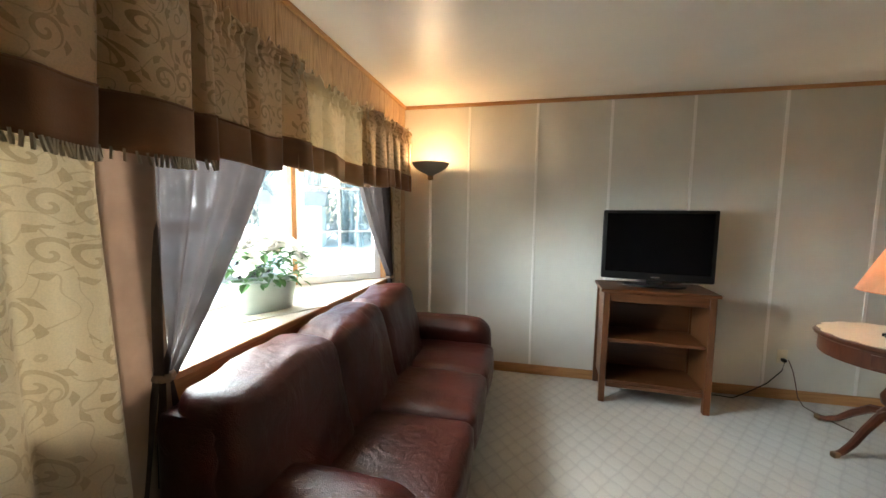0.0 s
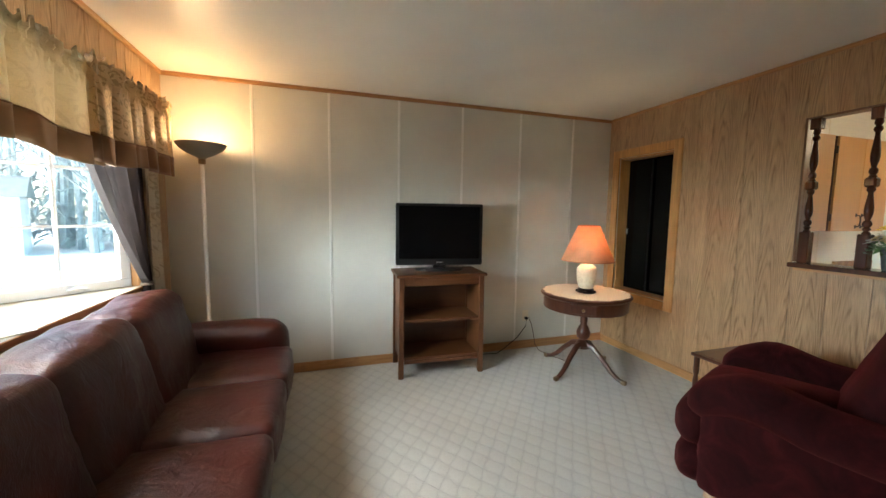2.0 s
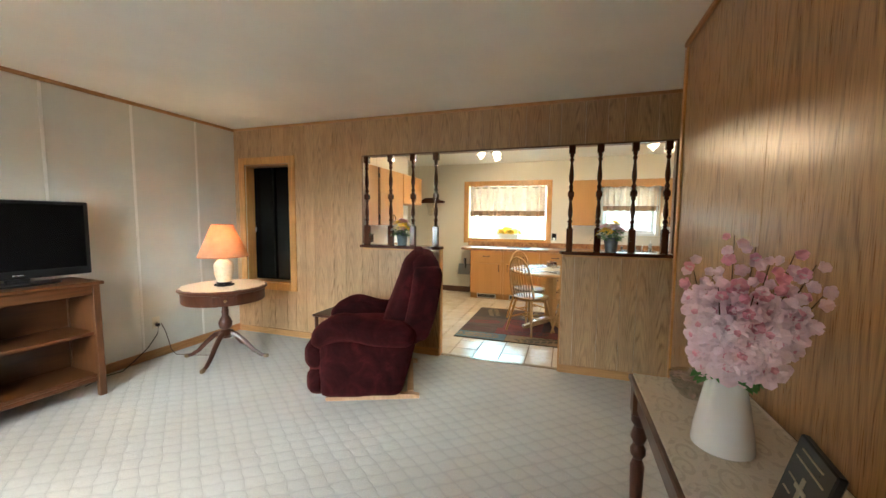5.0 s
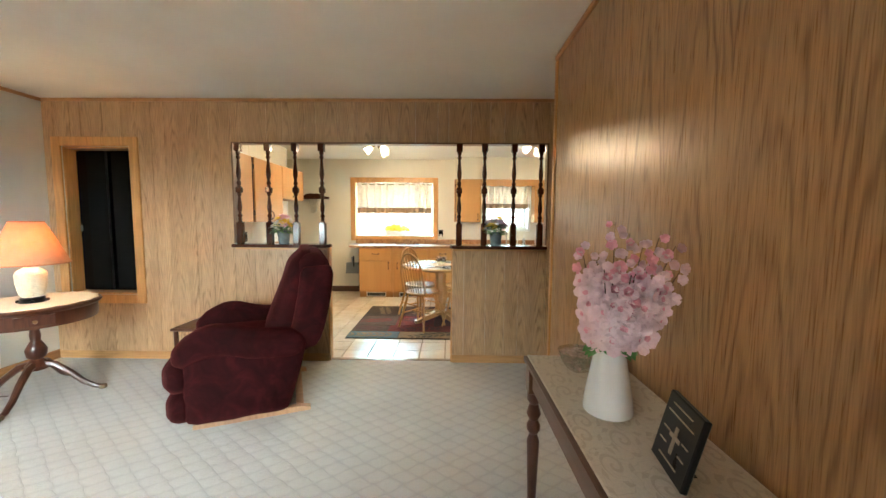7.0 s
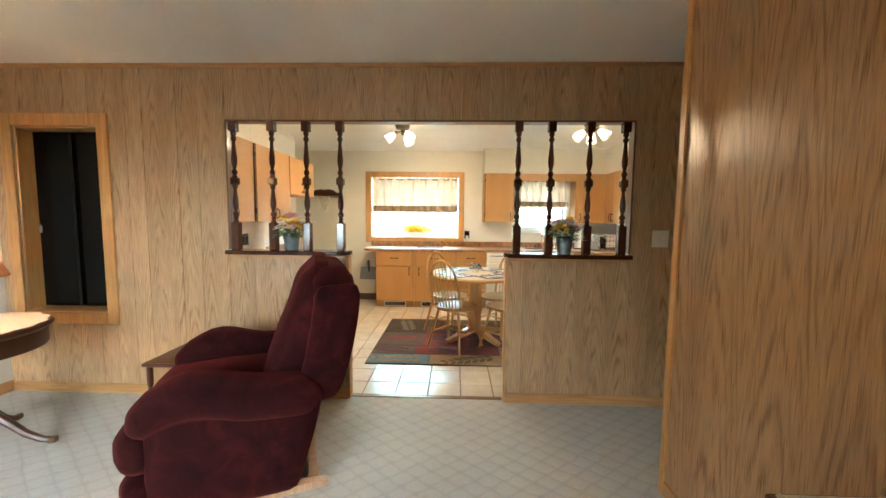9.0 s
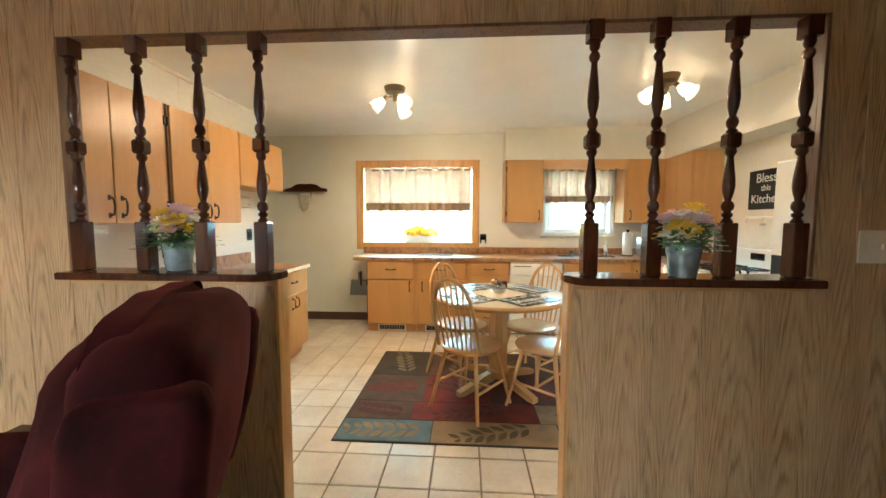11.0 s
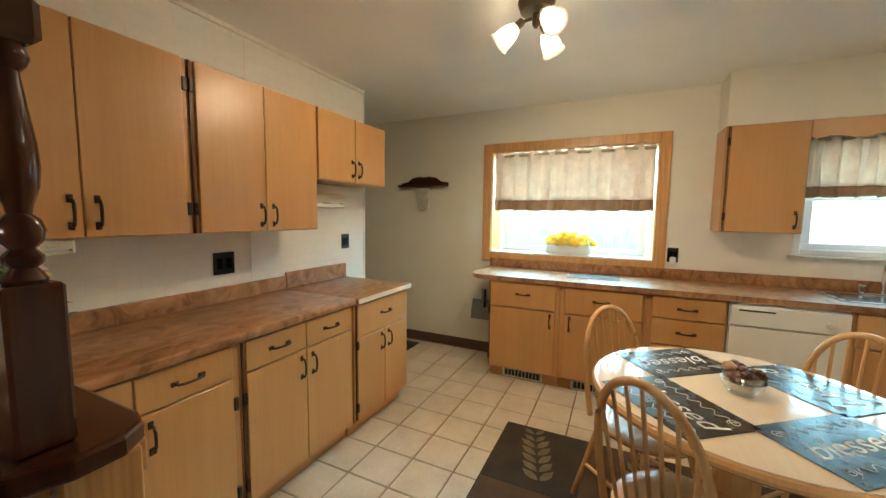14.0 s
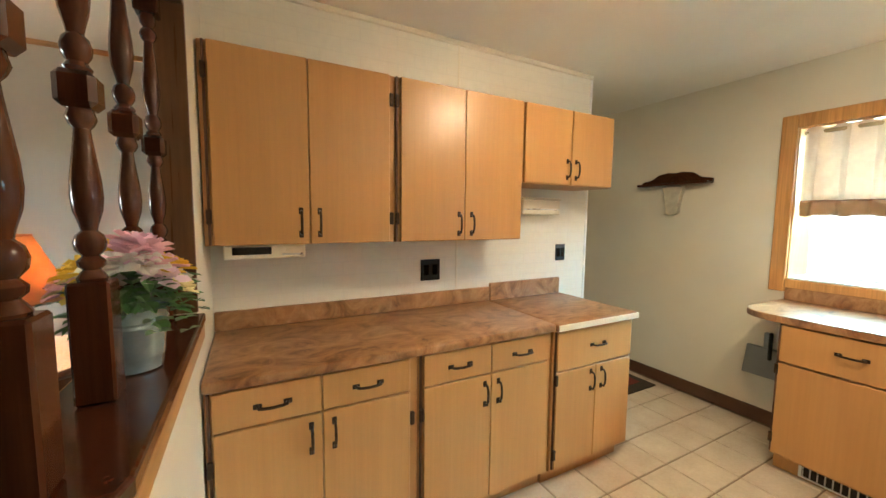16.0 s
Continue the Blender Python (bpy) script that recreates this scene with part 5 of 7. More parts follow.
for r, z in ((0.219, 0.285), (0.091, 0.592)):
    b_ = bmesh.new()
    tube(b_, [(r * math.cos(t), r * math.sin(t), z) for t in (2 * math.pi * k / 48 for k in range(49))], 0.004, 6)
    part("rim", b_, cloth("coral_binding", (0.6, 0.25, 0.12), (0.7, 0.3, 0.14)), tl)
part("bulb", lathe(bmesh.new(), [(0.012, 0.395), (0.03, 0.43), (0.03, 0.455), (0.012, 0.48)], 14), LAMPGLOW, tl)

# outlet and cord by the table
ot = thing("wall_outlet", pose(2.878, YT, 0.35), "cream wall outlet with a black plug", "outlet")
part("plate", boxm(-0.035, 0.035, -0.006, 0.0, -0.057, 0.057, bev=0.002), BISQUE, ot)
for z in (-0.022, 0.022):
    part("socket", boxm(-0.015, 0.015, -0.009, -0.005, z - 0.014, z + 0.014, bev=0.003), BISQUE, ot)
part("plug", boxm(-0.014, 0.014, -0.045, -0.008, -0.035, -0.008, bev=0.005), BLACK, ot)
cord = thing("power_cord", pose(2.878, YT - 0.04, 0), "black power cord trailing to the tv stand", "power cord")
part("cable", tube(bmesh.new(), [(0, 0, 0.33), (-0.02, -0.01, 0.25), (-0.12, -0.02, 0.14), (-0.26, -0.03, 0.05), (-0.36, -0.05, 0.006), (-0.48, -0.03, 0.006), (-0.56, -0.06, 0.006), (-0.66, -0.10, 0.006)], 0.004, 6), BLACK, cord, smooth=True)
cord2 = thing("lamp_cord", pose(2.90, YT - 0.04, 0), "brown lamp cord trailing under the round table", "power cord")
part("cable", tube(bmesh.new(), [(0, 0, 0.34), (0.03, -0.01, 0.26), (0.05, -0.02, 0.16), (0.06, -0.04, 0.06), (0.08, -0.08, 0.006), (0.12, -0.25, 0.006), (0.17, -0.40, 0.006)], 0.0035, 6), DARKBASE, cord2, smooth=True)

# ---- small end table by the wall ----
et = thing("end_table", pose(3.58, 2.66, 0), "small dark wooden end table with turned legs", "end table")
part("top", boxm(-0.255, 0.255, -0.22, 0.22, 0.435, 0.458, bev=0.006), MAHOG, et)
part("rim", boxm(-0.235, 0.235, -0.20, 0.20, 0.458, 0.462, bev=0.001), STANDW, et)
for sx in (-1, 1):
    for sy in (-1, 1):
        part("leg", lathe(bmesh.new(), [(0.010, 0), (0.013, 0.02), (0.010, 0.05), (0.016, 0.15), (0.018, 0.26), (0.012, 0.30), (0.018, 0.32), (0.018, 0.436)], 12, sx * 0.225, sy * 0.19), MAHOG, et, smooth=True)

# ---- recliner ----
rec = thing("recliner", pose(3.165, 2.065, 0, 0, 0, 23.4), "burgundy velvet rocker recliner on a wooden base", "recliner")
for s in (-1, 1):
    b_ = extrude_poly(bmesh.new(), [(-0.345, 0.0), (0.37, 0.0), (0.37, 0.025), (0.33, 0.04), (-0.28, 0.04), (-0.345, 0.025)], -0.025, 0.025, 0.004)
    part("base_rail", b_, PINE, rec, "pale wooden base rail", at=Matrix.Translation((s * 0.36, 0, 0)) @ Matrix.Rotation(radians(90), 4, "Z") @ Matrix.Rotation(radians(90), 4, "X"))
part("cross_rail", boxm(-0.34, 0.34, -0.30, -0.25, 0.005, 0.05, bev=0.004), PINE, rec)
part("cross_rail", boxm(-0.34, 0.34, 0.22, 0.27, 0.005, 0.05, bev=0.004), PINE, rec)


def soft(name, args, warp=None, mat=VELVET, **kw):
    b2 = bmesh.new()
    cushion(b2, *args, **kw)
    if warp:
        for v in b2.verts:
            v.co = warp(v.co.copy())
    return part(name, b2, mat, rec, smooth=True)


def arm_warp(p):
    if p.z > 0.3:
        p.z += 0.045 * math.exp(-((p.y - 0.22) / 0.14) ** 2) - 0.02 * max(0, p.y - 0.30) / 0.1
    p.z -= 0.05 * max(0.0, 0.2 - p.y)
    return p


def side_warp(p):
    if p.y < 0:
        p.y += 0.28 * (0.5 - p.z) * (-p.y / 0.33)
    return p


for s in (-1, 1):
    soft("side_panel", (s * 0.36 - 0.075, s * 0.36 + 0.075, -0.33, 0.40, 0.045, 0.50), side_warp, puff=0.012, n=10, roundness=0.6, wr=0.006, seed=s)
    soft("armrest", (s * 0.355 - 0.105, s * 0.355 + 0.105, -0.31, 0.46, 0.42, 0.615), arm_warp, puff=0.02, n=12, roundness=0.9, wr=0.007, seed=3 * s)
soft("seat_cushion", (-0.27, 0.27, -0.24, 0.49, 0.30, 0.52), None, puff=0.03, n=12, roundness=0.8, wr=0.006, seed=2)
soft("footrest", (-0.41, 0.41, 0.36, 0.51, 0.05, 0.255), None, puff=0.03, n=12, roundness=0.9, wr=0.006, seed=4)
soft("footrest_roll", (-0.41, 0.41, 0.35, 0.525, 0.24, 0.47), None, puff=0.03, n=12, roundness=0.95, wr=0.006, seed=7)


def lean(p):
    k = p.z - 0.40
    p.y -= 0.36 * k - 0.24 * k * k
    return p


soft("backrest", (-0.34, 0.34, -0.37, -0.14, 0.40, 1.095), lean, puff=0.035, n=16, roundness=0.7, wr=0.008, seed=9)
def pad_lean(p):
    k = max(0.0, min(1.0, (p.z - 0.47) / 0.65))
    if p.y > -0.165:
        p.y += 0.05 - 0.13 * k
    return lean(p)


soft("back_pad", (-0.31, 0.31, -0.30, -0.03, 0.47, 1.12), pad_lean, puff=0.03, n=16, roundness=0.85, wr=0.010, seed=12)
for s in (-1, 1):
    soft("back_wing", (s * 0.33 - 0.05, s * 0.33 + 0.05, -0.39, -0.17, 0.45, 1.02), lean, puff=0.01, n=10, roundness=0.8, wr=0.006, seed=20 + s)
soft("back_skirt", (-0.33, 0.33, -0.33, -0.22, 0.14, 0.50), side_warp, puff=0.015, n=10, roundness=0.6, wr=0.005, seed=18)
part("lever", tube(bmesh.new(), [(0.44, 0.0, 0.30), (0.47, 0.02, 0.31), (0.47, 0.14, 0.33)], 0.010, 8), DARKBASE, rec, smooth=True)

# ---- console table against the closet wall ----
ct = thing("console_table", pose(0, 0, 0), "long wooden console table with turned legs", "console table")
CX0, CX1, CY0, CY1, CZ = 0.62, 1.955, YC + 0.02, 0.302, 0.79
part("tabletop", boxm(CX0, CX1, CY0, CY1, CZ - 0.022, CZ, bev=0.004), STANDW, ct)
part("apron", boxm(CX0 + 0.05, CX1 - 0.05, CY1 - 0.045, CY1 - 0.025, CZ - 0.12, CZ - 0.022, bev=0.002), STANDW, ct)
part("apron", boxm(CX0 + 0.05, CX1 - 0.05, CY0 + 0.025, CY0 + 0.045, CZ - 0.12, CZ - 0.022, bev=0.002), STANDW, ct)
for x in (CX0 + 0.03, CX1 - 0.05):
    part("apron", boxm(x, x + 0.02, CY0 + 0.05, CY1 - 0.05, CZ - 0.12, CZ - 0.022, bev=0.002), STANDW, ct)
for x in (CX0 + 0.04, CX1 - 0.04):
    for y in (CY0 + 0.04, CY1 - 0.04):
        part("leg", lathe(bmesh.new(), [(0.014, 0), (0.018, 0.02), (0.014, 0.06), (0.022, 0.30), (0.026, 0.44), (0.016, 0.47), (0.028, 0.49), (0.028, 0.51), (0.018, 0.53), (0.030, 0.56), (0.018, 0.60), (0.030, 0.62), (0.030, 0.65)], 16, x, y), MAHOG, ct, smooth=True)
        part("leg_block", boxm(x - 0.03, x + 0.03, y - 0.03, y + 0.03, 0.65, CZ - 0.023, bev=0.003), STANDV, ct)
part("lower_shelf", boxm(CX0 + 0.06, CX1 - 0.06, CY0 + 0.05, CY1 - 0.05, 0.14, 0.16, bev=0.003), WHITE, ct)
rn = thing("table_runner", pose((CX0 + CX1) / 2, (CY0 + CY1) / 2, CZ + 0.0035), "beige damask runner on the console table", "table runner")
part("cloth", boxm(-(CX1 - CX0) / 2 + 0.02, (CX1 - CX0) / 2 - 0.012, -0.172, 0.174, -0.002, 0.002, bev=0.001), RUNNER, rn)
for s in (-1, 1):
    part("hem", boxm(-(CX1 - CX0) / 2 + 0.02, (CX1 - CX0) / 2 - 0.012, s * 0.168 - 0.006, s * 0.168 + 0.004, -0.0022, 0.0034, bev=0.001), RUNNER, rn)

jug = thing("flower_jug", pose(1.495, 0.145, CZ + 0.006), "white enamel jug of pink artificial blossom", "vase of flowers")
jb = bmesh.new()
lathe(jb, [(0.064, 0), (0.069, 0.004), (0.070, 0.012), (0.066, 0.05), (0.056, 0.11), (0.046, 0.165), (0.042, 0.188), (0.044, 0.194), (0.039, 0.192), (0.040, 0.16)], 40)
for v in jb.verts:
    # pinched spout that runs down the side towards the room
    a = math.atan2(v.co.y, v.co.x) - radians(135)
    a = (a + math.pi) % (2 * math.pi) - math.pi
    k = max(0.0, (v.co.z - 0.07) / 0.12)
    r = 1.0 + 0.20 * k * math.exp(-(a / 0.22) ** 2) - 0.10 * k * (math.exp(-((a - 0.62) / 0.25) ** 2) + math.exp(-((a + 0.62) / 0.25) ** 2))
    v.co.x *= r
    v.co.y *= r
part("jug", jb, VASEW, jug, smooth=True)
rngj = random.Random(4)
stems, pink, deep, gl = bmesh.new(), bmesh.new(), bmesh.new(), bmesh.new()
# tall sprays that fan out: full blossom low down, buds towards the tips
SPRAYS = ((-0.085, 0.03, 0.50), (-0.05, -0.04, 0.46), (0.0, 0.03, 0.56), (0.035, -0.03, 0.53), (0.07, 0.05, 0.51), (0.105, 0.0, 0.52), (0.14, 0.03, 0.50), (0.165, 0.0, 0.45), (0.045, 0.06, 0.42), (-0.02, 0.06, 0.43), (0.10, -0.05, 0.44))
side, deepw = Vector((-0.45, -0.89, 0)), Vector((-0.89, 0.45, 0))
for k, (sx, sd, hgt) in enumerate(SPRAYS):
    s0 = Vector((0, 0, 0.17)) + side * sx * 0.1
    e = side * sx * 1.05 + deepw * sd + Vector((0, 0, hgt))
    mid = s0.lerp(e, 0.5) + side * sx * 0.04 + deepw * sd * 0.2
    pts = [s0 * (1 - q) ** 2 + mid * 2 * q * (1 - q) + e * q * q for q in (0, 0.2, 0.4, 0.6, 0.8, 1.0)]
    tube(stems, pts, 0.0022, 5, 0.001)
    n = 17
    for j in range(n):
        q = 0.16 + 0.84 * (j + 0.5) / n
        p = s0 * (1 - q) ** 2 + mid * 2 * q * (1 - q) + e * q * q
        a2 = j * 2.4 + k
        wide = 0.034 * (1.1 - q) + 0.006
        off = side * math.cos(a2) * wide + deepw * abs(math.sin(a2)) * wide + Vector((0, 0, rngj.uniform(-0.2, 0.5) * wide))
        nrm = off.normalized() * 0.8 + deepw * 0.7 + Vector((0, 0, 0.15))
        if q < 0.66:
            size = (0.038 - 0.016 * q) * rngj.uniform(0.85, 1.15)
            blossom(pink, p + off, nrm, size * 1.12, 5, 0.25, rngj, 0.78)
            blossom(pink, p + off + nrm * 0.003, nrm, size * 0.72, 5, 0.6, rngj, 0.75)
            blossom(deep, p + off + nrm * 0.006, nrm, size * 0.26, 5, 0.8, rngj, 0.9)
        else:
            size = (0.026 - 0.014 * q) * rngj.uniform(0.85, 1.15)
            tgt = pink if (j + k) % 3 else deep
            blossom(tgt, p + off, nrm, size, 5, 0.9, rngj, 0.85)
            blossom(tgt, p + off, nrm, size * 0.8, 4, 1.6, rngj, 1.1)
for k in range(30):
    a = rngj.uniform(0, 6.28)
    leaf(gl, (0.030 * math.cos(a), 0.030 * math.sin(a), 0.185 + rngj.uniform(0, 0.04)), (math.cos(a), math.sin(a), rngj.uniform(-0.7, 0.3)), rngj.uniform(0.035, 0.065), 0.8)
part("twig", stems, STEM, jug)
part("blossoms", pink, thin("pale_pink_petal", (1.0, 0.76, 0.82), 0.10), jug, "pale pink petals")
part("blossoms", deep, thin("deeper_pink_petal", (0.95, 0.50, 0.60), 0.12), jug, "deeper pink petals")
part("leaves", gl, paint("bright_leaf", (0.13, 0.33, 0.10), 0.45, 0.3, 30), jug)

bowl = thing("glass_bowl", pose(1.80, 0.125, CZ + 0.006), "cut glass bowl of potpourri on the console", "bowl")
part("bowl", lathe(bmesh.new(), [(0.035, 0), (0.04, 0.004), (0.062, 0.03), (0.074, 0.06), (0.078, 0.072), (0.074, 0.072), (0.06, 0.034), (0.03, 0.010)], 28), CLEAR, bowl, smooth=True)
rb = random.Random(8)
b_ = bmesh.new()
for k in range(60):
    a, r = rb.uniform(0, 6.28), 0.055 * rb.random() ** 0.5
    leaf(b_, (r * math.cos(a), r * math.sin(a), 0.02 + 0.055 * rb.random()), (rb.uniform(-1, 1), rb.uniform(-1, 1), rb.uniform(-0.4, 0.8)), 0.035, 0.8)
tagged(part("potpourri", b_, paint("dried_petals", (0.52, 0.37, 0.31), 0.8, 0.5, 60), bowl), kind="stuff")

pl = thing("slate_plaque", pose(1.225, 0.125, CZ + 0.008, -14, 0, 172), "small dark plaque with pale lettering leaning on the console", "plaque")
part("board", boxm(-0.075, 0.075, -0.008, 0.008, 0.0, 0.165, bev=0.003), SLATE, pl)
for k, (x0, x1, z) in enumerate(((-0.045, 0.04, 0.145), (-0.055, 0.055, 0.125), (-0.055, -0.025, 0.085), (0.03, 0.055, 0.085), (-0.055, -0.025, 0.055), (0.03, 0.055, 0.055), (-0.04, 0.04, 0.025))):
    part("lettering", boxm(x0, x1, -0.0105, -0.0075, z - 0.0015, z + 0.0015, bev=0.0005), FRINGE, pl)
part("emblem", boxm(-0.006, 0.006, -0.0105, -0.0075, 0.042, 0.105, bev=0.001), FRINGE, pl)
part("emblem", boxm(-0.022, 0.022, -0.0105, -0.0075, 0.076, 0.086, bev=0.001), FRINGE, pl)
part("prop", boxm(-0.01, 0.01, 0.008, 0.06, 0.0, 0.012, bev=0.002), BLACK, pl)

sw = thing("light_switch", pose(XP, -0.49, 1.235), "ivory double light switch on the panelling", "light switch")
part("plate", boxm(-0.005, 0.0, -0.058, 0.058, -0.06, 0.06, bev=0.002), BISQUE, sw)
for y in (-0.023, 0.023):
    part("toggle", boxm(-0.014, -0.004, y - 0.005, y + 0.005, -0.01, 0.012, bev=0.002), BISQUE, sw)

# ---- ledges and turned spindles of the partition ----
for nm, pts in (("left", [(3.780, 2.615), (3.780, 1.805), (3.790, 1.775), (3.815, 1.748), (3.865, 1.728), (3.915, 1.730), (3.945, 1.752), (3.955, 1.785), (3.955, 2.615)]),
                ("right", [(3.780, -0.27), (3.955, -0.27), (3.955, 0.565), (3.945, 0.592), (3.915, 0.608), (3.865, 0.610), (3.815, 0.590), (3.790, 0.565), (3.780, 0.535)])):
    lg = thing("ledge", pose(0, 0, HW), "dark walnut ledge on the half wall", "ledge", "partition ledges")
    part("board", extrude_poly(bmesh.new(), pts, 0.0, 0.03, 0.006), WALNUT, lg)
    y0, y1 = (LEFT0 + 0.002, 2.615) if nm == "left" else (-0.27, RIGHT1 - 0.002)
    part("moulding", boxm(XK + 0.001, XK + 0.02, y0, y1, -0.05, -0.001, bev=0.004), TRIMH, lg, "oak moulding under the ledge")
    part("moulding", boxm(XP - 0.02, XP - 0.006, y0, y1, -0.022, -0.001, bev=0.003), TRIMH, lg)


def spindle(m):
    t = thing("spindle", m, "dark walnut turned spindle between ledge and header", "spindle", "partition spindles")
    Hs = OPZ - 0.015 - (HW + 0.031)
    part("foot_block", boxm(-0.027, 0.027, -0.027, 0.027, 0, 0.200, bev=0.004), WALNUT, t)
    part("middle_block", boxm(-0.026, 0.026, -0.026, 0.026, 0.470, 0.526, bev=0.009), WALNUT, t)
    part("head_block", boxm(-0.027, 0.027, -0.027, 0.027, 0.850, Hs, bev=0.004), WALNUT, t)
    # beads, a long vase swelling low, and a thin neck under each block
    lo = [(0.020, 0.198), (0.023, 0.204), (0.018, 0.212), (0.013, 0.218), (0.020, 0.224), (0.021, 0.232), (0.013, 0.240), (0.022, 0.250), (0.024, 0.262), (0.020, 0.274), (0.012, 0.281), (0.014, 0.290),
          (0.021, 0.312), (0.0235, 0.335), (0.022, 0.362), (0.017, 0.398), (0.013, 0.428), (0.012, 0.440), (0.018, 0.447), (0.022, 0.456), (0.020, 0.464), (0.018, 0.472)]
    part("turned_shaft", lathe(bmesh.new(), [(r * 0.88, z) for r, z in lo], 20), WALNUT, t, smooth=True)
    hi = [(0.018, 0.524), (0.021, 0.532), (0.014, 0.541), (0.021, 0.552), (0.0225, 0.564), (0.019, 0.576), (0.012, 0.583), (0.014, 0.593), (0.021, 0.618), (0.024, 0.645), (0.022, 0.678), (0.017, 0.722),
          (0.013, 0.762), (0.012, 0.778), (0.019, 0.786), (0.0225, 0.797), (0.019, 0.808), (0.012, 0.815), (0.020, 0.826), (0.022, 0.838), (0.018, 0.851)]
    part("turned_shaft", lathe(bmesh.new(), [(r * 0.88, z) for r, z in hi], 20), WALNUT, t, smooth=True)
    return t


s0 = spindle(pose(3.857, 2.568, HW + 0.031))
for x, y in ((3.857, 2.29), (3.857, 2.04), (3.857, 1.795), (3.843, 0.529), (3.846, 0.300), (3.857, 0.03), (3.857, -0.215)):
    copy_thing(s0, pose(x, y, HW + 0.031))


def bucket(m, label, seed):
    t = thing("flower_bucket", m, label, "flower bucket", "buckets of flowers")
    part("bucket", lathe(bmesh.new(), [(r * 0.84, z * 0.90) for r, z in ((0.050, 0), (0.054, 0.003), (0.058, 0.03), (0.061, 0.034), (0.060, 0.05), (0.066, 0.095), (0.069, 0.10), (0.067, 0.106), (0.070, 0.112), (0.068, 0.118), (0.071, 0.135), (0.075, 0.139), (0.070, 0.139), (0.065, 0.11))], 32), GALV, t, "galvanised tin bucket", smooth=True)
    rng = random.Random(seed)
    bouquet(t, rng, (0.088, 0.088), 0.15, 0.10, [(WHITEP, 6, 0.046, 6, "white_blossoms"), (PALEY, 4, 0.038, 6, "cream_blossoms"), (YELLOWP, 6, 0.044, 6, "yellow_blossoms"), (SOFTPINK, 7, 0.050, 6, "pink_blossoms"), (LILAC, 2, 0.042, 6, "lilac_blossoms")], 190, 0.040, LEAF)
    sp = bmesh.new()
    for k in range(9):
        a = rng.uniform(0, 6.28)
        l = rng.uniform(0.11, 0.16)
        for j in range(9):
            q = 0.4 + 0.6 * j / 8
            p = Vector((math.cos(a) * l * q, math.sin(a) * l * q, 0.15 + 0.05 * math.sin(q * 3) - 0.06 * q * q))
            for s in (-1, 1):
                leaf(sp, p, (math.cos(a + s * 1.2), math.sin(a + s * 1.2), 0.2), 0.022, 0.8)
    tagged(part("eucalyptus", sp, LEAFG, t), kind="stuff")
    return t


bucket(pose(3.875, 2.17, HW + 0.031), "tin bucket of pastel artificial flowers on the ledge", 21)
bucket(pose(3.835, 0.19, HW + 0.031), "tin bucket of pastel artificial flowers on the ledge", 25)

# ---- kitchen cabinets ----


def pull(parent, x, z, upright, y=-0.02, length=0.095):
    """A bronze bow pull on a door or drawer front that faces -y."""
    hb = bmesh.new()
    h = length / 2
    pts = [(-h, 0.0), (-h * 0.92, -0.022), (-h * 0.6, -0.028), (0, -0.031), (h * 0.6, -0.028), (h * 0.92, -0.022), (h, 0.0)]
    tube(hb, [(0, q, p) if upright else (p, q, 0) for p, q in pts], 0.0055, 8)
    for s in (-1, 1):
        if upright:
            box(hb, -0.009, 0.009, -0.005, 0.001, s * h - 0.014, s * h + 0.014, 0.002)
        else:
            box(hb, s * h - 0.014, s * h + 0.014, -0.005, 0.001, -0.009, 0.009, 0.002)
    return part("handle", hb, BRONZE, parent, "oil-rubbed bronze pull", True, pose(x, y, z))


def hinge(parent, x, z, y=-0.021):
    return part("hinge", boxm(x - 0.009, x + 0.009, y - 0.004, y + 0.012, z - 0.028, z + 0.028, bev=0.003), BRONZE, parent)


def cabinet(name, m, w, d, z0, z1, fronts, label, group, toe=0.0, body=None, hinges=(), left=0.0):
    """fronts: (kind, x0, x1, z0, z1, handle x or None, handle z). Front faces -y at y=0."""
    t = thing(name, m, label, "cabinet", group)
    body = body or MAPLE_SIDE
    part("body", boxm(-left, w, 0.0, d, z0 + toe, z1, bev=0.002), body, t)
    if toe:
        part("toe_kick", boxm(0.002, w - 0.002, 0.06, d - 0.01, z0, z0 + toe, bev=0), MAPLE_SIDE, t)
    for kind, x0, x1, a, b, hx, hz in fronts:
        f = part(kind, boxm(x0, x1, -0.019, -0.001, a, b, bev=0.003), MAPLE, t)
        if hx is not None:
            pull(f, hx, hz, kind == "door")
    for x, z in hinges:
        hinge(t, x, z)
    # solid dark bar along the hinge side, painted shade for the open gap
    for x in sorted({x for x, z in hinges if x < 0.1}):
        part("door_gap", boxm(x - 0.0045, x + 0.0045, -0.012, -0.0012, min(f[3] for f in fronts), max(f[4] for f in fronts), bev=0.001), DARKBASE, t, "dark strip that paints the shade in the gap beside the doors")
    return t


ZB, ZT = 0.10, 0.862
NB = "north base cabinets"
DZ0, DZ1, OZ0, OZ1 = 0.720, 0.852, 0.115, 0.711
EZ0, EZ1 = 0.647, 0.637
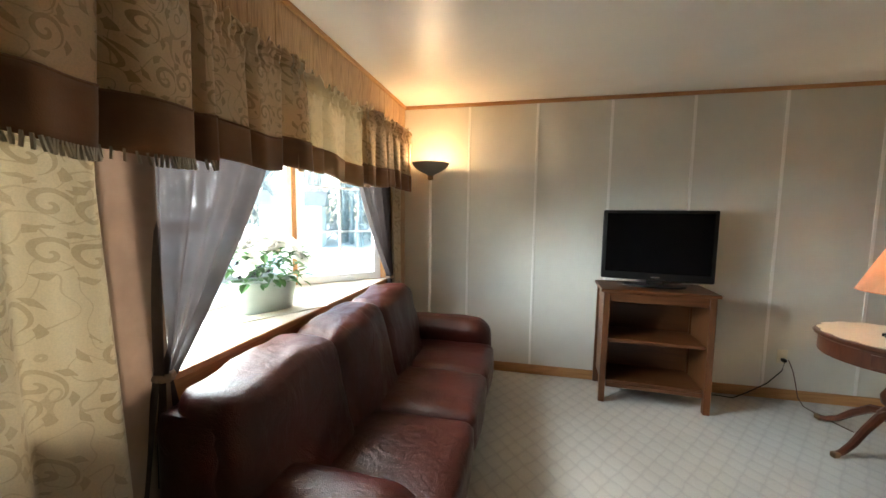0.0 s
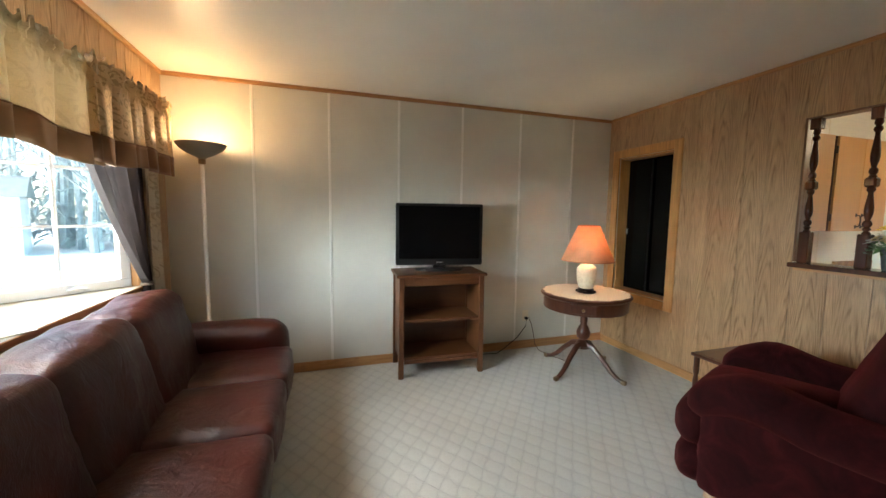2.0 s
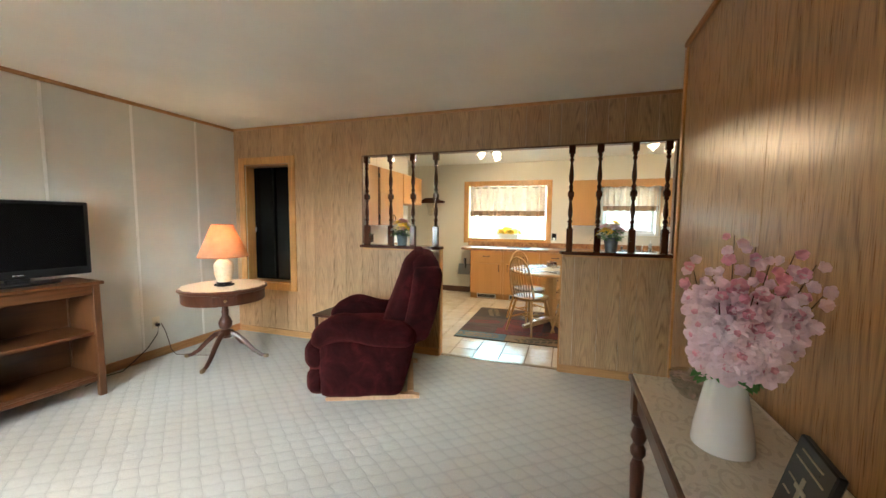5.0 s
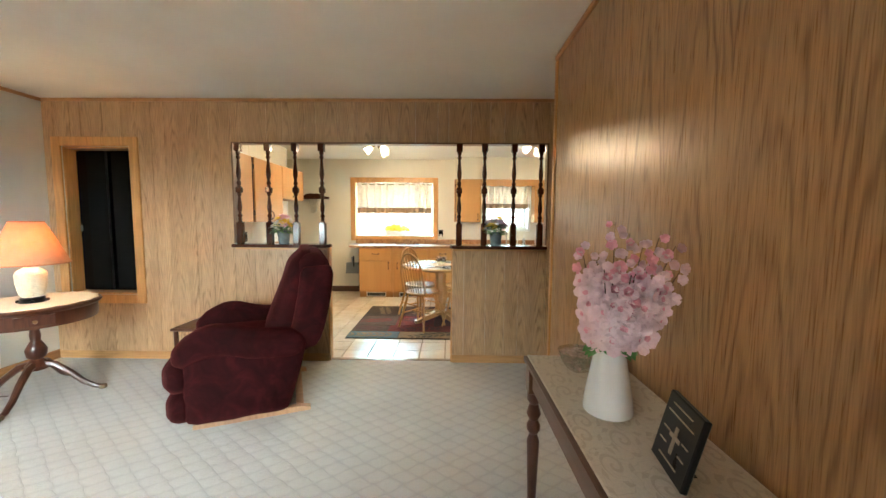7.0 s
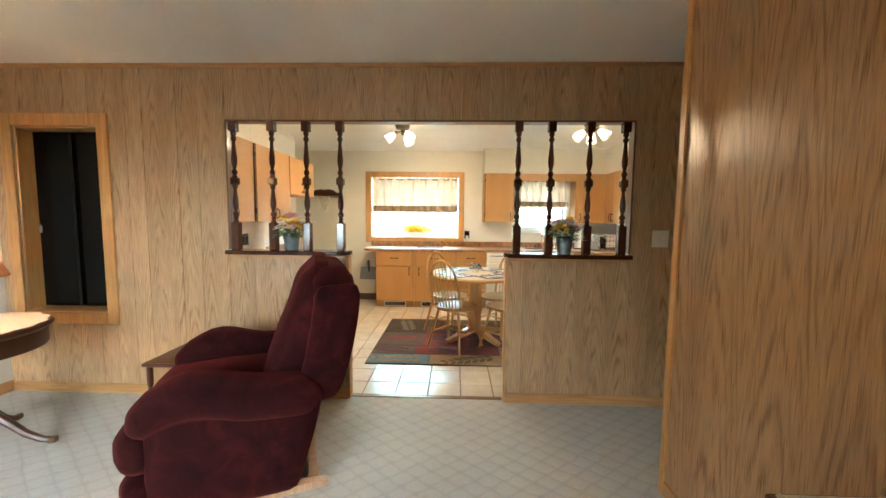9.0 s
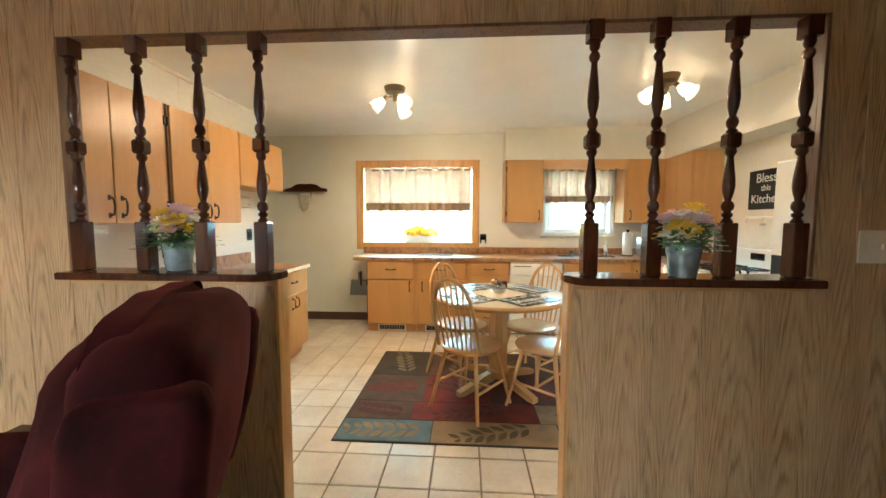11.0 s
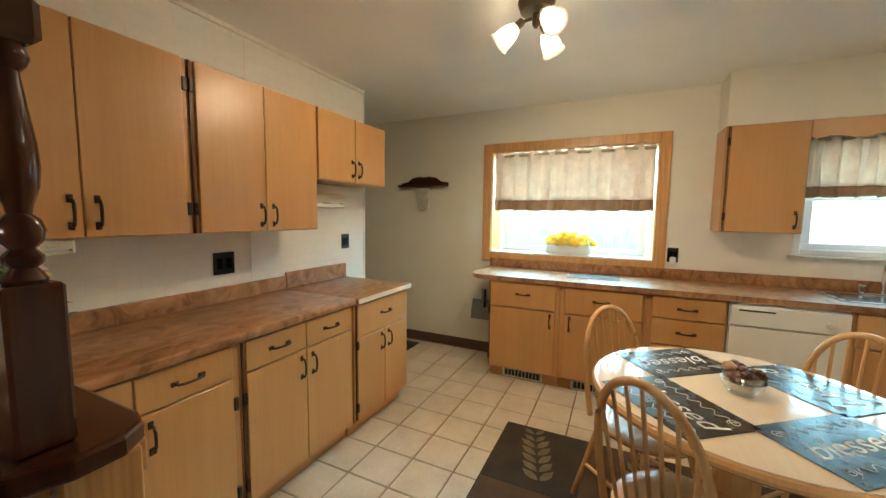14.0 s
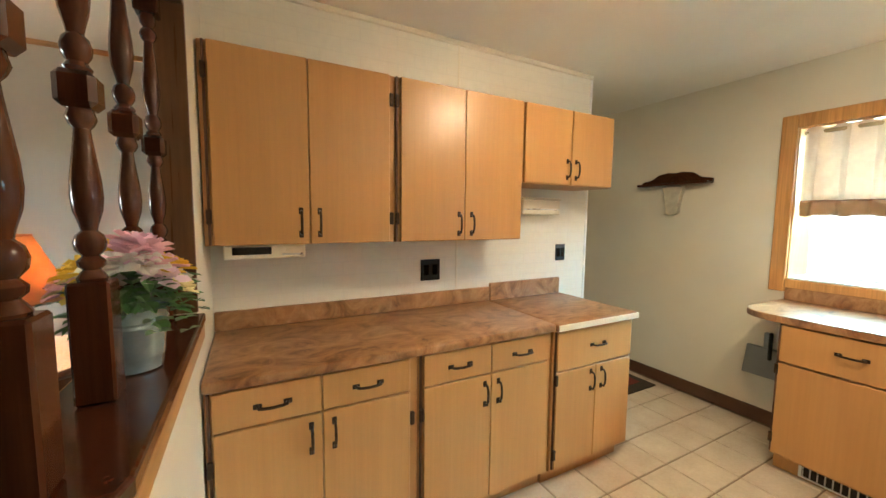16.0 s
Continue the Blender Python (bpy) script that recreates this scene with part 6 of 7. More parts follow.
# north run, front at y = 2.62
NF, ND = 2.615, YN - 2.615 - 0.003
x = 3.99
cabinet("base_cabinet", pose(x, NF, 0), 4.690 - x, ND, 0, ZT, [
    ("drawer", -0.030, 0.311, DZ0, DZ1, 0.150, 0.785), ("drawer", 0.316, 0.660, DZ0, DZ1, 0.485, 0.785),
    ("door", -0.030, 0.311, OZ0, OZ1, 0.274, 0.625), ("door", 0.316, 0.660, OZ0, OZ1, 0.355, 0.625)], "maple base cabinet with two drawers and two doors", NB, ZB,
    hinges=((-0.040, 0.20), (-0.040, 0.60), (0.670, 0.20), (0.670, 0.60)), left=0.052)
cabinet("base_cabinet", pose(4.692, NF, 0), 0.742, ND, 0, ZT, [
    ("drawer", 0.022, 0.360, DZ0, DZ1, 0.195, 0.785), ("drawer", 0.364, 0.712, DZ0, DZ1, 0.54, 0.785),
    ("door", 0.022, 0.360, OZ0, OZ1, 0.325, 0.625), ("door", 0.364, 0.712, OZ0, OZ1, 0.400, 0.625)], "maple base cabinet with two drawers and two doors", NB, ZB,
    hinges=((0.010, 0.20), (0.010, 0.60)))
cabinet("base_cabinet", pose(5.436, NF - 0.012, 0), 0.60, ND + 0.012, 0, ZT, [
    ("drawer", 0.016, 0.59, EZ0, DZ1, 0.31, 0.755), ("door", 0.016, 0.302, OZ0, EZ1, 0.262, 0.56), ("door", 0.306, 0.59, OZ0, EZ1, 0.345, 0.56)],
    "maple base cabinet with one drawer and two doors", NB, ZB, hinges=((0.015, 0.20), (0.015, 0.60)))

ctop = thing("countertop", pose(0, 0, ZT), "brown marbled laminate countertop with a rolled edge", "countertop")
part("slab", boxm(3.936, 5.43, 2.575, YN - 0.002, 0.001, 0.040, bev=0.010, seg=3), LAMINATE, ctop, smooth=True)
part("slab", boxm(5.432, 6.045, 2.565, YN - 0.002, 0.001, 0.038, bev=0.008, seg=3), LAMINATE, ctop, smooth=True)
part("metal_edge", boxm(5.436, 6.05, 2.560, 2.566, 0.003, 0.034, bev=0.001), BISQUE, ctop)
part("backsplash", boxm(3.936, 5.43, YN - 0.024, YN - 0.002, 0.040, 0.128, bev=0.005, seg=2), LAMINATE, ctop)
part("backsplash", boxm(5.435, 6.03, YN - 0.024, YN - 0.002, 0.0385, 0.150, bev=0.004), LAMINATE, ctop)

# north wall cabinets
UF, UD = 2.888, YN - 2.888 - 0.003
NU = "north wall cabinets"
cabinet("wall_cabinet", pose(3.99, UF, 0), 0.70, UD, 1.31, 2.06, [
    ("door", -0.022, 0.321, 1.312, 2.058, 0.288, 1.40), ("door", 0.325, 0.672, 1.312, 2.058, 0.362, 1.40)], "tall maple wall cabinet with two doors", NU,
    hinges=((-0.034, 1.42), (-0.034, 1.95), (0.680, 1.42), (0.680, 1.95)), left=0.052)
cabinet("wall_cabinet", pose(4.692, UF, 0), 0.738, UD, 1.31, 2.06, [
    ("door", 0.024, 0.368, 1.312, 2.058, 0.336, 1.395), ("door", 0.372, 0.735, 1.312, 2.058, 0.410, 1.395)], "tall maple wall cabinet with two doors", NU,
    hinges=((0.006, 1.42), (0.006, 1.95)))
cabinet("wall_cabinet", pose(5.432, UF, 0), 0.728, UD, 1.622, 2.06, [
    ("door", 0.012, 0.364, 1.626, 2.058, 0.330, 1.715), ("door", 0.368, 0.725, 1.626, 2.058, 0.402, 1.715)], "short maple wall cabinet with two doors", NU)

# ---- east run: local x runs towards -y ----
EF, ED = 6.705, XE - 6.705 - 0.003
EB = "east base cabinets"


def east(y):
    return pose(EF, y, 0, 0, 0, -90)


cabinet("base_cabinet", east(2.158), 0.585, ED, 0, ZT, [("drawer", 0.012, 0.552, EZ0, DZ1, 0.29, 0.76), ("door", 0.012, 0.552, OZ0, EZ1, 0.512, 0.56)],
        "maple base cabinet with a drawer and a floor vent", EB, ZB, hinges=((0.006, 0.20), (0.006, 0.60)))
cabinet("base_cabinet", east(1.571), 0.60, ED, 0, ZT, [("drawer", 0.035, 0.58, EZ0, DZ1, 0.30, 0.76), ("door", 0.035, 0.58, OZ0, EZ1, 0.075, 0.56)],
        "maple base cabinet with a drawer and a floor vent", EB, ZB)
cabinet("base_cabinet", east(0.969), 0.480, ED, 0, ZT, [("drawer", 0.035, 0.465, 0.70, 0.852, 0.25, 0.77), ("drawer", 0.035, 0.465, 0.51, 0.69, 0.25, 0.60), ("drawer", 0.035, 0.465, 0.31, 0.50, 0.25, 0.405), ("drawer", 0.035, 0.465, 0.115, 0.30, 0.25, 0.21)],
        "maple base cabinet with four drawers", EB, ZB)
cabinet("base_cabinet", east(-0.115), 0.768, ED, 0, ZT, [("false_front", 0.02, 0.745, EZ0, DZ1, None, 0), ("door", 0.02, 0.382, OZ0, EZ1, 0.345, 0.56), ("door", 0.386, 0.745, OZ0, EZ1, 0.422, 0.56)],
        "maple sink cabinet with two doors", EB, ZB)
cabinet("base_cabinet", east(-0.885), 0.760, ED, 0, ZT, [("door", 0.012, 0.16, OZ0, DZ1, 0.045, 0.72)], "maple corner base cabinet with one door", EB, ZB)
cabinet("base_cabinet", pose(6.70, -1.02, 0, 0, 0, 180), 0.555, 0.625, 0, ZT, [("door", 0.05, 0.53, OZ0, DZ1, 0.48, 0.72)], "maple base cabinet beside the stove", EB, ZB)
for y in (1.87, 1.30):
    v_ = thing("floor_vent", pose(EF + 0.052, y, 0), "white metal vent in the toe kick", "vent", "toe-kick vents")
    part("frame", boxm(-0.008, 0.004, -0.17, 0.17, 0.012, 0.092, bev=0.002), WHITE, v_)
    part("grille", boxm(-0.010, -0.008, -0.155, 0.155, 0.025, 0.08, bev=0), BLACK, v_)
    for k in range(11):
        part("slat", boxm(-0.0125, -0.009, -0.15 + 0.03 * k - 0.003, -0.15 + 0.03 * k + 0.003, 0.026, 0.079, bev=0), STEEL, v_)

ec = thing("countertop", pose(0, 0, ZT), "brown marbled laminate countertop with a rounded end", "countertop")
pts = [(EF - 0.03, -1.05), (EF - 0.03, 2.19)] + [(EF - 0.03 + 0.16 - 0.16 * math.cos(t), 2.19 + 0.17 * math.sin(t)) for t in (math.pi / 2 * k / 8 for k in range(1, 9))] + [(XE - 0.003, 2.36), (XE - 0.003, YS + 0.002), (6.14, YS + 0.002), (6.14, -1.0), (EF - 0.08, -1.0)]
SKX0, SKX1, SKY0, SKY1 = 6.775, 7.175, -0.82, -0.09
part("slab", extrude_poly(bmesh.new(), pts, 0.001, 0.040, 0.007), LAMINATE, ec)
part("backsplash", boxm(XE - 0.024, XE - 0.003, -1.62, 2.34, 0.040, 0.125, bev=0.004), LAMINATE, ec)
part("backsplash", boxm(6.15, XE - 0.026, YS + 0.002, YS + 0.022, 0.040, 0.125, bev=0.004), LAMINATE, ec)

sk = thing("kitchen_sink", pose(0, 0, ZT + 0.041), "stainless steel double sink", "sink")
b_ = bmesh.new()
# no hollows: two flat sheets whose darker steel paints the shade inside the bowls
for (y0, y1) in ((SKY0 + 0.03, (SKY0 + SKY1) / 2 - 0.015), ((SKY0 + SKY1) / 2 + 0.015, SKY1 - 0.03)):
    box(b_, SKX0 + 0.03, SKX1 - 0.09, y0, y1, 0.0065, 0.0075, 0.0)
rim = bmesh.new()
box(rim, SKX0, SKX1, SKY0, SKY1, 0.0, 0.006, 0.002)
part("rim", rim, STEEL, sk)
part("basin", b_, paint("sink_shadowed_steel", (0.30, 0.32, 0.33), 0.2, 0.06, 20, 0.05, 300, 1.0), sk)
fa = thing("faucet", pose(7.12, -0.42, ZT + 0.0475), "chrome gooseneck faucet with two handles", "faucet")
part("spout", tube(bmesh.new(), [(0, 0, 0), (0, 0, 0.16), (-0.012, 0, 0.21), (-0.05, 0, 0.235), (-0.095, 0, 0.215), (-0.11, 0, 0.175)], 0.011, 12), CHROME, fa, smooth=True)
part("base", boxm(-0.025, 0.025, -0.13, 0.13, 0, 0.014, bev=0.005), CHROME, fa)
for y in (-0.10, 0.10):
    part("handle", lathe(bmesh.new(), [(0.016, 0.012), (0.016, 0.04), (0.022, 0.05), (0.022, 0.06), (0.01, 0.066)], 14, 0, y), CHROME, fa, smooth=True)
    part("lever", boxm(-0.035, 0.035, y - 0.006, y + 0.006, 0.055, 0.066, bev=0.003), CHROME, fa)
part("sprayer", tube(bmesh.new(), [(0, -0.2, -0.006), (0, -0.2, 0.06), (-0.03, -0.2, 0.085)], 0.011, 10), CHROME, fa, smooth=True)
soap = thing("soap_dispenser", pose(7.10, -0.735, ZT + 0.0475), "grey soap bottle with a white pump", "soap dispenser")
part("bottle", lathe(bmesh.new(), [(0.026, 0), (0.028, 0.005), (0.028, 0.10), (0.014, 0.118), (0.012, 0.125)], 18), STEEL, soap, smooth=True)
part("pump", tube(bmesh.new(), [(0, 0, 0.12), (0, 0, 0.165), (-0.03, 0, 0.17)], 0.006, 8), WHITE, soap)
pt = thing("paper_towel_holder", pose(7.08, -0.985, ZT + 0.041), "roll of white paper towel on a wooden holder", "paper towel")
part("base", lathe(bmesh.new(), [(0.075, 0), (0.075, 0.012), (0.07, 0.016)], 24), MAHOG, pt)
part("roll", lathe(bmesh.new(), [(0.055, 0.018), (0.056, 0.02), (0.056, 0.285), (0.055, 0.287)], 28), PAPER, pt, smooth=True)
part("knob", lathe(bmesh.new(), [(0.012, 0.285), (0.012, 0.30), (0.022, 0.305), (0.022, 0.32), (0.01, 0.326)], 14), BLACK, pt)

to = thing("toaster_oven", pose(6.93, -1.30, ZT + 0.041, 0, 0, -62), "steel toaster oven with a plaid towel over it", "toaster oven")
part("body", boxm(-0.23, 0.23, -0.14, 0.14, 0.015, 0.235, bev=0.010, seg=2), STEEL, to, smooth=True)
part("door", boxm(-0.215, 0.10, -0.152, -0.141, 0.035, 0.215, bev=0.003), DARKGLASS, to)
part("door_handle", boxm(-0.19, 0.075, -0.17, -0.158, 0.19, 0.204, bev=0.004), STEEL, to)
for z in (0.06, 0.115, 0.17):
    part("knob", lathe(bmesh.new(), [(0.022, 0), (0.022, 0.012), (0.016, 0.018)], 16), BLACK, to, at=pose(0.165, -0.141, z, 90))
for sx in (-0.2, 0.2):
    part("foot", boxm(sx - 0.015, sx + 0.015, -0.1, 0.1, 0, 0.016, bev=0.003), BLACK, to)


def plaid():
    m, nt, b = nodes_of("plaid_cloth")
    v = coords(nt, shift=False)
    sep = nt.nodes.new("ShaderNodeSeparateXYZ")
    lk(nt, v, sep.inputs[0])
    a = math_node(nt, "GREATER_THAN", math_node(nt, "SINE", math_node(nt, "MULTIPLY", sep.outputs[0], 95.0)), 0.55)
    c = math_node(nt, "GREATER_THAN", math_node(nt, "SINE", math_node(nt, "MULTIPLY", sep.outputs[2], 95.0)), 0.55)
    col = mix(nt, math_node(nt, "MULTIPLY", math_node(nt, "ADD", a, c), 0.5), (0.76, 0.73, 0.68), (0.34, 0.27, 0.25))
    lk(nt, col, b.inputs["Base Color"])
    b.inputs["Roughness"].default_value = 0.95
    bump(nt, b, noise_tex(nt, v, 300.0), 0.3, 0.002)
    return m


towel = thing("plaid_towel", pose(6.93, -1.30, ZT + 0.041, 0, 0, -62), "white and brown plaid towel hung over the toaster oven", "towel")


def towel_fn(u, v):
    s = v * 0.52
    x_ = -0.13 + 0.23 * u
    if s < 0.19:
        return (x_, -0.178 + 0.003 * math.sin(9 * u), 0.05 + s)
    if s < 0.50:
        return (x_, -0.178 + (s - 0.19) * 1.0, 0.2405 + 0.002 * math.sin(12 * u))
    return (x_, 0.147, 0.24 - (s - 0.50))


thick(part("cloth", sheet(bmesh.new(), 16, 30, towel_fn), plaid(), towel, smooth=True), 0.004)

dw = thing("dishwasher", pose(EF - 0.005, 0.487, 0, 0, 0, -90), "white dishwasher under the counter", "dishwasher")
part("body", boxm(0.003, 0.597, 0.005, 0.55, 0.02, ZT - 0.004, bev=0.002), ENAMEL, dw)
part("door", boxm(0.006, 0.594, -0.018, 0.004, 0.12, 0.70, bev=0.006), ENAMEL, dw)
part("control_panel", boxm(0.006, 0.594, -0.022, 0.004, 0.706, 0.845, bev=0.006), ENAMEL, dw)
part("vent_slot", boxm(0.05, 0.24, -0.024, -0.02, 0.805, 0.815, bev=0.001), BLACK, dw)
part("dial", lathe(bmesh.new(), [(0.02, 0), (0.02, 0.01), (0.014, 0.014)], 16), ENAMEL, dw, at=pose(0.5, -0.022, 0.765, 90))
part("toe_panel", boxm(0.006, 0.594, 0.02, 0.03, 0.01, 0.115, bev=0.001), BLACK, dw)

# east wall cabinets with the scalloped board between them
UX, UXD = 6.985, XE - 6.985 - 0.003
EU = "east wall cabinets"
cabinet("wall_cabinet", pose(UX, 0.525, 0, 0, 0, -90), 0.465, UXD, 1.31, 2.06, [("door", 0.03, 0.455, 1.315, 2.055, 0.415, 1.40)], "maple wall cabinet with one door", EU, hinges=((0.02, 1.42), (0.02, 1.95)))
cabinet("wall_cabinet", pose(UX, -0.885, 0, 0, 0, -90), 0.475, UXD, 1.31, 2.06, [("door", 0.03, 0.44, 1.315, 2.055, 0.07, 1.40)], "maple wall cabinet with one door", EU)
cabinet("wall_cabinet", pose(UX, -1.35, 0, 0, 0, 180), 0.555, 0.297, 1.31, 2.06, [("door", 0.03, 0.275, 1.315, 2.055, 0.245, 1.40), ("door", 0.279, 0.545, 1.315, 2.055, 0.31, 1.40)], "maple wall cabinet with two doors", EU)
vb = thing("scalloped_board", pose(UX, 0, 0), "scalloped maple board above the sink window", "valance board")
prof = [(0.058, 2.06), (0.058, 1.955)]
for k in range(4):
    y0 = 0.058 - 0.235 * k
    prof += [(y0 - 0.235 * q, 1.925 + 0.03 * math.sin(math.pi * q)) for q in (0.1, 0.3, 0.5, 0.7, 0.9)]
prof += [(-0.884, 1.955), (-0.884, 2.06)]
b_ = extrude_poly(bmesh.new(), prof, 0.0, 0.018)
part("board", b_, MAPLE, vb, at=Matrix(((0, 0, 1, 0), (1, 0, 0, 0), (0, 1, 0, 0), (0, 0, 0, 1))))

# ---- stove ----
sv = thing("gas_stove", pose(5.80, -0.95, 0, 0, 0, 180), "white gas stove with a black oven window", "stove")
part("body", boxm(-0.325, 0.325, 0.0, 0.66, 0.02, 0.885, bev=0.004), ENAMEL, sv)
part("cooktop", boxm(-0.33, 0.33, -0.02, 0.66, 0.886, 0.905, bev=0.006), ENAMEL, sv)
part("control_panel", boxm(-0.325, 0.325, -0.03, -0.001, 0.795, 0.884, bev=0.008), ENAMEL, sv)
for k in range(4):
    part("knob", lathe(bmesh.new(), [(0.022, 0), (0.022, 0.012), (0.015, 0.024)], 16), ENAMEL, sv, at=pose(-0.24 + 0.16 * k, -0.03, 0.842, 90))
dr = part("oven_door", boxm(-0.32, 0.32, -0.035, -0.001, 0.25, 0.785, bev=0.008), ENAMEL, sv)
part("oven_window", boxm(-0.20, 0.20, -0.038, -0.034, 0.40, 0.63, bev=0.003), DARKGLASS, dr)
part("oven_handle", tube(bmesh.new(), [(-0.29, -0.036, 0.735), (-0.29, -0.07, 0.735), (0.29, -0.07, 0.735), (0.29, -0.036, 0.735)], 0.012, 10), ENAMEL, dr, smooth=True)
part("drawer", boxm(-0.32, 0.32, -0.03, -0.001, 0.04, 0.238, bev=0.006), ENAMEL, sv)
part("back_guard", boxm(-0.33, 0.33, 0.60, 0.66, 0.906, 1.09, bev=0.012), ENAMEL, sv)
part("clock", boxm(-0.08, 0.08, 0.597, 0.601, 0.99, 1.05, bev=0.002), DARKGLASS, sv)
for sx in (-0.16, 0.16):
    for sy in (0.16, 0.44):
        b_ = bmesh.new()
        for q in (-0.1, 0, 0.1):
            box(b_, sx - 0.12, sx + 0.12, sy + q - 0.005, sy + q + 0.005, 0.925, 0.935, 0)
            box(b_, sx + q - 0.005, sx + q + 0.005, sy - 0.12, sy + 0.12, 0.925, 0.935, 0)
        for q in (-0.11, 0.11):
            for q2 in (-0.11, 0.11):
                box(b_, sx + q - 0.006, sx + q + 0.006, sy + q2 - 0.006, sy + q2 + 0.006, 0.904, 0.926, 0)
        part("grate", b_, BLACK, sv)
        part("burner", lathe(bmesh.new(), [(0.045, 0.904), (0.045, 0.912), (0.03, 0.918)], 18, sx, sy), STEEL, sv)
for sx in (-0.3, 0.3):
    part("foot", boxm(sx - 0.02, sx + 0.02, 0.05, 0.6, 0, 0.022, bev=0), BLACK, sv)

fr = thing("refrigerator", pose(4.53, -0.93, 0, 0, 0, 180), "tall white refrigerator with a dark dispenser", "refrigerator")
part("body", boxm(-0.35, 0.35, 0.055, 0.70, 0.02, 1.70, bev=0.006), ENAMEL, fr)
for x0, x1, hx in ((-0.35, -0.03, -0.07), (-0.024, 0.35, 0.02)):
    d_ = part("door", boxm(x0, x1, 0.0, 0.05, 0.09, 1.695, bev=0.012, seg=2), ENAMEL, fr)
    part("handle", tube(bmesh.new(), [(hx, 0.002, 0.7), (hx, -0.045, 0.74), (hx, -0.045, 1.3), (hx, 0.002, 1.34)], 0.013, 8), ENAMEL, d_)
part("dispenser", boxm(-0.335, -0.12, -0.004, 0.002, 0.80, 1.12, bev=0.004), BLACK, fr, "black dispenser panel with a steel edge")
part("base_grille", boxm(-0.34, 0.34, 0.06, 0.08, 0.0, 0.085, bev=0), BLACK, fr)


def text_curve(name, body, size, m, mat, parent, extrude=0.001):
    cu = bpy.data.curves.new(name, "FONT")
    cu.body, cu.size, cu.extrude, cu.align_x, cu.align_y = body, size, extrude, "CENTER", "CENTER"
    cu.materials.append(mat)
    o = new(name, cu)
    o.matrix_basis = m
    o.parent = parent
    return o


sg = thing("kitchen_sign", pose(5.87, YS, 1.61, 0, 0, 180), "black wooden sign lettered Bless this Kitchen", "sign")
part("board", boxm(-0.20, 0.20, -0.014, 0.0, -0.175, 0.175, bev=0.003), SLATE, sg)
for s, z, k in (("Bless", 0.10, 0.115), ("this", 0.012, 0.075), ("Kitchen", -0.085, 0.105)):
    text_curve("lettering", s, k, pose(0, -0.0155, z, 90), CHALK, sg)
hk = thing("hook_rack", pose(5.86, YS, 1.36, 0, 0, 180), "white rail with small hooks under the sign", "hook rack")
part("rail", boxm(-0.23, 0.23, -0.015, 0.0, -0.012, 0.012, bev=0.003), WHITE, hk)
for x_ in (-0.19, 0.0, 0.19):
    part("hook", tube(bmesh.new(), [(x_, -0.014, 0.0), (x_, -0.035, -0.01), (x_, -0.04, -0.03), (x_, -0.025, -0.045)], 0.004, 6), STEEL, hk)
part("measuring_spoon", lathe(bmesh.new(), [(0.008, -0.075), (0.026, -0.065), (0.028, -0.05)], 14, 0.0, -0.03), STEEL, hk)


# ---- kitchen curtains ----
def cafe_curtain(y0, y1, x_, z0, z1, label, folds):
    t = thing("cafe_curtain", pose(x_, (y0 + y1) / 2, z0), label, "curtain", "kitchen window curtains")
    w, h = y1 - y0, z1 - z0
    bd = 0.17

    def wv(u, v):
        return 0.032 * math.sin(2 * math.pi * folds * (u + 0.03 * (1 - v) * math.sin(9 * u)) + 0.9 * math.sin(7 * u)) * (1.1 - 0.5 * v) + 0.008 * math.sin(2 * math.pi * folds * 2.6 * u + 1.5 * v)

    def up(u, v):
        vv = bd + (1 - bd) * v
        return (wv(u, vv), (u - 0.5) * w, h * vv + (0.008 * math.sin(80 * u) if v > 0.96 else 0))

    def dn(u, v):
        vv = bd * v
        return (wv(u, vv) * (1.6 - 0.6 * v) - 0.004, (u - 0.5) * w * 1.005, h * vv + 0.006 * math.sin(2 * math.pi * folds * u))
    thick(part("cloth", sheet(bmesh.new(), 90, 10, up), LINEN, t, smooth=True), 0.002)
    thick(part("ruffle", sheet(bmesh.new(), 120, 4, dn), LINENBAND, t, "tan ruffle", smooth=True), 0.003)
    part("piping", tube(bmesh.new(), [(wv(k / 60, bd) - 0.004, (k / 60 - 0.5) * w, h * bd) for k in range(61)], 0.004, 5), BAND, t)
    part("heading", tube(bmesh.new(), [(0, -w / 2, h * 0.95), (0, w / 2, h * 0.95)], 0.012, 8), cloth("heading_cloth", (0.45, 0.36, 0.22), (0.55, 0.45, 0.3)), t)
    return t


cafe_curtain(KW[0] + 0.03, KW[1] - 0.03, XE + 0.015, 1.46, 2.015, "cream linen cafe curtain with a tan ruffle", 8)
cafe_curtain(SW[0] + 0.01, SW[1] - 0.01, XE - 0.03, 1.565, 1.99, "cream linen cafe curtain with brown bands", 7)
fbx = thing("flower_box", pose(XE + 0.14, 1.61, KW[2] + 0.0175), "white wooden box of yellow artificial flowers", "flower box")
part("box", boxm(-0.05, 0.05, -0.20, 0.20, 0, 0.085, bev=0.004), CHALK, fbx)
rf = random.Random(31)
yb, gb = bmesh.new(), bmesh.new()
for k in range(170):
    a, q, e = rf.uniform(0, 6.28), rf.random() ** 0.5, rf.random()
    yy = 0.225 * q * math.cos(a)
    p = Vector((0.075 * q * math.sin(a), yy, 0.085 + (0.105 - 1.2 * yy * yy) * e))
    blossom(yb, p, (p.x * 4 - 0.15, p.y * 1.2, 0.12 + 0.2 * e), rf.uniform(0.022, 0.034), 8, 0.35, rf)
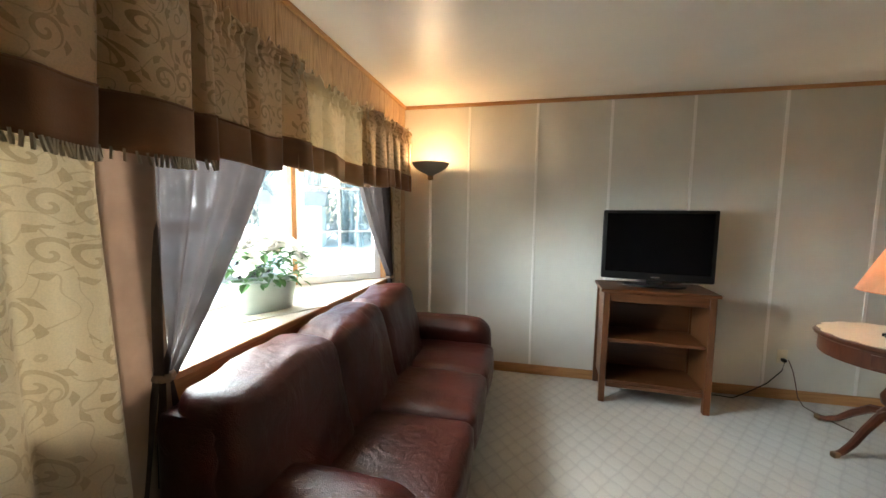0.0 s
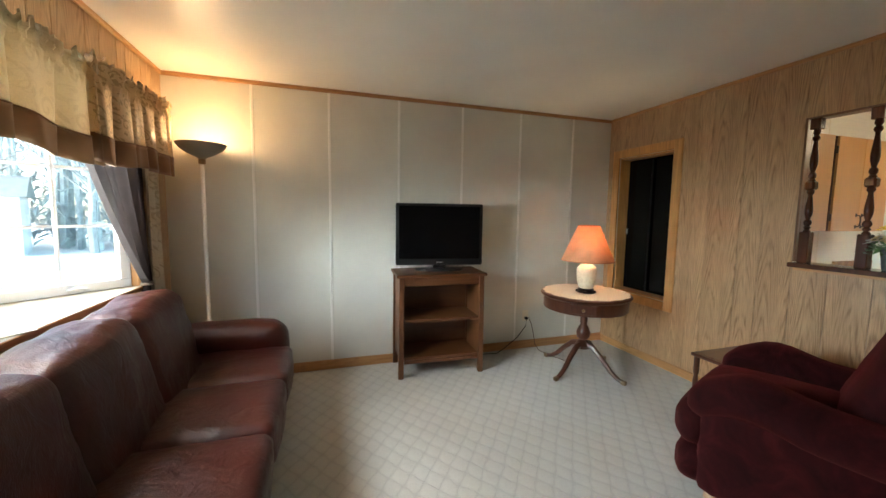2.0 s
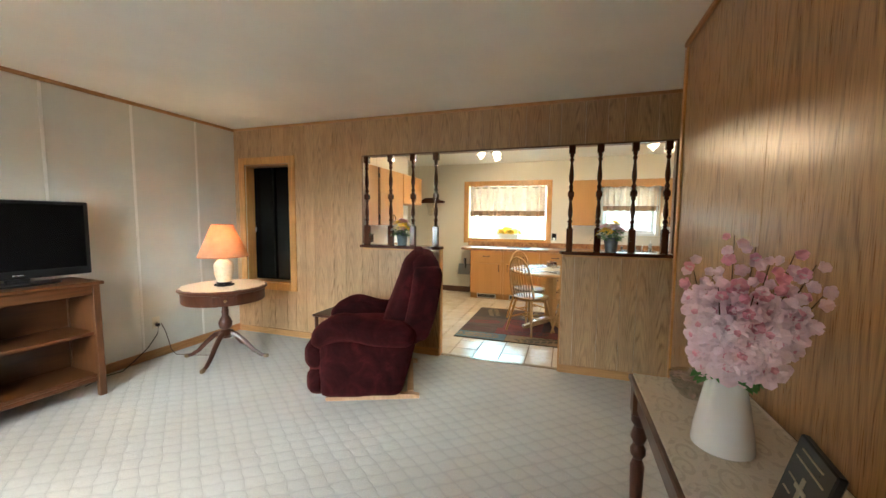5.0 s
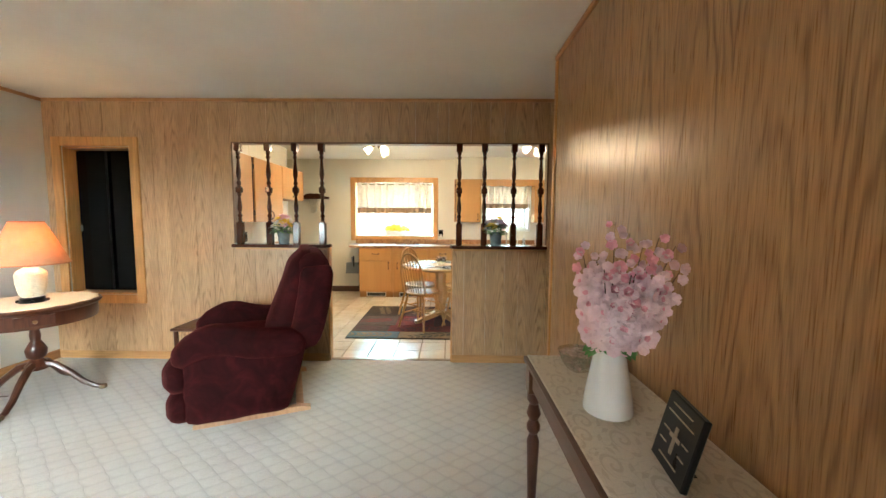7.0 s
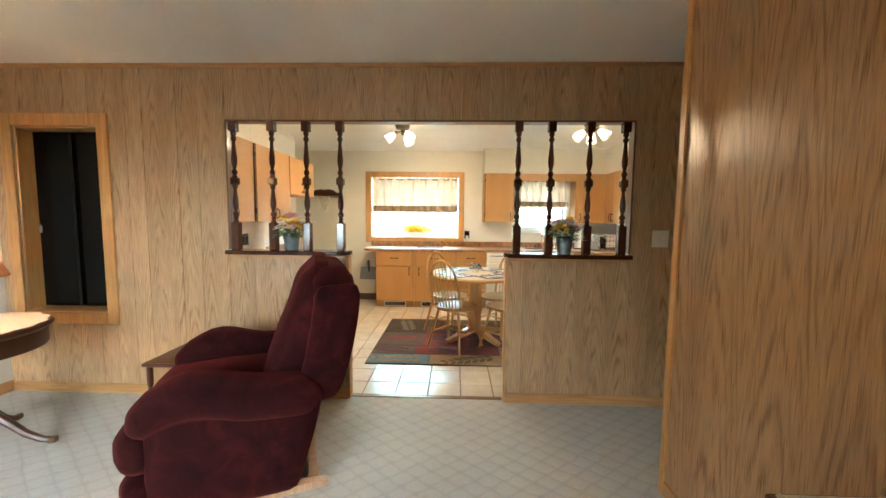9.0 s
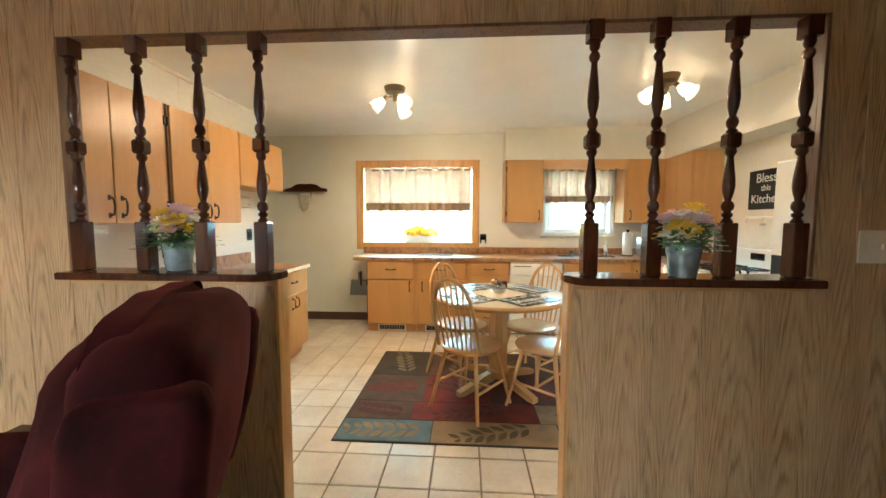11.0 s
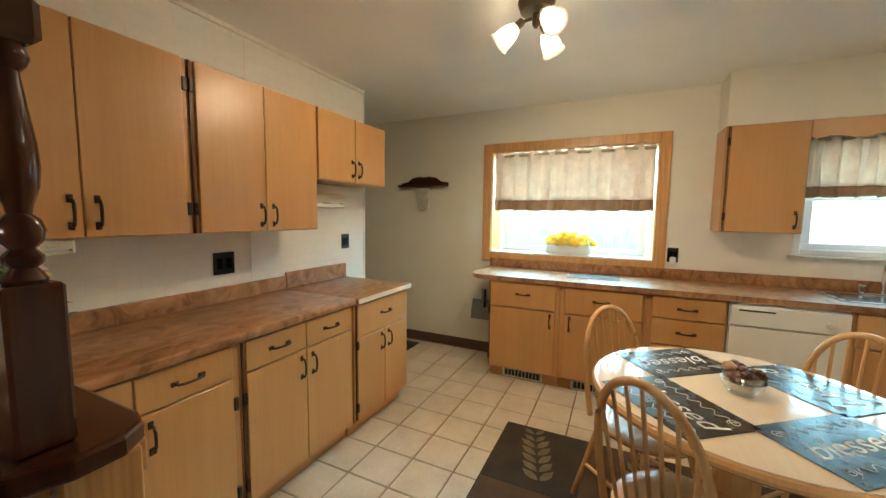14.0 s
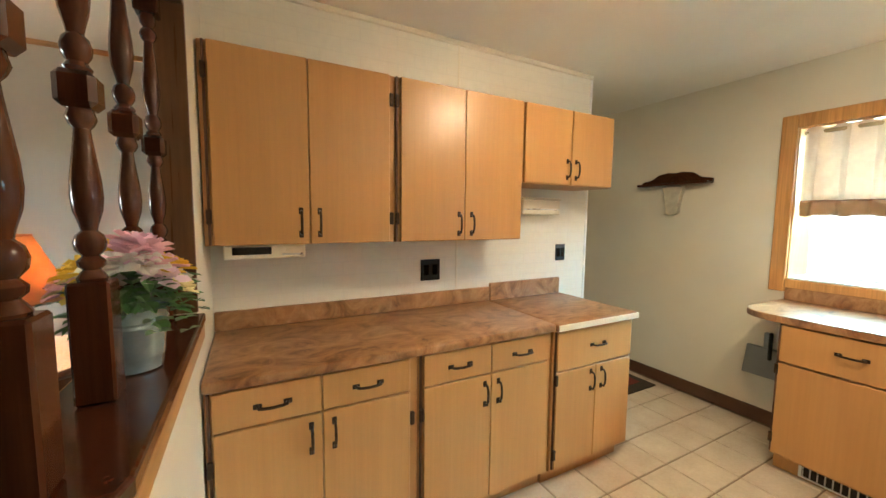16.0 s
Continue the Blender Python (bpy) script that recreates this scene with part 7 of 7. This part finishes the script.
for k in range(40):
    a = rf.uniform(0, 6.28)
    leaf(gb, (0.05 * math.sin(a), 0.19 * math.cos(a), 0.085), (math.sin(a), math.cos(a), rf.uniform(-0.2, 0.4)), 0.035, 0.6)
part("yellow_blossoms", yb, YELLOWP, fbx)
part("leaves", gb, LEAF, fbx)

# ---- wall shelf, dustpan, outlets, radio, towel holder ----
ws = thing("wall_shelf", pose(XE, 3.11, 1.72), "dark walnut scalloped wall shelf with a pale sconce", "wall shelf")
prof = [(-0.285, 0.0), (-0.285, 0.03), (-0.20, 0.045), (-0.14, 0.085), (-0.06, 0.098), (0, 0.09), (0.06, 0.098), (0.14, 0.085), (0.20, 0.045), (0.285, 0.03), (0.285, 0.0)]
part("back_board", extrude_poly(bmesh.new(), prof, -0.02, 0.0), WALNUT, ws, at=Matrix(((0, 0, 1, 0), (1, 0, 0, 0), (0, 1, 0, 0), (0, 0, 0, 1))))
part("shelf", boxm(-0.10, 0.0, -0.285, 0.285, -0.012, 0.008, bev=0.004), WALNUT, ws)
part("sconce", extrude_poly(bmesh.new(), [(-0.085, -0.02), (0.085, -0.02), (0.075, -0.075), (0.055, -0.09), (0.05, -0.24), (0.0, -0.265), (-0.05, -0.24), (-0.055, -0.09), (-0.075, -0.075)], -0.055, -0.001, 0.008), paint("pale_plaster", (0.55, 0.52, 0.44), 0.8, 0.15, 20), ws, "pale plaster sconce", at=Matrix(((0, 0, 1, 0), (1, 0, 0, 0), (0, 1, 0, 0), (0, 0, 0, 1))))
dp = thing("dustpan", pose(XE, 2.40, 0.34), "grey dustpan and brush hung on the wall by the cabinet", "dustpan")
gp = paint("grey_plastic", (0.28, 0.30, 0.32), 0.4, 0.1)
part("pan", extrude_poly(bmesh.new(), [(-0.14, 0.0), (0.135, 0.0), (0.115, 0.205), (-0.115, 0.205)], -0.045, -0.001, 0.008), gp, dp, at=Matrix(((0, 0, 1, 0), (1, 0, 0, 0), (0, 1, 0, 0), (0, 0, 0, 1))))
part("grip", boxm(-0.034, -0.006, -0.012, 0.024, 0.20, 0.315, bev=0.008), gp, dp)
part("brush_handle", boxm(-0.060, -0.036, -0.034, -0.012, 0.13, 0.325, bev=0.007), BLACK, dp, "black brush handle")


def black_outlet(m, label, wide=0.06, high=0.06, plug=False):
    t = thing("wall_outlet", m, label, "outlet", "black outlets")
    part("plate", boxm(-wide, wide, -0.007, 0.0, -high, high, bev=0.003), BLACK, t)
    for s in (-1, 1):
        part("socket", boxm(s * wide * 0.45 - 0.016, s * wide * 0.45 + 0.016, -0.0095, -0.006, -0.03, 0.03, bev=0.002), SCREEN, t)
    if plug:
        part("charger", boxm(-0.022, 0.022, -0.045, -0.009, -0.075, -0.015, bev=0.008), WHITE, t, "white plug-in charger")
    return t


black_outlet(pose(5.02, YN, 1.12), "black double outlet above the counter", 0.062, 0.062)
black_outlet(pose(6.045, YN, 1.187), "black light switch above the counter", 0.045, 0.058)
black_outlet(pose(XE, 0.765, 1.10, 0, 0, -90), "black outlet with a white charger by the window", 0.04, 0.06, True)
ra = thing("cabinet_radio", pose(4.145, 2.955, 1.309), "white under-cabinet radio with a dark display", "radio")
part("body", boxm(-0.15, 0.15, -0.06, 0.20, -0.055, 0.0, bev=0.006), BISQUE, ra)
part("display", boxm(-0.12, 0.02, -0.063, -0.059, -0.038, -0.008, bev=0.001), DARKGLASS, ra)
part("label_strip", boxm(0.06, 0.14, -0.063, -0.059, -0.044, -0.036, bev=0.001), STEEL, ra)
for k in range(3):
    part("button", boxm(0.045 + 0.03 * k, 0.065 + 0.03 * k, -0.064, -0.059, -0.028, -0.018, bev=0.001), BISQUE, ra)
th = thing("foil_holder", pose(5.775, YN, 1.50), "cream wall box for wrap and foil under the cabinet", "wrap holder")
part("box", boxm(-0.16, 0.16, -0.10, 0.0, -0.05, 0.045, bev=0.006), BISQUE, th)
part("lid", boxm(-0.165, 0.165, -0.105, 0.0, 0.046, 0.058, bev=0.003), BISQUE, th)
part("cutter", boxm(-0.15, 0.15, -0.104, -0.10, -0.02, -0.014, bev=0.001), STEEL, th)

# ---- ceiling lights ----
cl = thing("ceiling_light", pose(KLIGHTS[0][0], KLIGHTS[0][1], H), "bronze ceiling light with three frosted glass shades", "ceiling light", "kitchen ceiling lights")
part("canopy", lathe(bmesh.new(), [(0.03, -0.055), (0.075, -0.045), (0.085, -0.02), (0.09, -0.002)], 28), BRASS, cl, smooth=True)
part("stem", lathe(bmesh.new(), [(0.008, -0.12), (0.018, -0.105), (0.018, -0.05)], 14), BRASS, cl, smooth=True)
FROST = thin("frosted_glass", (0.92, 0.88, 0.80), 0.6, 0.12)
for k in range(3):
    a = radians(120 * k + 100)
    m_ = Matrix.Translation((0.07 * math.cos(a), 0.07 * math.sin(a), -0.085)) @ Matrix.Rotation(a, 4, "Z") @ Matrix.Rotation(radians(130), 4, "Y")
    arm = part("arm", tube(bmesh.new(), [(0.02 * math.cos(a), 0.02 * math.sin(a), -0.075), (0.07 * math.cos(a), 0.07 * math.sin(a), -0.085)], 0.008, 8), BRASS, cl)
    part("socket", lathe(bmesh.new(), [(0.018, -0.01), (0.02, 0.0), (0.02, 0.035), (0.014, 0.04)], 14), BRASS, cl, at=m_)
    sh_ = bmesh.new()
    lathe(sh_, [(0.022, 0.03), (0.036, 0.055), (0.045, 0.09), (0.048, 0.125), (0.058, 0.145)], 24, caps=False)
    thick(part("glass_shade", sh_, FROST, cl, "lit frosted bell shade", True, m_), 0.003)
    part("bulb", lathe(bmesh.new(), [(0.010, 0.04), (0.016, 0.06), (0.030, 0.10), (0.026, 0.125), (0.008, 0.138)], 16), BULBGLOW, cl, "", True, m_)
copy_thing(cl, pose(KLIGHTS[1][0], KLIGHTS[1][1], H))

# ---- dining table and chairs ----
TX, TY = 5.36, 0.725
tb = thing("dining_table", pose(TX, TY, 0.012), "round blond wood pedestal table with a white top", "dining table")
part("tabletop", lathe(bmesh.new(), [(0.48, 0.700), (0.508, 0.705), (0.52, 0.715), (0.522, 0.727), (0.514, 0.738)], 72), ASH, tb, smooth=True)
part("top_surface", lathe(bmesh.new(), [(0.500, 0.7385), (0.500, 0.741)], 72), ASHTOP, tb)
part("pedestal", extrude_poly(bmesh.new(), [(0.075 * math.cos(t), 0.075 * math.sin(t)) for t in (2 * math.pi * (k + 0.5) / 8 for k in range(8))], 0.12, 0.69, 0.004), ASH, tb)
part("hub", lathe(bmesh.new(), [(0.09, 0.07), (0.10, 0.08), (0.10, 0.125), (0.08, 0.14)], 8), ASH, tb)
for k in range(4):
    a = 38 + 90 * k
    b_ = extrude_poly(bmesh.new(), [(0.05, 0.05), (0.36, 0.0), (0.40, 0.0), (0.40, 0.035), (0.30, 0.06), (0.16, 0.105), (0.05, 0.13)], -0.028, 0.028, 0.004)
    part("foot", b_, ASH, tb, at=Matrix.Rotation(radians(a), 4, "Z") @ Matrix.Rotation(radians(90), 4, "X"))
    b_ = extrude_poly(bmesh.new(), [(0.05, 0.66), (0.35, 0.685), (0.35, 0.699), (0.05, 0.699)], -0.02, 0.02)
    part("top_brace", b_, ASH, tb, at=Matrix.Rotation(radians(a), 4, "Z") @ Matrix.Rotation(radians(90), 4, "X"))


def dining_chair(m, label):
    """Bow-back chair: saddle seat, bent hoop, spindles, splayed legs and stretchers; it faces +y."""
    t = thing("dining_chair", m, label, "chair", "chairs round the table")
    sb = bmesh.new()
    n = 40
    rows_ = []
    for h, k in ((0.415, 0.86), (0.425, 0.97), (0.437, 1.0), (0.447, 0.985), (0.451, 0.93), (0.446, 0.6), (0.443, 0.25)):
        rr = []
        for i in range(n):
            a = 2 * math.pi * i / n
            r = (0.215 + 0.012 * math.cos(2 * a) * -1) * k * (1.0 + 0.05 * math.sin(a))
            rr.append(sb.verts.new((r * 1.02 * math.cos(a), r * 0.98 * math.sin(a), h)))
        rows_.append(rr)
    for p, q in zip(rows_, rows_[1:]):
        for i in range(n):
            sb.faces.new((p[i], p[(i + 1) % n], q[(i + 1) % n], q[i]))
    sb.faces.new(rows_[0][::-1])
    sb.faces.new(rows_[-1])
    part("seat", sb, ASH, t, smooth=True)
    hw, bz, top = 0.175, 0.44, 0.935

    def hoop(s):
        a = math.pi * s
        x_ = -hw * math.cos(a) * (1.0 + 0.10 * math.sin(a))
        z_ = bz + (top - bz) * math.sin(a) ** 0.62
        return (x_, -0.145 - 0.20 * (z_ - bz), z_)
    b2 = bmesh.new()
    tube(b2, [hoop(k / 40) for k in range(41)], 0.0135, 10)
    part("back_bow", b2, ASH, t, smooth=True)
    for k in range(7):
        xs = -0.115 + 0.0383 * k
        s_ = math.acos(max(-1, min(1, -xs * 1.18 / hw))) / math.pi
        e = hoop(s_)
        part("spindle", tube(bmesh.new(), [(xs, -0.150, 0.445), ((xs + e[0]) / 2, (-0.150 + e[1]) / 2, (0.445 + e[2]) / 2), (e[0], e[1], e[2])], 0.0065, 6), ASH, t, smooth=True)
    legs = {}
    for sx in (-1, 1):
        for sy in (-1, 1):
            p0, p1 = Vector((sx * 0.125, sy * 0.12, 0.42)), Vector((sx * 0.205, sy * 0.205, 0.0))
            legs[sx, sy] = (p0, p1)
            b2 = bmesh.new()
            tube(b2, [p0, p0.lerp(p1, 0.35), p0.lerp(p1, 0.55), p1], 0.016, 10, 0.012)
            part("leg", b2, ASH, t, smooth=True)
    mids = []
    for sx in (-1, 1):
        a, b3 = legs[sx, -1][0].lerp(legs[sx, -1][1], 0.58), legs[sx, 1][0].lerp(legs[sx, 1][1], 0.58)
        part("stretcher", tube(bmesh.new(), [a, (a + b3) / 2, b3], 0.010, 8), ASH, t, smooth=True)
        mids.append((a + b3) / 2)
    part("stretcher", tube(bmesh.new(), mids, 0.010, 8), ASH, t, smooth=True)
    return t


def facing(x_, y_, fx, fy):
    return pose(x_, y_, 0.012, 0, 0, math.degrees(math.atan2(-fx, fy)))


ch = dining_chair(facing(5.005, 0.948, 0.80, -0.60), "blond wooden bow-back dining chair")
for x_, y_, fx, fy in ((5.03, 0.405, 0.65, 0.76), (5.56, 1.03, -0.70, -0.72), (5.53, 0.43, -0.70, 0.70)):
    copy_thing(ch, facing(x_, y_, fx, fy))

for k in range(4):
    a = 38 + 90 * k
    pm = thing("placemat", pose(TX, TY, 0.7555, 0, 0, a - 45) @ pose(0.2225, 0.2225, 0, 0, 0, 45), "black placemat with white script lettering", "placemat", "placemats on the table")
    part("mat", boxm(-0.140, 0.140, -0.200, 0.200, -0.0015, 0.0015, bev=0.001), PLACEMAT, pm)
    script = text_curve("lettering", "blessed", 0.112, pose(0, 0, 0.0017, 0, 0, 90), CHALK, pm, 0.0003)
    script.data.shear = 0.32
    for s in (-1, 1):
        wave = [(s * (0.086 + 0.012 * math.sin(q * 0.9)), -0.15 + 0.30 * q / 40, 0.0022) for q in range(41)]
        part("flourish", tube(bmesh.new(), wave, 0.0013, 4), CHALK, pm)
        for e in (-1, 1):
            curl = [(s * 0.086 + 0.022 * (1 - q / 22) * math.cos(q * 0.55), e * (0.155 - 0.022 * (1 - q / 22) * math.sin(q * 0.55)), 0.0022) for q in range(20)]
            part("flourish", tube(bmesh.new(), curl, 0.0013, 4), CHALK, pm)
cb = thing("candy_bowl", pose(TX + 0.02, TY, 0.7535), "small glass bowl of dark pinecones and ribbon", "bowl")
part("bowl", lathe(bmesh.new(), [(0.04, 0), (0.045, 0.004), (0.065, 0.03), (0.068, 0.055), (0.062, 0.075), (0.058, 0.075), (0.063, 0.05), (0.04, 0.01)], 28), CLEAR, cb, smooth=True)
rc = random.Random(3)
for k in range(24):
    b_ = bmesh.new()
    a, r = rc.uniform(0, 6.28), 0.052 * rc.random() ** 0.5
    lathe(b_, [(0.005, -0.019), (0.019, -0.008), (0.021, 0.005), (0.012, 0.018), (0.003, 0.025)], 8)
    part("pinecone", b_, (DARKBASE, MAHOG, WALNUT, PINE)[k % 4], cb, at=pose(r * math.cos(a), r * math.sin(a), 0.035 + 0.055 * rc.random(), rc.uniform(0, 180), rc.uniform(0, 180), 0))


# ---- rugs ----
def rug_mat(name, c):
    return cloth(name, scaled(c, 0.72), scaled(c, 1.2), 500, 0.95, 0.5, 0.1)


RX0, RX1, RY0, RY1 = 4.52, 6.06, -0.335, 1.795
RC = {"brown": rug_mat("rug_brown", (0.092, 0.054, 0.030)), "red": rug_mat("rug_red", (0.17, 0.026, 0.016)), "teal": rug_mat("rug_teal", (0.10, 0.155, 0.17)),
      "tan": rug_mat("rug_tan", (0.27, 0.18, 0.095)), "olive": rug_mat("rug_olive", (0.10, 0.078, 0.042)), "plum": rug_mat("rug_plum", (0.085, 0.026, 0.018)),
      "black": rug_mat("rug_charcoal", (0.050, 0.038, 0.027)), "sage": rug_mat("rug_sage", (0.17, 0.135, 0.085))}
rug = thing("area_rug", pose(0, 0, 0), "patchwork rug with leaf sprays in brown, red and teal", "rug")
part("backing", boxm(RX0, RX1, RY0, RY1, -0.001, 0.008, bev=0.002), RC["black"], rug)
PATCH = [(4.53, 4.77, 1.20, 1.785, "teal", "tan"), (4.53, 4.77, 0.40, 1.195, "tan", "olive"), (4.53, 4.77, -0.325, 0.395, "olive", "tan"),
         (4.775, 5.02, 1.36, 1.785, "brown", "plum"), (4.775, 5.02, 0.50, 1.355, "red", "plum"), (4.775, 5.02, -0.325, 0.495, "tan", "olive"),
         (5.025, 5.48, 1.30, 1.785, "brown", "red"), (5.025, 5.48, 0.80, 1.295, "red", "plum"), (5.025, 5.48, 0.10, 0.795, "plum", "red"), (5.025, 5.48, -0.325, 0.095, "red", "plum"),
         (5.485, 6.05, 1.30, 1.785, "black", "sage"), (5.485, 6.05, 0.75, 1.295, "brown", "tan"), (5.485, 6.05, 0.15, 0.745, "brown", "olive"), (5.485, 6.05, -0.325, 0.145, "plum", "red")]
rl = random.Random(17)
for x0, x1, y0, y1, c, lc in PATCH:
    p_ = part("patch", boxm(x0, x1, y0, y1, 0.0075, 0.0105, bev=0.001), RC[c], rug)
    b_ = bmesh.new()
    cx, cy = (x0 + x1) / 2, (y0 + y1) / 2
    ln = min(0.24, max(y1 - y0, x1 - x0) * 0.40)
    ang = rl.uniform(-0.5, 0.5) + (math.pi / 2 if (y1 - y0) > (x1 - x0) else 0)
    d_ = Vector((math.cos(ang), math.sin(ang), 0))
    for k in range(-3, 4):
        q = Vector((cx, cy, 0.0116)) + d_ * ln * k / 3.2
        for s in (-1, 1):
            a2 = ang + s * 0.75
            e = Vector((math.cos(a2), math.sin(a2), 0))
            s_ = Vector((-e.y, e.x, 0))
            L = 0.125 if k < 2 else 0.095
            vs = [b_.verts.new(q + e * L * u + s_ * L * 0.19 * w_) for u, w_ in ((0.05, 0), (0.3, 0.8), (0.6, 1), (1, 0), (0.6, -1), (0.3, -0.8))]
            for v in vs:
                v.co.x = max(x0 + 0.01, min(x1 - 0.01, v.co.x))
                v.co.y = max(y0 + 0.01, min(y1 - 0.01, v.co.y))
            b_.faces.new(vs)
    part("leaf_spray", b_, RC[lc], p_)
sm = thing("sink_mat", pose(6.50, -0.53, 0), "brown patterned mat before the sink", "mat")
part("mat", boxm(-0.23, 0.22, -0.36, 0.36, 0, 0.008, bev=0.002), rug_mat("mat_brown", (0.17, 0.12, 0.085)), sm)
for k in range(4):
    part("stripe", boxm(-0.18 + 0.1 * k, -0.15 + 0.1 * k, -0.31, 0.31, 0.0075, 0.0095, bev=0), RC["tan"], sm)
hm = thing("hall_mat", pose(6.93, 3.50, 0), "dark red and black mat in the passage", "mat")
part("mat", boxm(-0.21, 0.22, -0.40, 0.36, 0, 0.008, bev=0.002), RC["black"], hm)
part("centre_field", boxm(-0.14, 0.15, -0.30, 0.28, 0.0075, 0.010, bev=0), RC["red"], hm)
cm = thing("counter_mat", pose(7.0, 1.35, ZT + 0.0425), "pale glossy mat on the counter under the window", "mat")
part("mat", boxm(-0.12, 0.12, -0.20, 0.20, -0.002, 0.002, bev=0.001), paint("grey_gloss_mat", (0.30, 0.33, 0.34), 0.15, 0.3, 18), cm)

# ---- floor tiles ----
TS = 0.2565
tile_mesh = finish(boxm(-TS / 2 + 0.004, TS / 2 - 0.004, -TS / 2 + 0.004, TS / 2 - 0.004, -0.012, 0.0, bev=0.003), "tile")
tile_mesh.materials.append(TILE)
tx0, ty0 = 5.184 - 5 * TS + TS / 2, 2.445 - 9 * TS + TS / 2
for i in range(14):
    for j in range(-8, 18):
        cx, cy = tx0 + TS * i, ty0 + TS * j
        if cx < 3.98 or cx > XE or cy < YS or cy > 4.6 or (cy > 3.2 and cx < 6.3) or (cy > 3.05 and cx < 6.0):
            continue
        o = new("tile", tile_mesh)
        o.location = (cx, cy, 0)
        o.parent = kfloor

# ---- panelling boards of the partition and the window wall ----
PW = (0.100, 0.203, 0.152, 0.254, 0.127, 0.178, 0.203)


def plank(parent, x0, x1, y0, y1, z0, z1):
    part("plank", boxm(x0, x1, y0 + 0.001, y1 - 0.001, z0, z1, bev=0.002), PANEL, parent)


def spans(y0, y1, start=0):
    out, y, k = [], y0, start
    while y < y1 - 1e-6:
        w = PW[k % len(PW)]
        e = y + w
        if y1 - e < 0.06:
            e = y1
        out.append((y, min(e, y1)))
        y, k = e, k + 1
    return out


for y0, y1, z0, z1, s in ((HALL, OPY0, 0, H, 0), (OPY0, RIGHT1, 0, HW, 3), (LEFT0, OPY1, 0, HW, 5), (OPY0, OPY1, OPZ, H, 2), (OPY1, 3.515, 0, H, 1), (3.515, 4.275, 0, 0.565, 4), (3.515, 4.275, 2.07, H, 4), (4.275, YT, 0, H, 6)):
    for a, b in spans(y0, y1, s):
        plank(wall_part_panel, XP, XP + 0.012, a, b, z0, z1)
wall_win_panel = tagged(new("wall_window_panelling"), "light oak panelling with narrow vertical grooves", "wall", kind="structure")
for y0, y1, z0, z1, s in ((YC, BY0, 0, H, 0), (BY0, BY1, 0, BZ0 - 0.04, 2), (BY0, BY1, BZ1, H, 4), (BY1, YT, 0, H, 1)):
    for a, b in spans(y0, y1, s):
        plank(wall_win_panel, XW - 0.012, XW, a, b, z0, z1)
for a, b in [(XW, 0.74), (0.74, 1.96), (1.96, 2.975)]:
    part("plank", boxm(a + 0.0005, b - 0.0005, YC - 0.012, YC, 0, H, bev=0.002), CLOSETW, closet)
